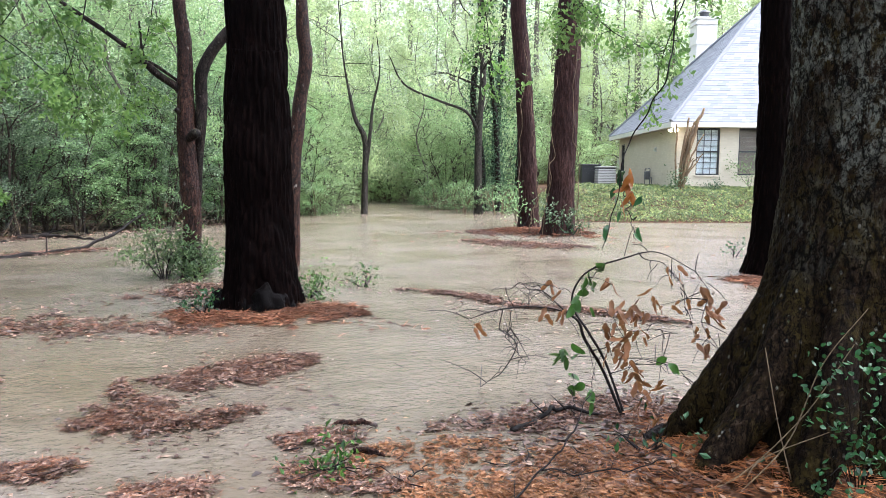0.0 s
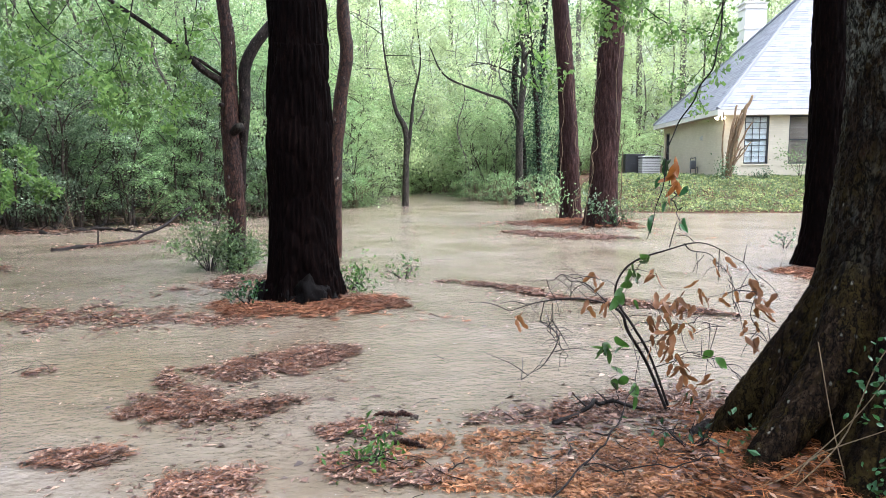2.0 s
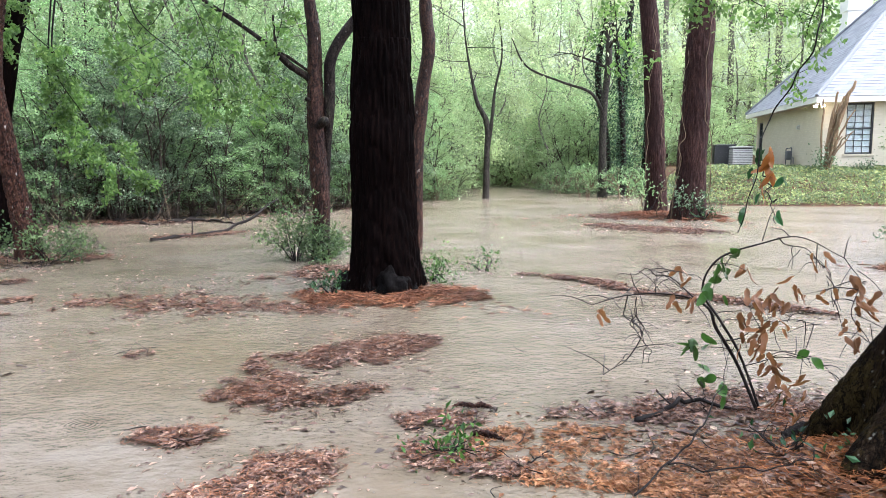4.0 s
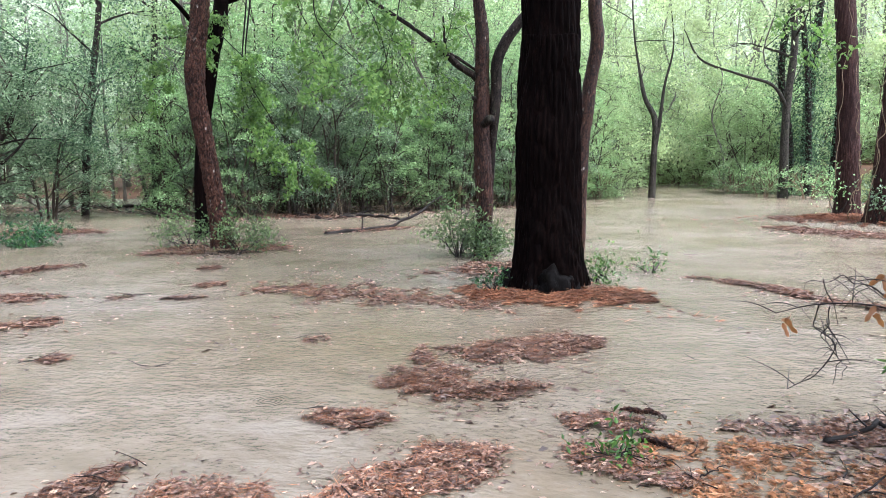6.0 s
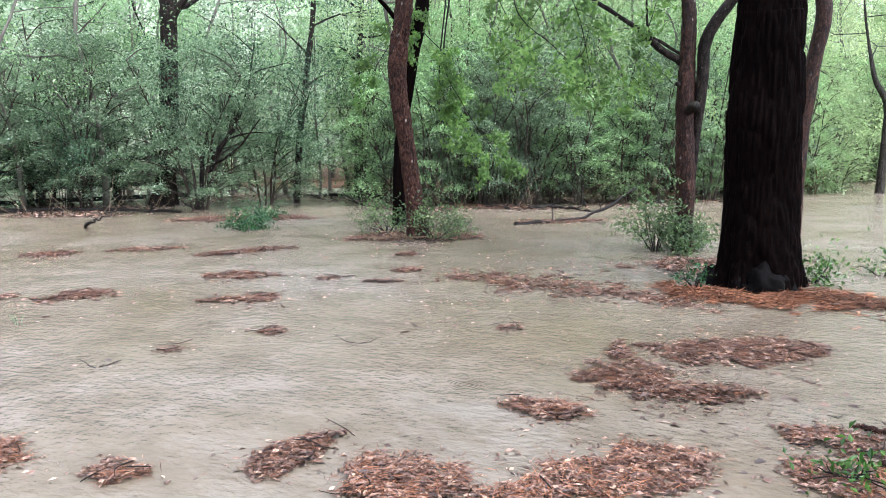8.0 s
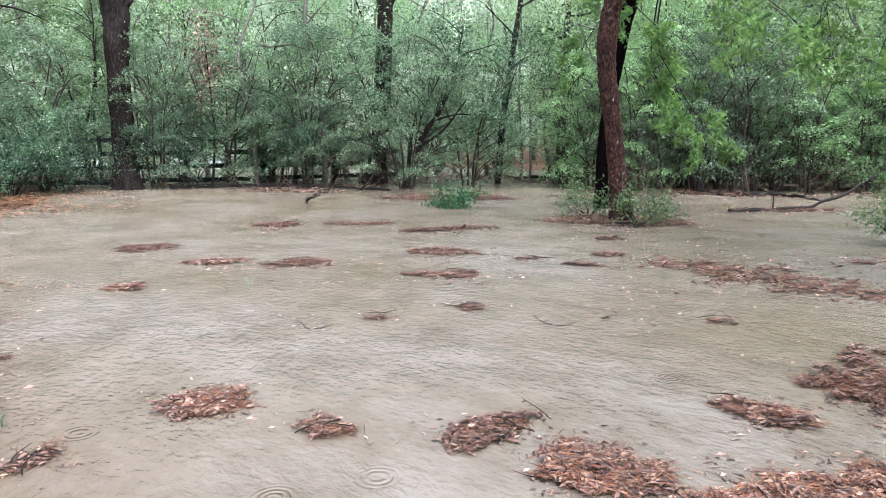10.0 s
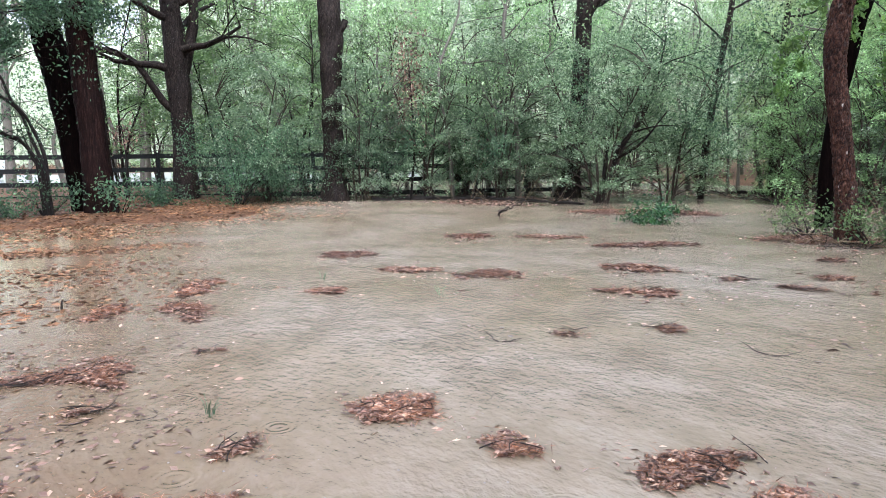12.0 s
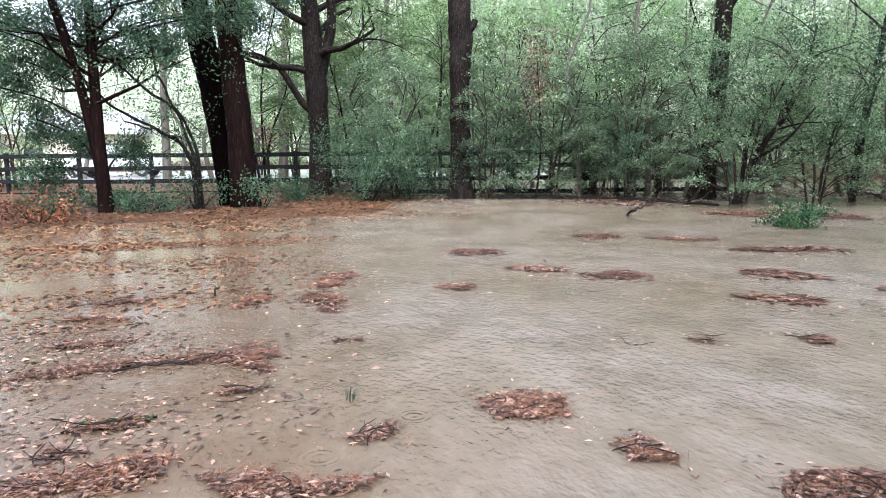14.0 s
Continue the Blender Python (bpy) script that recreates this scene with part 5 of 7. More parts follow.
lt.energy, lt.color, lt.shadow_soft_size = 4, (1.0, 0.8, 0.5), 0.08
lo = new("floodlight_glow", lt)
lo.matrix_world = HM @ pose(-0.42, -0.42, EZ - 0.44)


# dryer vent hood on the side wall
vent = tagged(new("wall_vent"), "small grey vent hood on the side wall", "vent")
vent.matrix_world = HM @ pose(0.0, 2.9, 1.75)
Geo().box(-0.03, -0.10, -0.10, -0.003, 0.10, 0.10).ob("plate", M_acgrey, vent)
Geo().box(-0.09, -0.08, -0.07, -0.03, 0.08, 0.06).ob("hood", M_acgrey, vent, bevel=0.02)


def ac_unit(x, y, s, dark):
    a = tagged(new("air_conditioner"), "dark outdoor air conditioning unit by the house" if dark else "pale grey outdoor air conditioning unit by the house", "appliance", "air conditioners")
    a.matrix_world = HM @ pose(x, y, 0.16)
    m = M_black if dark else M_acgrey
    g = Geo()
    g.box(-s / 2, -s / 2, 0.0, s / 2, s / 2, 0.06)
    g.ob("base", M_acgrey, a)
    g = Geo()
    g.box(-s / 2 + 0.04, -s / 2 + 0.04, 0.06, s / 2 - 0.04, s / 2 - 0.04, s * 0.98)
    g.ob("coil", M_black, a)
    for k in range(9):
        g = Geo()
        z = 0.09 + k * (s * 0.95 - 0.12) / 9
        g.box(-s / 2, -s / 2, z, s / 2, s / 2, z + 0.056)
        g.ob("louvre", m, a)
    g = Geo()
    g.box(-s / 2 - 0.01, -s / 2 - 0.01, s * 0.98, s / 2 + 0.01, s / 2 + 0.01, s * 1.05)
    g.ob("lid", m, a, bevel=0.015)
    return a


ac_unit(-2.15, 6.7, 0.95, True)
ac_unit(-1.62, 5.55, 0.84, False)

M_meter = paint_mat("meter_grey", (0.10, 0.105, 0.11), 0.15, 0.5)
gm = tagged(new("gas_meter"), "grey gas meter with pipes on the house wall", "meter")
gm.matrix_world = HM @ pose(-0.22, 3.4, 0.0)
g = Geo()
g.box(-0.10, -0.15, 0.42, 0.10, 0.15, 0.80)
g.ob("body", M_meter, gm, bevel=0.05)
for y0, pts in ((0, [(0, 0.30, -0.2), (0, 0.30, 0.55), (0, 0.30, 0.88), (0, 0.05, 0.90)]), (1, [(0, -0.45, -0.2), (0, -0.45, 0.6), (0, -0.42, 0.9), (0, -0.1, 0.90)]), (2, [(0, -0.45, 0.5), (0, -0.6, 0.5), (0, -0.72, 0.45), (0, -0.75, -0.1)])):
    g = Geo()
    tube(g, [(*p, 0.022) for p in pts], 8, 24)
    g.ob("pipe", M_meter, gm, smooth=True)

# cut-back multi-stemmed shrub before the house corner
cut = thing("cut_back_shrub", "cut-back shrub with bare orange stems and a leafy foot", "shrub", at=(10.0, 26.1, 0.95))
rng_q = np.random.default_rng(61)
for k in range(15):
    big = k < 3
    dx = (0.95, 0.7, 0.45)[k] if big else rng_q.uniform(0.0, 1.0)
    dy = rng_q.uniform(-0.25, 0.25)
    h = (3.25, 2.75, 2.9)[k] if big else rng_q.uniform(1.2, 2.7)
    r = (0.075, 0.055, 0.05)[k] if big else rng_q.uniform(0.018, 0.036)
    g = Geo()
    tube(g, kinked([(dx * 0.2, dy * 0.4, -0.3, r * 1.3), (dx * 0.35, dy * 0.7, h * 0.35, r * 1.1), (dx * 0.68, dy, h * 0.75, r), (dx, dy * 1.1, h, r * 0.7)], 0.02, 10), 8, 22, wob=0.35, seed=k)
    g.ob("stem", M_dead if big or k % 3 else M_drybrush, cut, smooth=True)
g = Geo()
leaf_cloud(g, rng_h.normal(0, 1, (500, 3)) * (0.22, 0.22, 0.35) + (0.1, 0, 0.35), 0.09, rng_h)
g.ob("foliage", M_dark, cut)


def low_shrub(x, y, r, h, mat, label, n, leaf, name="low_shrub", grp="", z=None, stems=7):
    rng = np.random.default_rng(int(abs(x * 97 + y * 31) * 10) % 99991)
    t = thing(name, label, "shrub", grp, (x, y, ground_z(x, y) if z is None else z))
    wood, tips = Geo(), []
    for i in range(stems):
        a = i * 2.4 + x
        grow(rng, wood, tips, (0.1 * r * math.cos(a), 0.1 * r * math.sin(a), -0.02), (math.cos(a) * r, math.sin(a) * r, h), h * 0.75, 0.012, 1, 0.0, kids=3)
    tagged(wood.ob("branchwork", M_twig, t), kind="stuff")
    g = Geo()
    tp = np.array(tips)
    tp[:, 2] = np.abs(tp[:, 2])
    leaf_cloud(g, tp[rng.integers(len(tp), size=n)], leaf, rng, spread=0.06 + 0.10 * r)
    g.ob("foliage", mat, t)
    return t


low_shrub(13.1, 26.2, 0.7, 1.5, M_spring, "loose green shrub under the house window", 500, 0.09, grp="shrubs by the house")
low_shrub(11.6, 26.4, 0.5, 0.5, M_dark, "low dark shrub by the house wall", 350, 0.07, grp="shrubs by the house")
low_shrub(14.6, 26.3, 0.5, 0.6, M_dark, "low dark shrub by the house wall", 350, 0.07, grp="shrubs by the house")

# ground cover on the bank between water and house
rng_b = np.random.default_rng(12)
g = Geo()
pts = []
while len(pts) < 46000:
    x, y = rng_b.uniform(4.2, 24), rng_b.uniform(20.2, 30)
    if x > 10.2 and y > 27.0:
        continue
    z = ground_z(x, y)
    if z > 0.01:
        pts.append((x, y, z + rng_b.uniform(0.01, 0.13) * (1 + noise.noise(Vector((x, y, 0))))))
leaf_cloud(g, np.array(pts), 0.08, rng_b, width=0.7, flat=0.25)
tagged(g.ob("bank_cover", M_groundivy), "low yellow-green ivy covering the house bank", "ground cover", kind="stuff")

# ---------------- the board fence and what lies beyond ----------------
FO, FDIR = Vector((-24.6, 5.15, 0.0)), Vector((0.2487, 0.9686, 0.0))
fence = tagged(new("fence"), "black four-rail board fence along the paddock", "fence")
post_geo = Geo().box(-0.06, -0.06, -0.5, 0.06, 0.06, 1.52)
post = post_geo.ob("post", M_fence, fence, bevel=0.008)
rail_geo = Geo().box(-0.02, 0.0, -0.07, 0.02, 2.44, 0.07)
ang = math.atan2(-FDIR.x, FDIR.y)
first_rail = None
for k in range(-10, 4):
    p = FO + FDIR * (k * 2.45)
    if k == -10:
        po = post
    else:
        po = post.copy()
        scene.collection.objects.link(po)
    po.parent = fence
    po.matrix_basis = Matrix.Translation(p) @ Matrix.Rotation(ang + rng_b.uniform(-0.03, 0.03), 4, 'Z')
    for z in (1.40, 0.98, 0.54, 0.12):
        if first_rail is None:
            first_rail = rail_geo.ob("rail", M_fence, fence)
            r = first_rail
        else:
            r = first_rail.copy()
            scene.collection.objects.link(r)
        r.parent = fence
        r.matrix_basis = Matrix.Translation(p + Vector((0.085, 0.0, z + rng_b.uniform(-0.015, 0.015)))) @ Matrix.Rotation(ang, 4, 'Z') @ Matrix.Rotation(rng_b.uniform(-0.006, 0.006), 4, 'X')


def parked_car(x, y, z, yaw):
    c = tagged(new("car"), "white pickup parked beyond the fence", "car")
    c.matrix_world = pose(x, y, z, 0, 0, yaw)
    g = Geo()
    prof = [(-2.6, 0.45), (-2.6, 0.95), (-1.0, 1.0), (-0.85, 1.65), (0.75, 1.68), (1.35, 1.08), (2.5, 0.98), (2.62, 0.5)]
    n = len(prof)
    g.add([(px, s * 0.92 * (0.86 if pz > 1.2 else 1.0), pz) for s in (-1, 1) for px, pz in prof],
          [tuple(range(n - 1, -1, -1)), tuple(range(n, 2 * n))] + [(i, (i + 1) % n, n + (i + 1) % n, n + i) for i in range(n)])
    body = g.ob("body", M_carwhite, c, bevel=0.05)
    for s in (-1, 1):
        for a, b in ((-0.75, -0.05), (0.02, 0.85)):
            g = Geo()
            g.add([(a, s * 0.93, 1.06), (b + (0.25 if b > 0.5 else 0), s * 0.93, 1.06), (b - 0.1, s * 0.80, 1.58), (a + 0.02, s * 0.80, 1.58), (a, s * 0.90, 1.06), (b, s * 0.90, 1.06), (b - 0.1, s * 0.78, 1.58), (a, s * 0.78, 1.58)],
                  [(0, 1, 2, 3), (4, 7, 6, 5), (0, 4, 5, 1), (1, 5, 6, 2), (2, 6, 7, 3), (3, 7, 4, 0)])
            g.ob("side_window", M_glass, body)
        for wx in (-1.65, 1.7):
            g = Geo()
            tube(g, [(wx, s * 0.70, 0.36, 0.30), (wx, s * 0.72, 0.36, 0.36), (wx, s * 0.90, 0.36, 0.36), (wx, s * 0.93, 0.36, 0.30)], 20, 8)
            w = g.ob("wheel", M_tyre, c)
            g = Geo()
            tube(g, [(wx, s * 0.925, 0.36, 0.21), (wx, s * 0.95, 0.36, 0.18)], 16, 4)
            g.ob("rim", M_chrome, w)
    return c


parked_car(-43.2, -8.4, 0.35, 78)

M_roofpale = paint_mat("pale_roof", (0.42, 0.43, 0.45), 0.2, 0.6)
M_asphalt = paint_mat("wet_asphalt", (0.30, 0.31, 0.32), 0.1, 0.25)
far_house = thing("far_house", "low pale house with a brown roof beyond the paddock", "house", at=(-62, -19, 0.5))
g = Geo()
g.box(-4, -9, -1, 4, 9, 2.6)
g.ob("wall", M_brick, far_house)
g = Geo()
g.add([(-4.6, -9.6, 2.6), (4.6, -9.6, 2.6), (4.6, 9.6, 2.6), (-4.6, 9.6, 2.6), (0, -9.6, 4.4), (0, 9.6, 4.4)], [(0, 1, 4), (2, 3, 5), (1, 2, 5, 4), (3, 0, 4, 5), (0, 3, 2, 1)])
g.ob("roof", M_roofpale, far_house)
for y in (-6, -2.5, 2.5, 6):
    g = Geo()
    g.box(4.01, y - 0.6, 0.8, 4.06, y + 0.6, 2.1)
    w = g.ob("window", M_glass, far_house)
    g = Geo()
    g.box(4.01, y - 0.7, 0.7, 4.10, y + 0.7, 0.79)
    g.ob("sill", M_white, w)
g = Geo()
ys = np.linspace(-60, 20, 40)
v = []
for y in ys:
    for x in (-49.0, -45.5, -42.0, -38.5):
        v.append((x, y, ground_z(x, y) + 0.06))
f = [(j * 4 + i, j * 4 + i + 1, j * 4 + i + 5, j * 4 + i + 4) for j in range(39) for i in range(3)]
tagged(Geo().add(v, f).ob("road", M_asphalt), "wet grey lane beyond the paddock fence", "road", kind="structure")

# ---------------- drifts of leaves and needles on the flood ----------------
def drift(stroke, height, dens, label, name, leaf_m, leaf_size, leaf_w, needles):
    rows = np.array([(x, y, 0.0, w) for x, y, w in stroke])
    seed = int(abs(rows[0][0] * 733 + rows[0][1] * 311) * 100) % 999983
    rng = np.random.default_rng(seed)
    path = spline(rows, 26)
    cx, cy = path[:, 0].mean(), path[:, 1].mean()
    t = thing(name, label, "leaf litter", "drifts on the flood", (cx, cy, 0))
    path[:, 0] -= cx
    path[:, 1] -= cy
    seg = np.linalg.norm(np.diff(path[:, :2], axis=0), axis=1)
    area = float((seg * (path[1:, 3] + path[:-1, 3])).sum())
    # sodden mat: a low ragged mound along the stroke
    g = Geo()
    tan = np.gradient(path[:, :2], axis=0)
    tan /= np.linalg.norm(tan, axis=1)[:, None] + 1e-9
    nor = np.stack([-tan[:, 1], tan[:, 0]], 1)
    cols = 9
    v = []
    for i in range(26):
        end = min(1.0, min(i, 25 - i) / 3.0)
        for k in range(cols):
            s = -1 + 2 * k / (cols - 1)
            rag = 1 + 0.35 * noise.noise(Vector((i * 0.7 + seed % 50, s * 2.2, 0.0)))
            p = path[i, :2] + nor[i] * s * path[i, 3] * 0.7 * rag * (0.35 + 0.65 * end)
            z = height * 0.25 * (1 - s * s) * end * (0.8 + 1.3 * noise.noise(Vector((p[0] * 7, p[1] * 7, seed % 17)))) - 0.018
            v.append((p[0], p[1], z))
    f = [(i * cols + k, i * cols + k + 1, (i + 1) * cols + k + 1, (i + 1) * cols + k) for i in range(25) for k in range(cols - 1)]
    g.add(v, f)
    g.ob("mat", M_litterbed, t, smooth=True)
    dist = math.hypot(cx + 1, cy + 0.8)
    size = leaf_size * (1.0 if dist < 5 else min(1.7, dist / 5.0))
    n = int(np.clip(area * dens * 6500 * (0.038 / size) ** 2, 120, 11000))
    i = rng.choice(25, size=n, p=(seg * (path[1:, 3] + 0.02)) / (seg * (path[1:, 3] + 0.02)).sum())
    u = rng.random(n)
    c = path[i] * (1 - u)[:, None] + path[i + 1] * u[:, None]
    stray = rng.random(n) < 0.05
    s = np.where(stray, rng.normal(0, 1.1, n), rng.uniform(-1.0, 1.0, n))
    q = c[:, :2] + nor[i] * (s * c[:, 3])[:, None] + rng.normal(0, 0.012, (n, 2))
    # a ragged rim, humps and hollows
    rim = np.array([(0.8 if dist < 6 else 0.6) + 0.75 * noise.noise(Vector(((x + cx) * 3.0, (y + cy) * 3.0, 2.0))) + 0.45 * noise.noise(Vector(((x + cx) * 11.0, (y + cy) * 11.0, 7.0))) for x, y in q])
    hump = np.array([0.75 + 0.9 * noise.noise(Vector(((x + cx) * 9.0, (y + cy) * 9.0, 4.0))) for x, y in q])
    rim *= np.clip(np.minimum(i, 24 - i) / 7.0 + 0.25, 0.25, 1.0)
    keep = stray | ((np.abs(s) < rim) & (hump > 0.72 - 0.25 * dens))
    z = height * 0.5 * np.clip(1 - s * s, 0, 1) * np.clip(hump, 0.1, 1.4) * np.clip(np.minimum(i, 24 - i) / 3.0, 0.25, 1) + rng.uniform(-0.003, 0.012, n)
    z = np.where(stray, 0.003, z)
    pts = np.column_stack([q, z])[keep]
    g = Geo()
    leaf_cloud(g, pts, size, rng, width=leaf_w, jitter=0.55, fold=0.2, flat=0.93)
    tagged(g.ob("leaves", leaf_m, t), kind="stuff")
    for k in range(int(rng.integers(2, 6))):
        b = pts[int(rng.integers(len(pts)))] + (0, 0, 0.012)
        a = rng.uniform(0, 6.28)
        l = rng.uniform(0.08, 0.22) * (1.0 if dist < 5 else 1.6)
        d = np.array((math.cos(a), math.sin(a), rng.uniform(0.0, 0.45)))
        bend = np.array((-d[1], d[0], 0)) * rng.uniform(-0.25, 0.25) * l
        g = Geo()
        tube(g, [(*(b - d * l * 0.5 * (1, 1, 0)), 0.003), (*(b + bend), 0.0028), (*(b + d * l * 0.5), 0.0016)], 5, 8, wob=0.5, seed=float(k))
        g.ob("twig", M_twig, t)
    m = int(needles * len(pts))
    if m:
        g = Geo()
        leaf_cloud(g, pts[rng.integers(len(pts), size=m)] + rng.normal(0, 0.03, (m, 3)) * (1, 1, 0.15) + (0, 0, 0.006), size * 1.9, rng, width=0.045, jitter=0.4, flat=0.85)
        tagged(g.ob("needles", M_needle if leaf_m is M_litter or leaf_m is M_needle else leaf_m, t), kind="stuff")
    return t


M_litterbed = bark_mat("sodden_litter", (0.02, 0.009, 0.006), (0.07, 0.034, 0.022), (0.13, 0.07, 0.046), (22, 22, 22), 0.4, 0.9)


def leaf_drift(stroke, height, dens):
    return drift(stroke, height, dens, "drift of wet brown leaves stranded in the flood", "leaf_drift", M_litter, 0.033, 0.42, 0.6)


def oak_drift(stroke, height, dens):
    return drift(stroke, height, dens, "thin spread of wet tan leaves and needles before the oak", "leaf_drift", M_tan, 0.036, 0.45, 0.7)


def needle_drift(stroke, height, dens):
    return drift(stroke, height, dens, "drift of rust-red pine needles stranded in the flood", "needle_drift", M_needle, 0.05, 0.3, 2.2)


leaf_drift([(-2.75, 3.11, 0.157), (-2.65, 3.3, 0.405), (-2.46, 3.3, 0.396), (-2.24, 3.16, 0.227), (-2.05, 3.23, 0.185), (-1.88, 3.35, 0.116), (-1.74, 3.47, 0.038)], 0.075, 1.3)
leaf_drift([(-2.67, 3.65, 0.087), (-2.77, 3.89, 0.061), (-2.86, 4.15, 0.036)], 0.06, 1.0)
leaf_drift([(-2.74, 4.1, 0.113), (-2.48, 4.08, 0.284), (-2.24, 4.12, 0.398), (-2.15, 4.23, 0.392), (-1.91, 4.45, 0.315), (-1.67, 4.64, 0.252), (-1.55, 4.78, 0.07)], 0.045, 1.2)
leaf_drift([(-2.94, 2.48, 0.049), (-2.84, 2.52, 0.151), (-2.69, 2.56, 0.174), (-2.53, 2.58, 0.102), (-2.42, 2.62, 0.038)], 0.05, 1.2)
leaf_drift([(-4.48, 0.33, 0.089), (-4.58, 0.45, 0.227), (-4.67, 0.61, 0.245), (-4.52, 0.68, 0.088)], 0.05, 1.2)
leaf_drift([(-3.87, 0.74, 0.066), (-3.93, 0.84, 0.189), (-3.94, 0.94, 0.176)], 0.04, 1.1)
leaf_drift([(-3.36, 1.12, 0.071), (-3.37, 1.22, 0.141), (-3.4, 1.37, 0.171), (-3.44, 1.54, 0.1), (-3.37, 1.73, 0.018)], 0.05, 1.2)
leaf_drift([(-2.99, 1.21, 0.192), (-2.91, 1.35, 0.313), (-2.82, 1.46, 0.33), (-2.66, 1.52, 0.244), (-2.55, 1.53, 0.14)], 0.07, 1.3)
leaf_drift([(-2.51, 1.47, 0.131), (-2.39, 1.55, 0.132), (-2.28, 1.65, 0.144), (-2.21, 1.86, 0.222), (-2.08, 2.0, 0.23), (-1.97, 2.2, 0.238), (-1.87, 2.37, 0.167), (-1.74, 2.42, 0.059)], 0.06, 1.3)
leaf_drift([(-1.58, 2.94, 0.094), (-1.43, 2.9, 0.159), (-1.25, 2.93, 0.194), (-1.08, 2.93, 0.11)], 0.05, 1.1)
leaf_drift([(-1.5, 2.57, 0.154), (-1.36, 2.47, 0.207), (-1.21, 2.38, 0.184), (-0.99, 2.32, 0.142), (-0.84, 2.29, 0.083)], 0.04, 0.9)
leaf_drift([(-5.75, 6.35, 0.25), (-5.2, 5.84, 0.583), (-4.79, 6.0, 0.638), (-4.22, 5.91, 0.785), (-3.79, 5.85, 0.665), (-3.33, 5.87, 0.405), (-2.87, 5.73, 0.281), (-2.39, 5.46, 0.163)], 0.012, 0.5)
needle_drift([(-3.31, 6.74, 0.676), (-2.79, 6.22, 0.696), (-2.45, 6.17, 0.571), (-2.06, 6.17, 0.539), (-1.77, 6.55, 0.689), (-1.49, 6.86, 0.51), (-1.25, 6.85, 0.204)], 0.05, 0.8)
leaf_drift([(-3.71, 8.62, 0.653), (-3.25, 7.97, 1.008), (-2.96, 7.5, 0.705)], 0.04, 0.8)
leaf_drift([(-4.23, -1.87, 0.123), (-4.26, -1.68, 0.153), (-4.31, -1.51, 0.161), (-4.32, -1.34, 0.187), (-4.5, -1.2, 0.076)], 0.05, 1.2)
leaf_drift([(-4.21, -1.08, 0.027), (-4.08, -0.88, 0.132), (-3.96, -0.68, 0.096), (-3.94, -0.51, 0.091), (-4.0, -0.31, 0.036)], 0.05, 1.2)
leaf_drift([(-4.59, -1.78, 0.041), (-4.59, -1.68, 0.054), (-4.59, -1.53, 0.031)], 0.025, 1.0)
leaf_drift([(-4.37, -0.4, 0.064), (-4.47, -0.29, 0.097), (-4.5, -0.16, 0.079)], 0.04, 1.1)
leaf_drift([(-5.84, -2.33, 0.076), (-5.91, -2.02, 0.143), (-5.95, -1.7, 0.119), (-6.04, -1.38, 0.111), (-5.94, -1.02, 0.141)], 0.03, 1.0)
leaf_drift([(-5.84, -1.07, 0.148), (-5.97, -0.88, 0.409), (-5.93, -0.69, 0.068)], 0.04, 1.1)
leaf_drift([(-5.26, -1.05, 0.045), (-5.26, -0.9, 0.095), (-5.31, -0.77, 0.051)], 0.03, 1.0)
leaf_drift([(-6.62, -2.3, 0.102), (-6.59, -1.97, 0.102), (-6.6, -1.67, 0.085)], 0.02, 0.9)
leaf_drift([(-9.5, 5.37, 0.193), (-9.3, 6.06, 0.341), (-8.96, 6.82, 0.216)], 0.03, 1)
leaf_drift([(-7.9, 4.31, 0.218), (-7.74, 4.56, 0.348), (-7.18, 4.88, 0.127)], 0.03, 1)
leaf_drift([(-6.8, 3.4, 0.122), (-6.46, 3.66, 0.234), (-6.29, 4.05, 0.184)], 0.035, 1)
leaf_drift([(-8.97, 1.98, 0.223), (-8.77, 2.25, 0.265), (-8.55, 2.58, 0.226)], 0.02, 0.8)
leaf_drift([(-8.39, 2.95, 0.306), (-7.92, 2.82, 0.479), (-8.36, 3.22, 0.238)], 0.02, 0.8)
leaf_drift([(-11.64, 4.03, 0.226), (-11.59, 4.44, 0.387), (-11.32, 4.77, 0.228)], 0.02, 0.8)
leaf_drift([(-11.12, 5.04, 0.231), (-10.84, 5.48, 0.313), (-10.42, 5.94, 0.229)], 0.02, 0.8)
leaf_drift([(-5.38, 2.87, 0.117), (-5.29, 2.95, 0.156), (-5.18, 3.0, 0.096)], 0.02, 0.8)
leaf_drift([(-10.62, 1.76, 0.196), (-10.45, 2.07, 0.251), (-10.26, 2.35, 0.147)], 0.025, 0.9)
leaf_drift([(-6.28, 5.73, 0.171), (-6.17, 5.93, 0.214), (-6.1, 6.12, 0.132)], 0.03, 0.9)
leaf_drift([(-6.65, 4.87, 0.113), (-6.51, 5.14, 0.156)], 0.02, 0.9)
leaf_drift([(-6.14, 5.02, 0.071), (-5.96, 5.18, 0.11), (-5.71, 5.31, 0.075)], 0.02, 0.9)
leaf_drift([(-7.09, 6.83, 0.171), (-7.0, 7.22, 0.236)], 0.03, 0.9)
leaf_drift([(-3.82, 3.97, 0.11), (-3.66, 4.16, 0.112)], 0.012, 0.5)
leaf_drift([(-7.85, 0.93, 0.29), (-7.96, 1.1, 0.244), (-8.02, 1.28, 0.155)], 0.03, 0.9)
leaf_drift([(-5.54, 2.09, 0.097), (-5.46, 2.37, 0.1)], 0.01, 0.5)
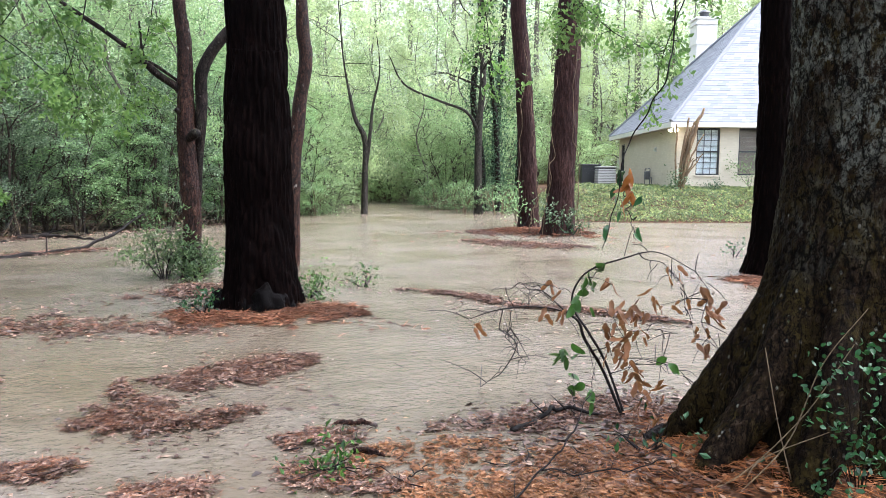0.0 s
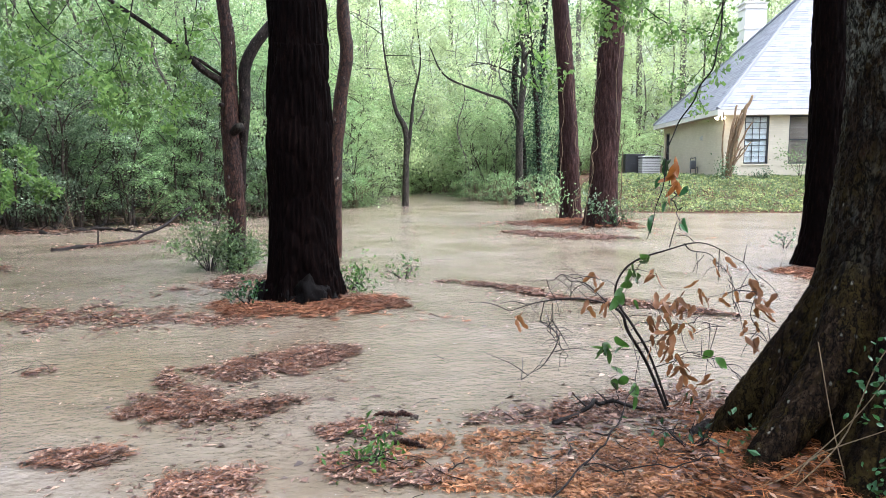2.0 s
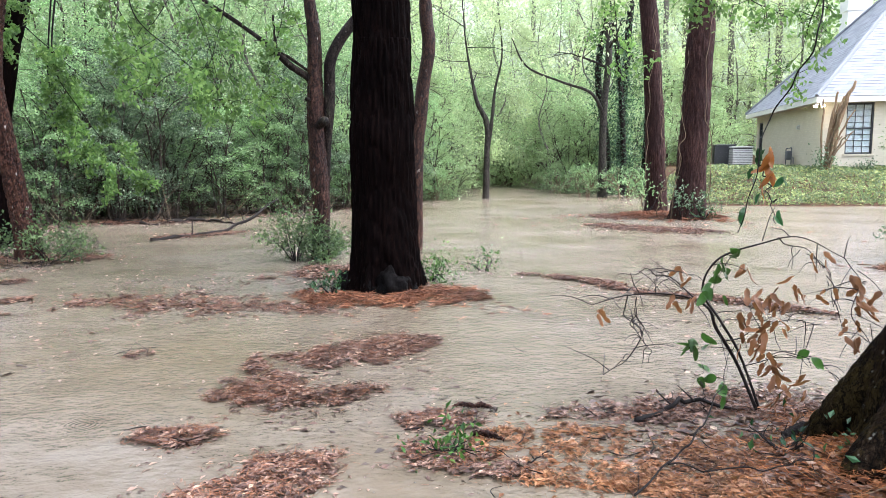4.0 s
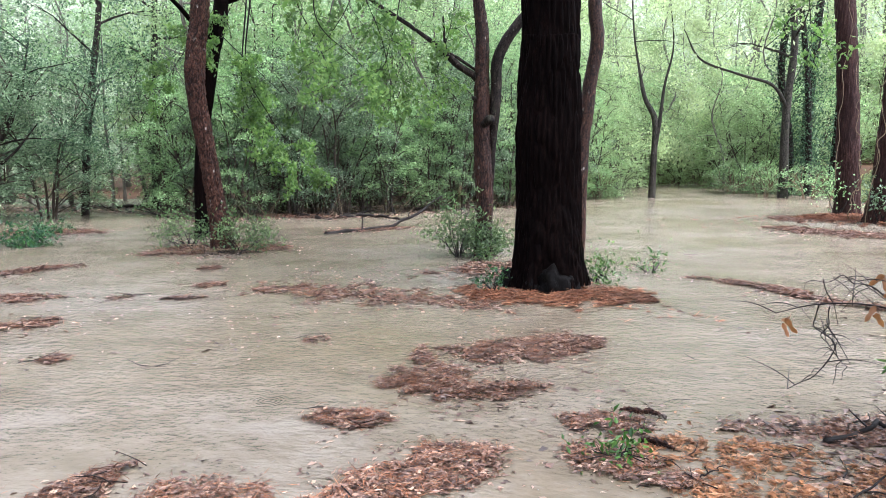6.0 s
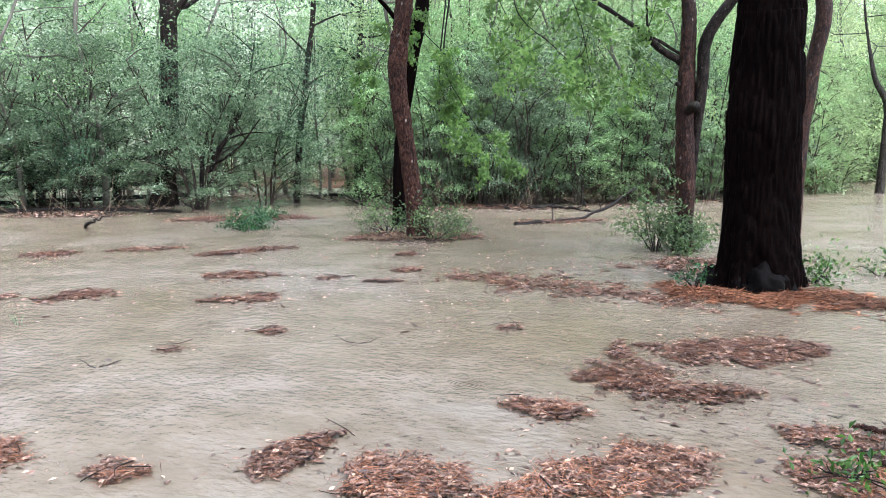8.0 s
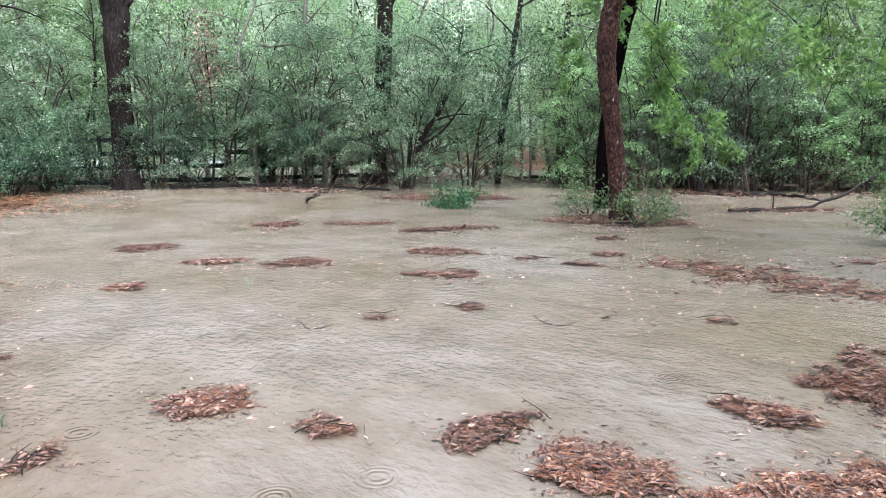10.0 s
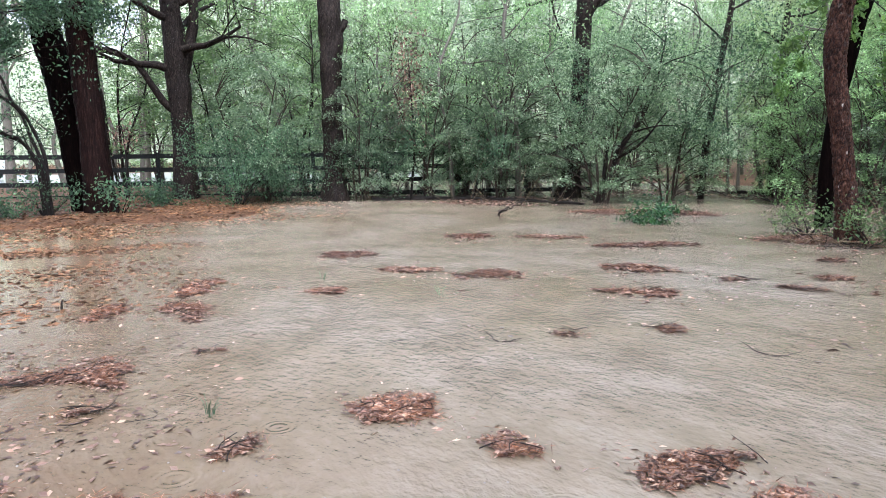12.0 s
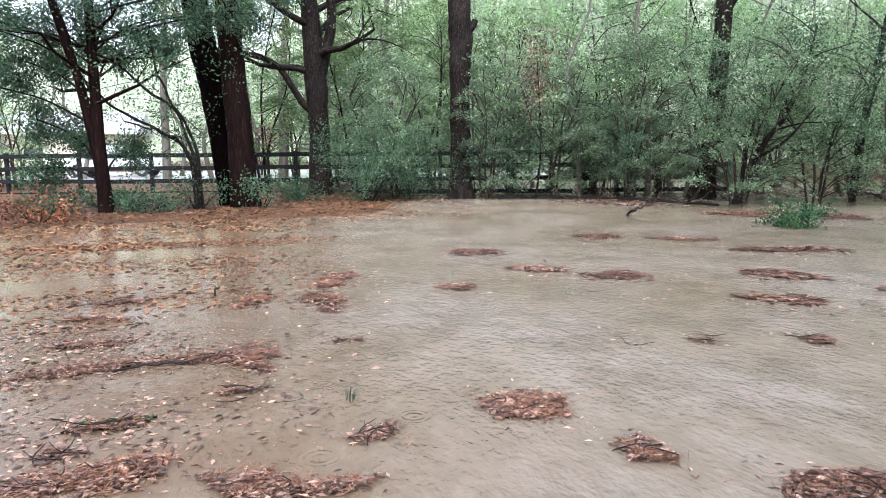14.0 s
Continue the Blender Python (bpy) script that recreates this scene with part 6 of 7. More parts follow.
leaf_drift([(-11.55, 4.02, 0.32), (-11.32, 4.56, 0.32)], 0.02, 0.8)
leaf_drift([(-10.32, 1.6, 0.165), (-10.26, 2.01, 0.22), (-10.22, 2.38, 0.164)], 0.025, 0.9)
leaf_drift([(-0.94, 8.1, 0.07), (-0.38, 7.82, 0.13), (0.07, 7.35, 0.22), (0.45, 6.86, 0.24)], 0.05, 1.2)
leaf_drift([(0.35, 6.92, 0.22), (0.9, 6.61, 0.2), (1.34, 6.41, 0.22), (1.66, 6.09, 0.2), (2.0, 5.86, 0.1)], 0.05, 1.2)
needle_drift([(2.3, 19.19, 1.402), (2.98, 17.72, 2.049), (4.29, 17.75, 1.672)], 0.12, 1.2)
leaf_drift([(0.57, 15.43, 0.457), (1.22, 14.86, 0.57), (2.19, 13.93, 0.776), (3.25, 13.81, 0.519)], 0.05, 0.9)
leaf_drift([(1.06, 18.28, 0.633), (1.97, 17.13, 0.755)], 0.05, 0.9)
leaf_drift([(-6.2, -0.33, 0.05), (-6.19, -0.07, 0.045)], 0.025, 0.9)
leaf_drift([(-4.86, -1.71, 0.041), (-4.88, -1.51, 0.051), (-4.91, -1.33, 0.04)], 0.03, 0.9)
leaf_drift([(-7.79, -0.39, 0.216), (-7.89, -0.25, 0.276), (-7.13, -0.22, 0.216)], 0.015, 0.7)
oak_drift([(-1.25, 2.55, 0.12), (-0.95, 2.62, 0.24), (-0.65, 2.72, 0.3), (-0.3, 2.8, 0.26)], 0.015, 0.5)
oak_drift([(-1.0, 2.2, 0.1), (-0.75, 2.3, 0.18), (-0.45, 2.36, 0.2), (-0.2, 2.4, 0.16)], 0.015, 0.5)
leaf_drift([(-0.9, 3.0, 0.08), (-0.55, 3.1, 0.12), (-0.2, 3.2, 0.14)], 0.012, 0.5)
leaf_drift([(-0.3, 2.98, 0.162), (0.02, 3.25, 0.267), (0.33, 3.38, 0.282), (0.65, 3.36, 0.324), (0.84, 3.12, 0.211)], 0.025, 0.85)
oak_drift([(-0.38, 2.47, 0.192), (-0.07, 2.59, 0.268), (0.25, 2.67, 0.319), (0.5, 2.54, 0.269)], 0.025, 0.6)
leaf_drift([(-0.38, 2.47, 0.192), (-0.07, 2.59, 0.268), (0.25, 2.67, 0.319), (0.5, 2.54, 0.269)], 0.02, 0.45)
oak_drift([(-0.55, 2.23, 0.071), (-0.27, 2.21, 0.118), (0.1, 2.21, 0.153), (0.49, 2.19, 0.159)], 0.025, 0.85)
leaf_drift([(-8.96, 7.74, 0.25), (-8.74, 8.31, 0.5), (-8.27, 8.94, 0.9), (-7.42, 9.04, 0.6), (-7.28, 9.59, 0.35)], 0.05, 0.8)
leaf_drift([(-14.9, 8.65, 0.589), (-14.19, 9.51, 0.9), (-13.78, 10.39, 0.953), (-12.24, 10.59, 0.718)], 0.05, 1)
leaf_drift([(-7.85, 11.91, 0.306), (-7.3, 12.57, 0.441), (-6.51, 13.41, 0.359)], 0.04, 0.8)
leaf_drift([(-12.23, 16.21, 0.961), (-10.46, 15.42, 0.824), (-9.53, 15.94, 0.617)], 0.06, 0.9)
needle_drift([(4.17, 9.21, 0.335), (4.17, 8.64, 0.611), (4.47, 8.37, 0.468)], 0.05, 1)
leaf_drift([(-8.05, -2.29, 0.076), (-8.13, -2.0, 0.112), (-8.12, -1.73, 0.081)], 0.02, 1.0)
leaf_drift([(-7.46, -2.4, 0.063), (-7.45, -2.08, 0.086), (-7.29, -1.78, 0.066)], 0.02, 1.0)
leaf_drift([(-4.85, -1.73, 0.076), (-4.91, -1.61, 0.078), (-4.98, -1.5, 0.05)], 0.02, 1.0)
leaf_drift([(-7.55, -1.04, 0.115), (-7.85, -0.86, 0.205), (-8.2, -0.71, 0.145)], 0.02, 1.0)
leaf_drift([(-8.3, -0.23, 0.181), (-8.72, -0.02, 0.241), (-9.22, 0.15, 0.156)], 0.02, 1.0)

# ---------------- loose leaves lying in the shallows ----------------
rng_l = np.random.default_rng(77)
def shallow_leaves(n, box, dens, size, label, mat):
    pts = []
    x0, x1, y0, y1 = box
    while len(pts) < n:
        x, y = rng_l.uniform(x0, x1), rng_l.uniform(y0, y1)
        if rng_l.random() < dens(x, y):
            pts.append((x, y, max(0.0, ground_z(x, y)) + (rng_l.uniform(0.001, 0.004) if ground_z(x, y) < 0.0 else rng_l.uniform(0.002, 0.012))))
    g = Geo()
    leaf_cloud(g, np.array(pts), size, rng_l, width=0.5, jitter=0.5, fold=0.08, flat=0.975)
    return tagged(g.ob("fallen_leaves", mat), label, "leaf litter", kind="stuff")


def left_dens(x, y):
    """Thick by the paddock bank, thinning in bands out over the water."""
    band = 0.5 + 0.9 * noise.noise(Vector((x * 0.9, y * 0.55 + x * 0.3, 5.0)))
    return smooth01(-0.2, 2.2, -y - 0.13 * (x + 6)) * max(0.0, band) * (1.0 if x < -12 else 0.55) * smooth01(-3.2, -4.6, x + 0.5 * noise.noise(Vector((x, y, 3.0))))


shallow_leaves(5500, (-7.5, -3.4, -4.5, 0.5), left_dens, 0.04, "small brown leaves floating in the near shallows", M_litter)
shallow_leaves(10000, (-13, -7.0, -9, 0.5), left_dens, 0.065, "orange-brown leaves floating in the shallows", M_pondleaf)
def shore_dens(x, y):
    """Close cover on the paddock bank and along its waterline, ragged where it floats out."""
    line = -y - 0.25 * (x + 14) + 1.4 * noise.noise(Vector((x * 0.5, y * 0.5, 6.0)))
    return smooth01(-3.4, -0.6, line) * smooth01(-14.8, -18.0, x) + 0.9 * left_dens(x, y)


shallow_leaves(26000, (-24, -12, -9, 4.5), lambda x, y: min(1.0, shore_dens(x, y)), 0.072, "orange-brown leaves thick on the paddock bank", M_pondleaf)


def spare_dens(x, y):
    return 0.25 * max(0.0, noise.noise(Vector((x * 0.8, y * 0.8, 9.0))) - 0.05)


shallow_leaves(900, (-9, 3.5, 1.6, 9.5), spare_dens, 0.05, "scattered leaf scraps floating on the flood", M_litter)
shallow_leaves(1700, (-1.2, 2.0, 1.5, 3.9), lambda x, y: (0.3 + 0.7 * max(0.0, noise.noise(Vector((x * 3, y * 3, 1.0))))) * smooth01(1.15, 0.35, math.hypot((x - 0.55) / 1.3, (y - 2.7) / 0.95) + 0.35 * noise.noise(Vector((x * 2.3, y * 2.3, 7.0)))), 0.062, "wet brown leaves strewn before the oak", M_litter)
shallow_leaves(3000, (-0.3, 2.3, 1.2, 3.7), lambda x, y: (0.3 + 0.7 * max(0.0, noise.noise(Vector((x * 2, y * 2, 4.0))))) * smooth01(1.1, 0.4, math.hypot(x - 1.0, y - 2.4) / 1.1 + 0.3 * noise.noise(Vector((x * 3, y * 3, 8.0)))), 0.055, "dark red leaves and needles at the foot of the oak", M_damp)

pts = []
while len(pts) < 5200:
    x, y = rng_l.uniform(-0.2, 2.2), rng_l.uniform(1.4, 3.4)
    d = math.hypot(x - 0.95, y - 2.35)
    if rng_l.random() < smooth01(1.0, 0.35, d + 0.45 * noise.noise(Vector((x * 2.6, y * 2.6, 11.0)))):
        pts.append((x, y, max(0.0, ground_z(x, y)) + rng_l.uniform(0.006, 0.03)))
g = Geo()
leaf_cloud(g, np.array(pts), 0.10, rng_l, width=0.035, jitter=0.4, flat=0.86)
tagged(g.ob("fallen_needles", M_orange), "rust-orange pine needles strewn at the oak's foot", "leaf litter", kind="stuff")

M_green = leaf_mat("green_leaves", [(0.0, (0.022, 0.06, 0.012)), (0.6, (0.045, 0.105, 0.02)), (1.0, (0.09, 0.17, 0.035))], 0.3, 0.35, 1.4, 0.4, 6.0)

# ---------------- the fallen branch before the oak ----------------
branch = thing("fallen_branch", "fallen branch with tan oak leaves and a few green ones", "branch")
for ctrl in [
        [(0.444, 3.196, -0.05, 0.018), (0.29, 3.257, 0.293, 0.0155), (0.15, 3.145, 0.527, 0.013), (0.088, 3.174, 0.622, 0.0105), (-0.071, 3.22, 0.654, 0.008), (-0.322, 3.118, 0.675, 0.0055), (-0.512, 3.156, 0.613, 0.003)],
        [(0.457, 3.192, -0.05, 0.015), (0.355, 3.263, 0.249, 0.0137), (0.228, 3.175, 0.418, 0.0123), (0.171, 3.229, 0.576, 0.011), (0.128, 3.275, 0.705, 0.0097), (0.141, 3.147, 0.859, 0.0083), (0.288, 3.144, 0.942, 0.007), (0.461, 3.121, 1.003, 0.0057), (0.562, 2.954, 0.996, 0.0043), (0.717, 2.932, 0.919, 0.003)],
        [(0.716, 2.929, 0.92, 0.0035), (0.797, 2.922, 0.826, 0.0031), (0.723, 2.814, 0.689, 0.0027), (0.806, 2.806, 0.504, 0.0024), (0.898, 2.789, 0.398, 0.002)],
        [(0.081, 3.148, 0.627, 0.008), (-0.076, 3.204, 0.751, 0.006), (-0.199, 3.089, 0.82, 0.004), (-0.354, 3.135, 0.797, 0.002)],
        [(-0.32, 3.129, 0.673, 0.005), (-0.347, 3.16, 0.561, 0.0043), (-0.255, 3.014, 0.495, 0.0035), (-0.358, 3.059, 0.321, 0.0027), (-0.449, 3.097, 0.228, 0.002)],
        [(-0.272, 3.121, 0.668, 0.004), (-0.277, 3.174, 0.49, 0.003), (-0.197, 3.054, 0.386, 0.002)],
        [(0.449, 3.089, 1.007, 0.005), (0.605, 3.14, 0.919, 0.004), (0.674, 3.054, 0.838, 0.003), (0.764, 3.128, 0.627, 0.002)],
        [(0.224, 3.161, 0.421, 0.005), (0.408, 3.211, 0.476, 0.004), (0.539, 3.107, 0.549, 0.003), (0.724, 3.145, 0.523, 0.002)],
        [(0.33, 3.181, 0.272, 0.005), (0.523, 3.135, 0.357, 0.004), (0.618, 2.95, 0.373, 0.003), (0.741, 2.92, 0.25, 0.002)]]:
    g = Geo()
    tube(g, kinked([(x, y, z, r * 0.5 + 0.0008) for x, y, z, r in ctrl], 0.010, 8), 7, 40, wob=0.5)
    p = spline(ctrl, 12)
    for k in range(2, 12):
        a = rng_l.normal(0, 1, 3)
        a /= np.linalg.norm(a)
        l = rng_l.uniform(0.06, 0.30)
        b = p[k][:3]
        side = Geo()
        tube(side, kinked([(*b, 0.0028), (*(b + a * l * 0.5 + (0, 0, 0.01)), 0.0022), (*(b + a * l - (0, 0, 0.02)), 0.0012)], 0.004, 4), 4, 9, cap=False)
        side.ob("side_twig", M_twig, branch, smooth=True)
    g.ob("twig", M_twig, branch, smooth=True)


def one_leaf(name, pos, size, mat, parent, width=0.5, hang=0.6, lobes=0):
    """A single curled leaf: pointed blade with a midrib fold, wavy or lobed rim."""
    n = 8
    v, f = [], []
    curl = rng_l.uniform(-0.6, 0.9)
    for i in range(n + 1):
        u = i / n
        w = math.sin(math.pi * (0.06 + 0.88 * u) ** 0.85) * width * 0.5
        if lobes:
            w *= 1 + 0.35 * math.sin(u * lobes * 6.283)
        bend = curl * (u - 0.3) ** 2 * 0.6
        for s in (-1, 0, 1):
            v.append((s * w, u - 0.1, bend + abs(s) * w * 0.35 + 0.03 * math.sin(7 * u + s)))
    for i in range(n):
        for k in range(2):
            a = i * 3 + k
            f.append((a, a + 1, a + 4, a + 3))
    g = Geo().add(np.array(v) * size, f)
    o = g.ob(name, mat, parent, smooth=True)
    o.matrix_basis = pose(*pos, -90 + rng_l.uniform(-50, 50) if rng_l.random() < hang else rng_l.uniform(-60, 60), rng_l.uniform(-50, 50), rng_l.uniform(0, 360))
    return o


for p in [(-0.05, 3.16, 0.81), (0.04, 3.14, 0.68), (-0.04, 3.16, 0.69), (-0.47, 3.16, 0.58), (0.28, 3.1, 0.86), (0.41, 3.03, 0.7), (0.44, 3.02, 0.65), (0.48, 3.0, 0.78), (0.55, 2.98, 0.71), (0.62, 2.95, 0.73), (0.6, 2.96, 0.92), (0.75, 2.89, 0.81), (0.78, 2.88, 0.69), (0.73, 2.85, 0.6), (0.75, 2.85, 0.54)]:
    for k in range(3):
        one_leaf("tan_leaf", [c + rng_l.normal(0, 0.022) for c in p], rng_l.uniform(0.07, 0.115), M_tan, branch, 0.31, 0.9, 1.5)
for p in [(0.39, 3.04, 0.39), (0.42, 3.02, 0.32), (0.35, 3.05, 0.45), (0.32, 3.06, 0.51), (0.46, 3.01, 0.14), (0.49, 3.0, 0.12), (0.43, 3.02, 0.52), (0.32, 3.06, 0.58), (0.36, 3.04, 0.65), (0.54, 2.98, 0.23), (0.82, 2.86, 0.71)]:
    for k in range(5):
        one_leaf("tan_leaf", [c + rng_l.normal(0, 0.04) for c in p], rng_l.uniform(0.075, 0.125), M_tan, branch, 0.33, 0.75, 1.5)
for p in [(0.18, 3.1, 0.88), (0.24, 3.08, 0.9), (0.15, 3.11, 0.77), (0.17, 3.1, 0.81), (0.12, 3.12, 0.74), (0.03, 3.14, 0.43), (0.08, 3.13, 0.38), (0.1, 3.12, 0.43), (0.12, 3.12, 0.27), (0.63, 2.94, 0.39), (0.82, 2.86, 0.44), (0.18, 3.1, 0.2), (0.23, 3.09, 0.17)]:
    for k in range(3):
        one_leaf("green_leaf", [c + rng_l.normal(0, 0.03) for c in p], rng_l.uniform(0.06, 0.10), M_green, branch, 0.62, 0.5)

stick = thing("dead_stick", "thin forked dead stick propped in the litter", "stick")
for ctrl in ([(-0.433, 2.083, 0.02, 0.01), (-0.248, 2.314, 0.069, 0.0086), (-0.123, 2.393, 0.145, 0.0072), (-0.007, 2.635, 0.198, 0.0058), (0.115, 2.871, 0.273, 0.0044), (0.184, 2.962, 0.407, 0.003)],
             [(-0.255, 2.30, 0.065, 0.007), (-0.031, 2.317, 0.049, 0.006), (0.22, 2.194, 0.12, 0.005), (0.377, 2.26, 0.16, 0.004)],
             [(-0.007, 2.635, 0.198, 0.004), (-0.03, 2.66, 0.30, 0.003), (-0.02, 2.70, 0.42, 0.0015)]):
    g = Geo()
    tube(g, kinked([(x, y, z, r * 0.6) for x, y, z, r in ctrl], 0.010), 6, 40, wob=0.5)
    g.ob("twig", M_twig, stick, smooth=True)

# the hanging vine sprig
M_rust = leaf_mat("rust_leaves", [(0.0, (0.11, 0.03, 0.006)), (0.6, (0.22, 0.075, 0.012)), (1.0, (0.30, 0.12, 0.025))], 0.35, 0.4, 1.3, 0.4, 8.0)
vine = thing("hanging_vine", "hanging vine tip with withered orange and dark green leaves", "vine")
for ctrl in ([(0.36, 2.53, 4.6, 0.006), (0.37, 2.53, 3.4, 0.0055), (0.38, 2.528, 2.423, 0.0045), (0.398, 2.576, 2.122, 0.0041), (0.331, 2.491, 1.921, 0.0038), (0.306, 2.557, 1.769, 0.0034), (0.24, 2.633, 1.61, 0.0031), (0.161, 2.55, 1.442, 0.0027), (0.145, 2.613, 1.246, 0.0024), (0.114, 2.673, 1.071, 0.002)],
             [(0.173, 2.601, 1.414, 0.003), (0.228, 2.638, 1.33, 0.0027), (0.205, 2.536, 1.25, 0.0023), (0.252, 2.576, 1.122, 0.002)]):
    g = Geo()
    tube(g, kinked(ctrl, 0.012, 20), 6, 60, wob=0.2)
    g.ob("stem", M_twig, vine, smooth=True)
for p in [(0.2, 2.59, 1.4), (0.2, 2.59, 1.34), (0.21, 2.59, 1.45), (0.225, 2.585, 1.37)]:
    for k in range(3):
        one_leaf("withered_leaf", [c + rng_l.normal(0, 0.016) for c in p], rng_l.uniform(0.06, 0.09), M_rust, vine, 0.34, 1.0)
for p in [(0.18, 2.6, 1.47), (0.17, 2.6, 1.42), (0.16, 2.61, 1.25), (0.25, 2.58, 1.34), (0.12, 2.65, 1.18), (0.25, 2.58, 1.18), (0.15, 2.6, 1.36)]:
    for k in range(2):
        one_leaf("green_leaf", [c + rng_l.normal(0, 0.014) for c in p], rng_l.uniform(0.055, 0.085), M_ivy, vine, 0.42, 1.0)

# sprays of fresh leaves that hang into view from crowns above
def spray(name, label, stems, leaf_m, leaf, per, reach, high):
    t = thing(name, label, "branch", "hanging sprays")
    rng = np.random.default_rng(int(abs(stems[0][0][0] * 100)) + 3)
    tips, wood = [], Geo()
    for s in stems:
        top = s[0]
        full = [(x, y, z, r * 0.55) for x, y, z, r in [(top[0] + 0.1, top[1] + 0.1, high, top[3] * 1.5)] + list(s)]
        g = Geo()
        tube(g, full, 6, 34, wob=0.25)
        g.ob("stem", M_twig, t, smooth=True)
        p = spline(full, 26)
        for k in range(5, 26, 2):
            if p[k][2] > high - 0.2:
                continue
            a = rng.normal(0, 1, 3)
            a[2] = -abs(a[2]) * 0.5
            grow(rng, wood, tips, p[k][:3], a, rng.uniform(0.4, 1) * reach, 0.004, 1, 0.12, 4, kids=2)
    tagged(wood.ob("branchwork", M_twig, t), kind="stuff")
    g = Geo()
    leaf_cloud(g, np.repeat(np.array(tips), per, axis=0), leaf, rng, width=0.55, spread=0.05, droop=0.6)
    g.ob("foliage", leaf_m, t)
    return t


spray("leafy_branch", "hanging twigs with bright fresh green leaves", [
    [(1.78, 5.629, 3.358, 0.012), (1.654, 5.726, 2.876, 0.009), (1.519, 5.686, 2.508, 0.006), (1.479, 5.748, 2.048, 0.003)],
    [(0.564, 6.014, 3.438, 0.012), (0.997, 5.949, 2.936, 0.009), (1.225, 5.789, 2.726, 0.006), (1.482, 5.747, 2.682, 0.003)],
    [(-0.125, 6.129, 3.453, 0.012), (-0.03, 6.161, 2.826, 0.0075), (0.002, 6.069, 2.382, 0.003)],
    [(0.972, 5.912, 3.419, 0.012), (0.791, 6.005, 3.023, 0.0075), (0.62, 5.957, 2.799, 0.003)]], M_spray, 0.055, 6, 0.34, 4.3)
spray("leafy_branch", "hanging twigs with bright fresh green leaves", [
    [(-4.822, 7.293, 3.666, 0.012), (-4.622, 7.433, 2.986, 0.009), (-4.502, 7.391, 2.553, 0.006), (-4.434, 7.469, 2.065, 0.003)],
    [(-5.307, 7.042, 3.2, 0.012), (-4.881, 7.312, 2.656, 0.0075), (-4.515, 7.385, 2.181, 0.003)],
    [(-5.9, 7.6, 3.6, 0.012), (-5.7, 7.8, 3.0, 0.008), (-5.5, 7.9, 2.5, 0.004)],
    [(-4.2, 9.0, 3.4, 0.012), (-4.4, 8.9, 2.7, 0.008), (-4.5, 8.8, 2.2, 0.004)],
    [(-5.0, 8.9, 3.5, 0.012), (-5.1, 8.7, 2.8, 0.008), (-5.0, 8.6, 2.2, 0.004)],
    [(-5.6, 8.6, 3.7, 0.012), (-5.9, 8.5, 3.2, 0.008), (-6.3, 8.4, 2.7, 0.004)]], M_spray, 0.085, 6, 0.5, 4.3)
spray("leafy_branch", "low bright green branch behind the reddish tree", [
    [(-9.0, 11.0, 3.2, 0.02), (-8.7, 11.2, 2.4, 0.014), (-8.3, 11.4, 1.7, 0.008), (-7.9, 11.5, 1.2, 0.004)],
    [(-9.3, 11.3, 2.8, 0.02), (-8.9, 11.6, 2.0, 0.012), (-8.5, 11.8, 1.3, 0.004)],
    [(-9.5, 10.8, 4.0, 0.02), (-8.9, 11.0, 3.3, 0.012), (-8.2, 11.2, 2.6, 0.004)],
    [(-9.6, 10.8, 4.2, 0.02), (-10.4, 10.9, 3.5, 0.012), (-11.0, 11.0, 2.9, 0.004)]], M_spray, 0.10, 11, 0.75, 4.6)

# ivy at the foot of the oak
ivy = thing("ivy", "glossy ivy sprays and dry stems at the foot of the oak", "ivy")
c0 = [(0.82, 1.91, 0.62), (0.88, 1.87, 0.69), (0.94, 1.83, 0.74), (0.99, 1.79, 0.68), (0.82, 1.91, 0.44), (0.91, 1.85, 0.41), (0.98, 1.8, 0.38), (0.87, 1.88, 0.2), (0.95, 1.82, 0.25), (1.01, 1.78, 0.29), (1.0, 1.79, 0.52)]
for k, p in enumerate(c0):
    g = Geo()
    q = np.array(p)
    tube(g, [(1.1, 2.02, -0.05, 0.003), (*(q * 0.6 + np.array((1.08, 2.0, 0.2)) * 0.4), 0.0022), (*q, 0.0012)], 5, 12, wob=0.3)
    g.ob("stem", M_twig, ivy)
    for j in range(24):
        one_leaf("ivy_leaf", [c + rng_l.normal(0, 0.045) for c in p], rng_l.uniform(0.018, 0.036), M_ivy, ivy, 0.66, 0.3)
for ctrl in ([(0.55, 2.05, 0.03, 0.003), (0.75, 2.0, 0.30, 0.003), (0.85, 1.95, 0.65, 0.0025), (1.0, 1.9, 0.9, 0.002)], [(0.35, 2.1, 0.03, 0.003), (0.55, 2.05, 0.12, 0.003), (0.8, 1.98, 0.42, 0.0025), (0.95, 1.9, 0.75, 0.002)], [(0.8, 2.0, 0.05, 0.003), (0.72, 2.02, 0.35, 0.0025), (0.66, 2.06, 0.7, 0.002)], [(0.6, 2.1, 0.02, 0.003), (0.66, 2.05, 0.2, 0.003), (0.9, 1.95, 0.36, 0.002)]):
    g = Geo()
    tube(g, ctrl, 5, 20)
    g.ob("dry_stem", M_drybrush, ivy)

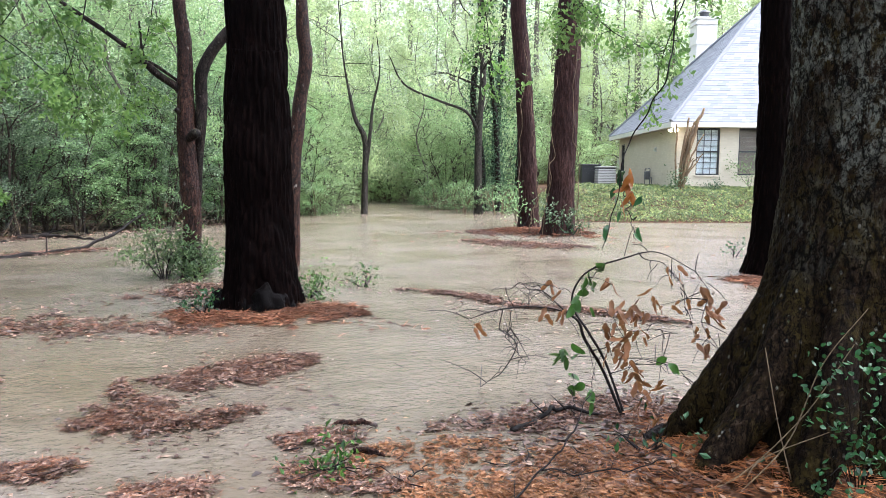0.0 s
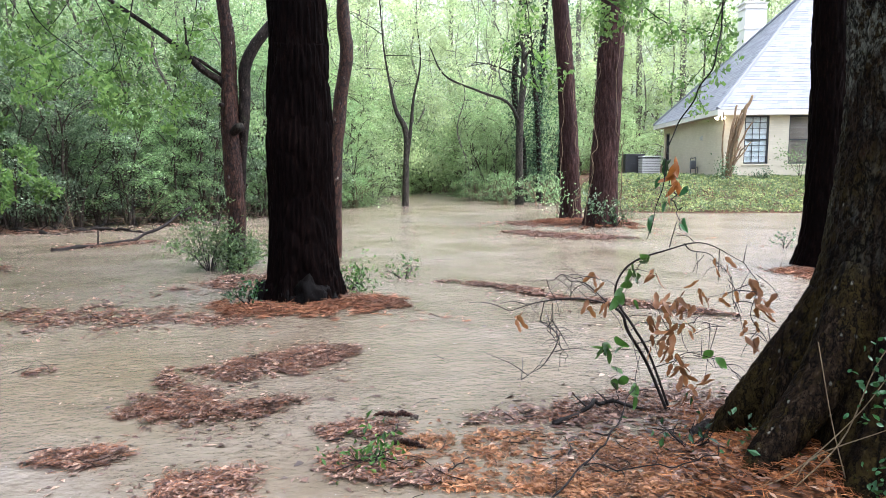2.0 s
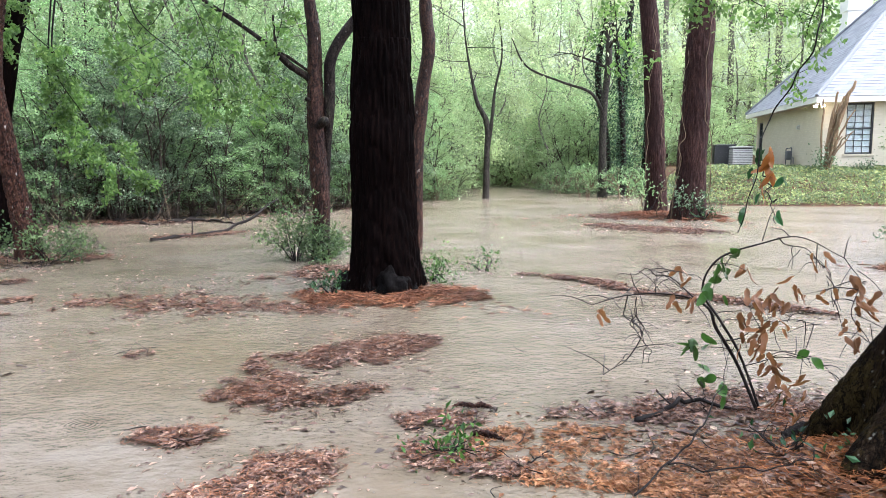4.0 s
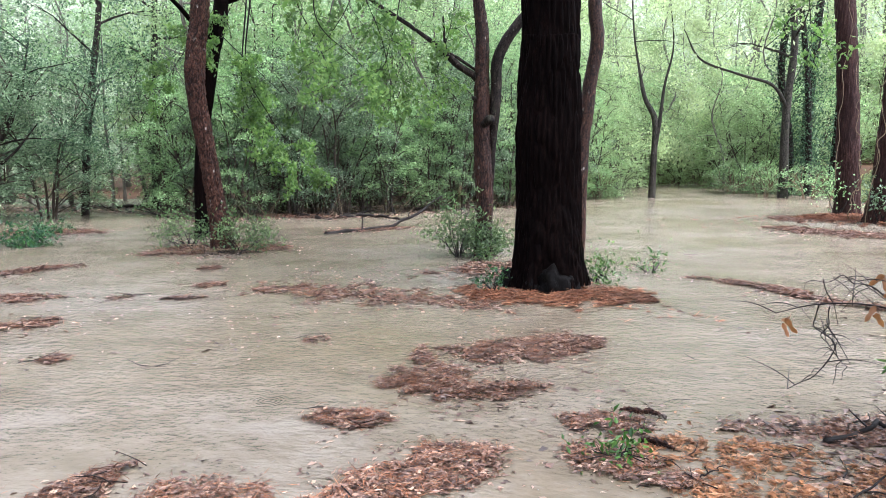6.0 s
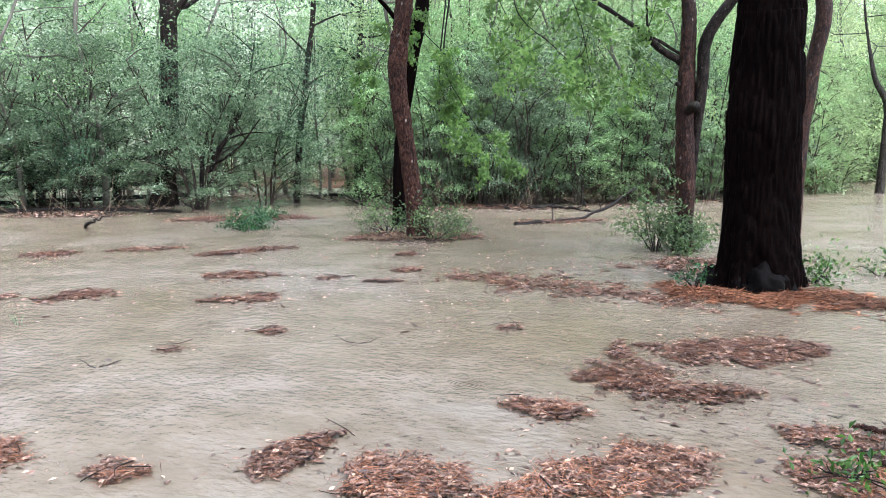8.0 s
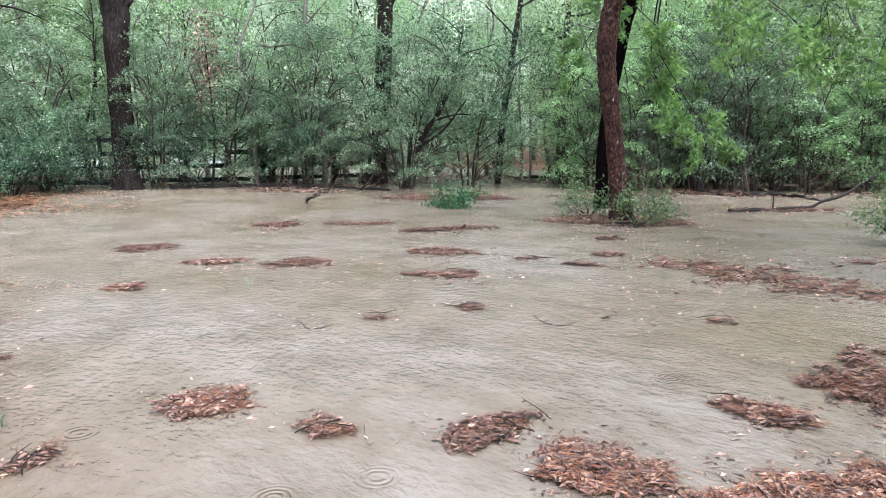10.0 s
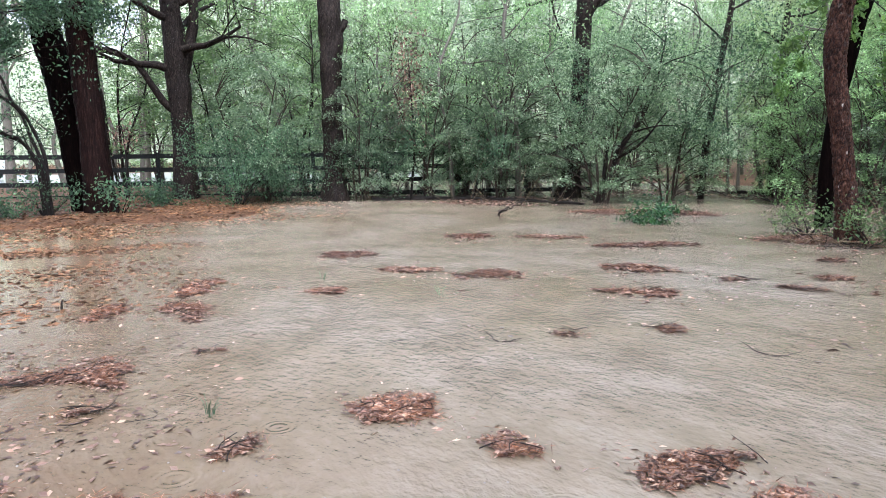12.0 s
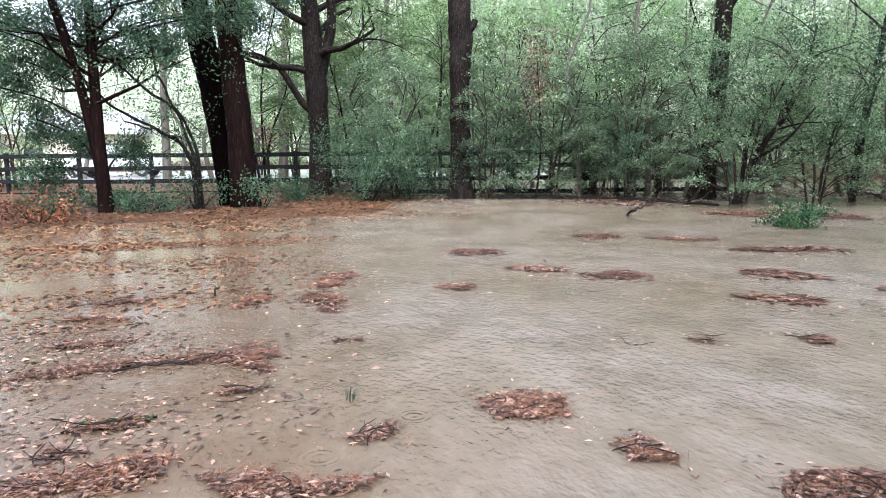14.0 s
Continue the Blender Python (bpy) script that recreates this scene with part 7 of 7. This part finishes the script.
# ---------------- fallen logs and sticks in the water ----------------
for label, ctrl in (
        ("long fallen branch lying half sunk in the flood", [(-7.74, 11.63, 0.0, 0.05), (-7.42, 12.12, 0.01, 0.041), (-7.0, 13.0, 0.05, 0.033), (-6.6, 13.9, 0.3, 0.024), (-6.3, 14.6, 0.62, 0.015)]),
        ("dark log floating at the wood edge", [(-11.61, 16.14, 0.0, 0.06), (-10.4, 15.46, 0.02, 0.05), (-9.32, 14.85, 0.0, 0.04)]),
        ("dark log floating at the wood edge", [(-9.46, 15.58, 0.0, 0.05), (-8.62, 15.88, 0.03, 0.04), (-7.39, 15.16, 0.0, 0.03)]),
        ("dark log floating at the wood edge", [(-18.46, 16.97, 0.0, 0.07), (-17.57, 18.25, 0.02, 0.06), (-15.77, 18.46, 0.0, 0.05)]),
        ("wet black stick lying in the leaf litter", [(-0.28, 2.98, 0.01, 0.016), (-0.05, 3.19, 0.03, 0.013), (0.09, 3.25, 0.04, 0.011), (0.27, 3.17, 0.03, 0.008)]),
        ("bent twig breaking the water surface", [(-4.7, 3.06, 0.035, 0.004), (-4.55, 3.04, 0.004, 0.006), (-4.42, 3.09, 0.006, 0.006), (-4.37, 3.24, 0.04, 0.003)]),
        ("short bark chunk stranded on a leaf drift", [(-1.30, 3.12, 0.015, 0.007), (-1.24, 3.13, 0.022, 0.014), (-1.17, 3.11, 0.024, 0.011), (-1.12, 3.12, 0.026, 0.013), (-1.04, 3.08, 0.016, 0.006)]),
        ("rotten red wood chunk on a leaf drift", [(-1.16, 2.71, 0.015, 0.007), (-1.10, 2.70, 0.024, 0.014), (-1.05, 2.67, 0.026, 0.012), (-0.99, 2.64, 0.015, 0.007)]),
        ("thin stick lying along a line of leaves", [(-5.85, -1.69, 0.01, 0.008), (-5.9, -1.44, 0.015, 0.007), (-5.92, -1.2, 0.015, 0.005), (-6.03, -1.07, 0.04, 0.004)]),
        ("bent twig breaking the water surface", [(-5.67, 1.62, 0.05, 0.006), (-5.54, 1.66, 0.0, 0.008), (-5.5, 1.82, 0.02, 0.004)]),
        ("grey root stub lying at the foot of the oak", [(0.42, 2.78, 0.03, 0.022), (0.53, 2.85, 0.055, 0.028), (0.62, 2.83, 0.05, 0.024), (0.72, 2.80, 0.06, 0.028)]),
        ("thin black stick half under water", [(-0.96, 2.23, 0.0, 0.007), (-0.88, 2.35, 0.02, 0.005), (-0.77, 2.44, 0.05, 0.003)]),
        ("long dark log lying at the far shore", [(-21.64, 6.18, 0.0, 0.09), (-21.0, 8.0, 0.02, 0.08), (-18.62, 9.82, 0.02, 0.07), (-16.66, 10.32, 0.0, 0.06)]),
        ("crooked branch end rising from the water", [(-15.0, 6.9, -0.03, 0.03), (-14.7, 6.8, 0.12, 0.025), (-14.4, 6.9, 0.22, 0.015), (-14.2, 7.1, 0.35, 0.008)])):
    if label.startswith("bent twig"):
        ctrl = [(x, y, z, r * 0.5) for x, y, z, r in ctrl]
    c = np.array(ctrl)
    o = thing("fallen_log" if c[:, 3].max() > 0.035 else "stick", label, "stick", "sticks in the flood")
    g = Geo()
    if "chunk" in label or "stub" in label:
        tube(g, ctrl, 40, 60, (60, 25), 0.010, wob=0.5, seed=float(c[0][0]))
    else:
        tube(g, kinked(ctrl, min(0.02, c[:, 3].max() * 0.9)), 9, 36, wob=0.45, seed=float(c[0][0]))
    g.ob("stem", M_redbark if "chunk" in label else M_twig, o, smooth=True)
    p = spline(ctrl, 10)
    for k in (() if "chunk" in label or "stub" in label else (3, 6)):
        a = rng_l.normal(0, 1, 3)
        a[2] = abs(a[2]) + 0.4
        a /= np.linalg.norm(a)
        l = p[k][3] * rng_l.uniform(5, 12)
        b = p[k][:3]
        g = Geo()
        tube(g, [(*b, p[k][3] * 0.5), (*(b + a * l * 0.5), p[k][3] * 0.35), (*(b + a * l), p[k][3] * 0.15)], 5, 6)
        g.ob("side_twig", M_twig, o)

# ---------------- small plants ----------------
low_shrub(-4.15, 9.15, 0.36, 0.8, M_shadeleaf, "small leafy shrub at the foot of the forked tree", 900, 0.06, "small_shrub", "small shrubs", 0.0)
low_shrub(-3.75, 9.25, 0.35, 0.5, M_shadeleaf, "ivy clump round the forked tree's foot", 1500, 0.065, "small_shrub", "small shrubs", 0.0)
low_shrub(-1.95, 7.5, 0.35, 0.3, M_green, "small bright plant beside the black pine", 280, 0.055, "small_plant", "small plants", 0.03, 4)
low_shrub(-1.35, 8.4, 0.3, 0.3, M_green, "small bright plant standing in the flood", 120, 0.055, "small_plant", "small plants", 0.0, 3)
low_shrub(-2.92, 6.5, 0.2, 0.2, M_ivy, "small dark plant among pine needles", 130, 0.055, "small_plant", "small plants", 0.03, 3)
low_shrub(-11.8, 8.3, 0.8, 0.3, M_ivy, "low leafy sprawl on a flooded mound", 700, 0.08, "low_plant", "small plants", 0.03)
low_shrub(-13.1, 9.9, 0.8, 0.35, M_ivy, "low leafy sprawl on a flooded mound", 350, 0.08, "low_plant", "small plants", 0.03)
low_shrub(-7.7, 8.75, 0.6, 0.6, M_shadeleaf, "leafy brush round the reddish tree's foot", 800, 0.065, "small_shrub", "small shrubs", 0.02)
low_shrub(-9.0, 9.1, 0.5, 0.65, M_shadeleaf, "leafy brush round the reddish tree's foot", 600, 0.065, "small_shrub", "small shrubs", 0.02)
low_shrub(-1.26, 2.48, 0.13, 0.10, M_green, "small round-leaved plant on a leaf drift", 150, 0.042, "small_plant", "small plants", 0.03, 4)
low_shrub(0.35, 2.62, 0.2, 0.15, M_ivy, "low ivy sprig among the oak's leaves", 40, 0.05, "small_plant", "small plants", 0.04, 4)
low_shrub(0.6, 2.3, 0.2, 0.12, M_ivy, "low ivy sprig among the oak's leaves", 40, 0.045, "small_plant", "small plants", 0.06, 4)
low_shrub(5.4, 11.9, 0.25, 0.35, M_ivy, "small plant standing in the flood", 60, 0.06, "small_plant", "small plants", 0.0, 3)
low_shrub(3.05, 16.7, 0.35, 0.9, M_dark, "ivy clump at the pine's foot", 300, 0.08, "small_shrub", "small shrubs", 0.05)
low_shrub(3.55, 16.72, 0.3, 0.5, M_ivy, "ivy clump at the pine's foot", 220, 0.07, "small_shrub", "small shrubs", 0.05)
low_shrub(2.7, 19.2, 0.4, 1.2, M_mid, "ivy clump at the pine's foot", 300, 0.08, "small_shrub", "small shrubs", 0.05)
low_shrub(-19.4, -0.75, 0.7, 0.9, M_near, "evergreen bush at the leaning pines' foot", 600, 0.08, "small_shrub", "small shrubs")
low_shrub(-19.7, -2.3, 0.8, 0.9, M_near, "evergreen bush at the leaning pines' foot", 700, 0.08, "small_shrub", "small shrubs")
low_shrub(-22.0, 2.4, 1.0, 1.3, M_near, "leafy bush beside the board fence", 800, 0.08, "small_shrub", "small shrubs")
low_shrub(-22.6, 3.9, 0.9, 1.0, M_near, "leafy bush beside the board fence", 600, 0.08, "small_shrub", "small shrubs")
low_shrub(-21.9, 2.3, 1.0, 2.3, M_near, "tall dark evergreen bush beside the board fence", 5200, 0.07, "evergreen_bush", "dark bushes by the fence", stems=14)
low_shrub(-22.2, 3.6, 0.9, 1.9, M_near, "tall dark evergreen bush beside the board fence", 3600, 0.07, "evergreen_bush", "dark bushes by the fence", stems=12)
low_shrub(-21.6, 6.8, 0.9, 2.6, M_near, "tall dark evergreen bush beside the board fence", 4600, 0.07, "evergreen_bush", "dark bushes by the fence", stems=12)
low_shrub(-20.6, 9.4, 1.0, 2.6, M_near, "tall dark evergreen bush at the flooded wood edge", 5200, 0.07, "evergreen_bush", "dark bushes by the fence", stems=14)

# dry brush at the foot of the reddish tree
brush = thing("dry_brush", "tangle of dry tan stems round the reddish tree", "brush", at=(-8.2, 8.8, 0))
for k in range(70):
    a = rng_l.uniform(0, 6.28)
    l = rng_l.uniform(0.25, 0.7)
    r0 = rng_l.uniform(0.15, 0.7)
    b = np.array((r0 * math.cos(a), r0 * math.sin(a), -0.02))
    e = a + rng_l.normal(0, 0.9)
    d = np.array((math.cos(e), math.sin(e), rng_l.uniform(0.15, 0.8)))
    q = np.array((-d[1], d[0], 0)) * rng_l.uniform(-0.15, 0.15)
    g = Geo()
    tube(g, kinked([(*b, 0.007), (*(b + d * l * 0.45 + q), 0.006), (*(b + d * l * 0.75 - q + (0, 0, -0.06)), 0.005), (*(b + d * l * (1, 1, 0.4)), 0.003)], 0.02), 4, 12, cap=False)
    g.ob("dry_stem", M_drybrush if k % 3 else M_twig, brush)

# arching bare stems before the fence
arch = thing("arching_shrub", "arching dark shrub with bare stems before the fence", "shrub")
aw, atips = Geo(), []
for ctrl in ([(-19.6, -2.2, -0.1, 0.08), (-19.526, -2.302, 1.239, 0.07), (-19.466, -2.686, 2.383, 0.06), (-19.201, -3.364, 3.008, 0.05), (-19.049, -4.138, 3.606, 0.04), (-18.816, -5.087, 4.032, 0.03)],
             [(-19.6, -2.15, -0.1, 0.08), (-19.531, -2.237, 1.238, 0.07), (-19.489, -2.454, 1.984, 0.06), (-19.264, -2.886, 2.892, 0.05), (-19.217, -3.083, 3.656, 0.04), (-19.191, -3.096, 4.413, 0.03)],
             [(-19.6, -2.25, -0.1, 0.08), (-19.521, -2.363, 1.307, 0.07), (-19.395, -3.08, 1.98, 0.0567), (-19.05, -3.976, 2.477, 0.0433), (-18.809, -4.904, 3.433, 0.03)],
             [(-19.6, -2.3, -0.1, 0.08), (-19.515, -2.428, 1.308, 0.06), (-19.375, -2.833, 1.847, 0.05), (-18.989, -3.746, 2.156, 0.03)]):
    g = Geo()
    tube(g, kinked([(x, y, z, r * 0.6) for x, y, z, r in ctrl], 0.03), 8, 40, wob=0.25)
    g.ob("stem", M_twig, arch, smooth=True)
    p = spline(ctrl, 14)
    for k in range(4, 14):
        grow(rng_l, aw, atips, p[k][:3], rng_l.normal(0, 1, 3) + (0, 0, 0.5), 1.0, 0.010, 1, 0.0, 4, kids=3)
tagged(aw.ob("branchwork", M_twig, arch), kind="stuff")
g = Geo()
leaf_cloud(g, np.repeat(np.array(atips), 3, axis=0), 0.075, rng_l, spread=0.1)
g.ob("foliage", M_near, arch)

# vines hanging on the pines by the drive
for (x, y, zt, dx) in ((2.75, 19.3, 5.5, -0.25), (3.05, 19.35, 4.2, 0.1), (3.05, 16.75, 4.0, -0.3), (3.6, 16.8, 4.8, 0.05), (2.9, 17.0, 2.2, -0.5)):
    o = thing("climbing_vine", "bare tan vine hanging on a pine trunk", "vine", "vines on the pines")
    g = Geo()
    tube(g, kinked([(x + dx, y - 0.12, -0.1, 0.012), (x + dx * 0.6, y - 0.1, zt * 0.3, 0.010), (x + 0.12 * math.sin(zt), y - 0.08, zt * 0.65, 0.008), (x, y, zt, 0.005)], 0.05, 16), 5, 60, wob=0.4)
    g.ob("stem", M_drybrush, o, smooth=True)

# brush along the fence and the tall evergreens before it
for i, (x, y, r, h, mat, lab) in enumerate([
        (-18.9, -3.4, 0.9, 0.6, M_near, "dark evergreen bush before the fence"), (-18.9, -5.4, 1.0, 0.55, M_near, "dark evergreen bush before the fence"),
        (-20.8, -4.6, 0.9, 0.6, M_near, "leafy bush before the fence"), (-17.2, -7.4, 1.0, 0.8, M_near, "dark evergreen bush before the fence"),
        (-21.8, 0.3, 0.6, 0.6, M_near, "leafy bush before the fence")]):
    low_shrub(x, y, r, h, mat, lab, 1100, 0.085, "small_shrub", "bushes by the fence", stems=9)
low_shrub(-17.2, -5.2, 1.1, 0.7, M_needle, "low tangle of rust-brown dead brush", 700, 0.09, "dead_brush", "bushes by the fence", stems=12)
low_shrub(-17.6, -6.9, 1.1, 0.8, M_needle, "low tangle of rust-brown dead brush", 700, 0.09, "dead_brush", "bushes by the fence", stems=12)


def creeper(x, y, z, sx, sz, n, label):
    t = thing("dead_creeper", label, "vine", "dead creepers", (x, y, 0))
    g = Geo()
    tube(g, [(0, 0, -0.1, 0.04), (0.1, 0.1, z * 0.5, 0.035), (0, 0, z + sz, 0.015)], 6, 20, wob=0.4)
    g.ob("stem", M_twig, t, smooth=True)
    g = Geo()
    c = rng_l.normal(0, 1, (n, 3)) * (sx, sx, sz) + (0, 0, z)
    leaf_cloud(g, c[c[:, 2] > 0.1], 0.11, rng_l, droop=1.0)
    g.ob("foliage", M_litter, t)


creeper(-21.3, 7.3, 3.4, 0.28, 0.75, 900, "hanging mass of withered red-brown creeper leaves")
creeper(-21.6, 9.6, 1.4, 0.4, 0.35, 320, "withered orange-brown creeper among the shrubs")
creeper(-24.6, -0.6, 2.0, 0.35, 0.3, 200, "withered orange-brown creeper among the shrubs")

# loose twigs lying about on the litter
for k in range(34):
    x, y = ((rng_l.uniform(-1.6, 1.0), rng_l.uniform(2.0, 3.4)) if k < 18 else (rng_l.uniform(-6, -0.5), rng_l.uniform(2.5, 7.5)) if k < 28 else (rng_l.uniform(-7, -4.2), rng_l.uniform(-2.2, 1.5)))
    a, l, r = rng_l.uniform(0, 6.28), rng_l.uniform(0.08, 0.26), rng_l.uniform(0.0015, 0.004)
    o = thing("twig", "thin dark twig lying on wet leaves", "stick", "loose twigs", (x, y, max(0.0, ground_z(x, y)) + 0.015))
    g = Geo()
    d = np.array((math.cos(a), math.sin(a), rng_l.uniform(0.0, 0.35)))
    q = np.array((-d[1], d[0], 0)) * rng_l.uniform(-0.1, 0.1)
    tube(g, [(*(-d * l * 0.3 * (1, 1, 0)), r), (*(d * l * 0.3 + q), r * 0.8), (*(d * l * 0.7), r * 0.5)], 5, 10, wob=0.4)
    g.ob("stem", M_twig, o)

# bubbles and drop splashes raised by the rain
def foam_mat():
    m, t, b, o = mat_new("rain_bubbles")
    g_ = t.nodes.new("ShaderNodeNewGeometry")
    t.links.new(ramp(t, g_.outputs["Random Per Island"], [(0.0, (0.09, 0.078, 0.065)), (1.0, (0.18, 0.16, 0.14))]), b.inputs["Base Color"])
    b.inputs["Roughness"].default_value = 0.15
    return m


g = Geo()
ring = [(math.cos(2 * math.pi * k / 8), math.sin(2 * math.pi * k / 8)) for k in range(8)]
for k in range(600):
    d = 2.2 + 17 * rng_l.random() ** 1.5
    x, y = bearing(rng_l.uniform(-34, 108), d)
    if ground_z(x, y) > -0.02:
        continue
    r = rng_l.uniform(0.002, 0.006) * (1 + d * 0.06)
    v = [(x + r * cx, y + r * cy, 0.001) for cx, cy in ring] + [(x + r * 0.6 * cx, y + r * 0.6 * cy, 0.001 + r * 0.55) for cx, cy in ring] + [(x, y, 0.001 + r * 0.75)]
    g.add(v, [(i, (i + 1) % 8, 8 + (i + 1) % 8, 8 + i) for i in range(8)] + [(8 + i, 8 + (i + 1) % 8, 16) for i in range(8)])
tagged(g.ob("rain_bubbles", foam_mat(), smooth=True), "pale bubbles and drops raised by rain on the flood", "bubbles", kind="stuff")

post_ = thing("marker_post", "pale weathered post standing in the wood edge", "post", at=(-11.27, 18.7, 0))
g = Geo()
tube(g, [(0, 0, -0.3, 0.085), (0.01, 0, 0.8, 0.082), (0, 0.01, 1.72, 0.08)], 14, 20, wob=0.08)
g.ob("shaft", paint_mat("pale_post", (0.22, 0.25, 0.23), 0.2, 0.6), post_, smooth=True)
g = Geo()
tube(g, [(0, 0.01, 1.70, 0.10), (0, 0.01, 1.76, 0.09), (0, 0.01, 1.79, 0.03)], 14, 8)
g.ob("cap", M_acgrey, post_, smooth=True)


def grass_tuft(x, y, h, n):
    t = thing("grass_tuft", "small tuft of grass blades standing in the flood", "grass", "grass tufts", (x, y, 0))
    for k in range(n):
        a = rng_l.uniform(0, 6.28)
        l = h * rng_l.uniform(0.5, 1.0)
        g = Geo()
        bx, by = 0.02 * math.cos(a), 0.02 * math.sin(a)
        tube(g, [(bx, by, -0.05, 0.0022), (bx * 1.6, by * 1.6, l * 0.6, 0.0018), (bx * 3.2, by * 3.2, l, 0.0006)], 4, 6, cap=False)
        g.ob("blade", M_near, t)


grass_tuft(-4.95, -0.35, 0.10, 9)
grass_tuft(-7.3, 2.0, 0.10, 6)
grass_tuft(-8.6, 1.2, 0.12, 6)
stub = thing("upright_stick", "short upright stick standing in the shallows", "stick", at=(-8.2, -1.23, 0))
g = Geo()
tube(g, [(0, 0, -0.15, 0.010), (0.005, 0, 0.04, 0.009), (0.0, 0.01, 0.09, 0.007)], 7, 10, wob=0.3)
g.ob("stem", M_twig, stub)

# ---------------- the wood's flooded foot: litter, sticks and dry stems ----------------
rng_f = np.random.default_rng(23)
pts = []
while len(pts) < 11000:
    az = rng_f.uniform(9, 92)
    d = edge_at(az) + rng_f.uniform(-1.6, 3.0)
    x, y = bearing(az, d)
    if noise.noise(Vector((x * 0.55, y * 0.55, 3.0))) + 0.16 * (d - edge_at(az)) > rng_f.uniform(-0.15, 0.25):
        pts.append((x, y, max(0.0, ground_z(x, y)) + rng_f.uniform(0.002, 0.03)))
g = Geo()
leaf_cloud(g, np.array(pts), 0.10, rng_f, width=0.5, jitter=0.5, fold=0.15, flat=0.9)
tagged(g.ob("shore_litter", M_litter), "sodden brown leaves banked along the wood's flooded foot", "leaf litter", kind="stuff")
for k in range(30):
    az = 10 + k * 2.6 + rng_f.uniform(-1, 1)
    d = edge_at(az) + rng_f.uniform(-2.2, 0.4)
    x, y = bearing(az, d)
    a, l, r = rng_f.uniform(0, 6.28), rng_f.uniform(0.6, 2.0), rng_f.uniform(0.010, 0.028)
    o = thing("stick", "dark wet stick lying at the flooded wood edge", "stick", "sticks at the wood edge", (x, y, max(0.0, ground_z(x, y)) + r * 0.5))
    u = np.array((math.cos(a), math.sin(a), rng_f.uniform(0.0, 0.28)))
    q = np.array((-u[1], u[0], 0)) * l * rng_f.uniform(-0.12, 0.12)
    g = Geo()
    tube(g, [(*(-u * l * 0.5 * (1, 1, 0)), r), (*(q * 0.6), r * 0.9), (*(u * l * 0.3 + q), r * 0.7), (*(u * l * 0.55), r * 0.35)], 6, 16, wob=0.45, seed=float(k))
    g.ob("stem", M_twig, o, smooth=True)
    for j in range(2):
        b = u * l * rng_f.uniform(0.0, 0.3) + q * 0.7
        e = u + rng_f.normal(0, 0.6, 3)
        e[2] = abs(e[2])
        g = Geo()
        tube(g, [(*b, r * 0.5), (*(b + e * l * 0.12), r * 0.35), (*(b + e * l * 0.25), r * 0.12)], 5, 6)
        g.ob("side_twig", M_twig, o)
for k in range(16):
    az = 10 + k * 4.6 + rng_f.uniform(-1.5, 1.5)
    x, y = bearing(az, edge_at(az) + rng_f.uniform(-0.8, 0.4))
    o = thing("bare_brush", "clump of bare tan stems at the flooded wood edge", "brush", "bare brush at the wood edge", (x, y, ground_z(x, y)))
    for j in range(11):
        a = rng_f.uniform(0, 6.28)
        l = rng_f.uniform(0.7, 1.7)
        u = np.array((math.cos(a) * 0.7, math.sin(a) * 0.7, rng_f.uniform(0.5, 1.1)))
        b = np.array((0.3 * math.cos(a * 3), 0.3 * math.sin(a * 3), -0.1))
        g = Geo()
        tube(g, kinked([(*b, 0.009), (*(b + u * l * 0.4), 0.007), (*(b + u * l * 0.8 + (0, 0, -0.08)), 0.005), (*(b + u * l * (1.1, 1.1, 0.85)), 0.002)], 0.012, 9), 4, 12, cap=False)
        g.ob("dry_stem", M_drybrush if j % 3 else M_twig, o)

# bark strip with green sprigs in the near shallows
strip = thing("bark_strip", "wet bark strip with tiny green sprigs in the shallows", "bark")
g = Geo()
tube(g, [(-4.87, -1.74, 0.004, 0.008), (-4.92, -1.60, 0.01, 0.014), (-4.95, -1.46, 0.012, 0.012), (-4.97, -1.32, 0.006, 0.006)], 8, 24, wob=0.6)
g.ob("stem", M_grey, strip, smooth=True)
for y in (-1.66, -1.55, -1.50, -1.38, -1.34):
    for k in range(5):
        one_leaf("sprig_leaf", (-4.93 + rng_f.normal(0, 0.012), y + rng_f.normal(0, 0.012), 0.025), rng_f.uniform(0.014, 0.024), M_green, strip, 0.6, 0.2)
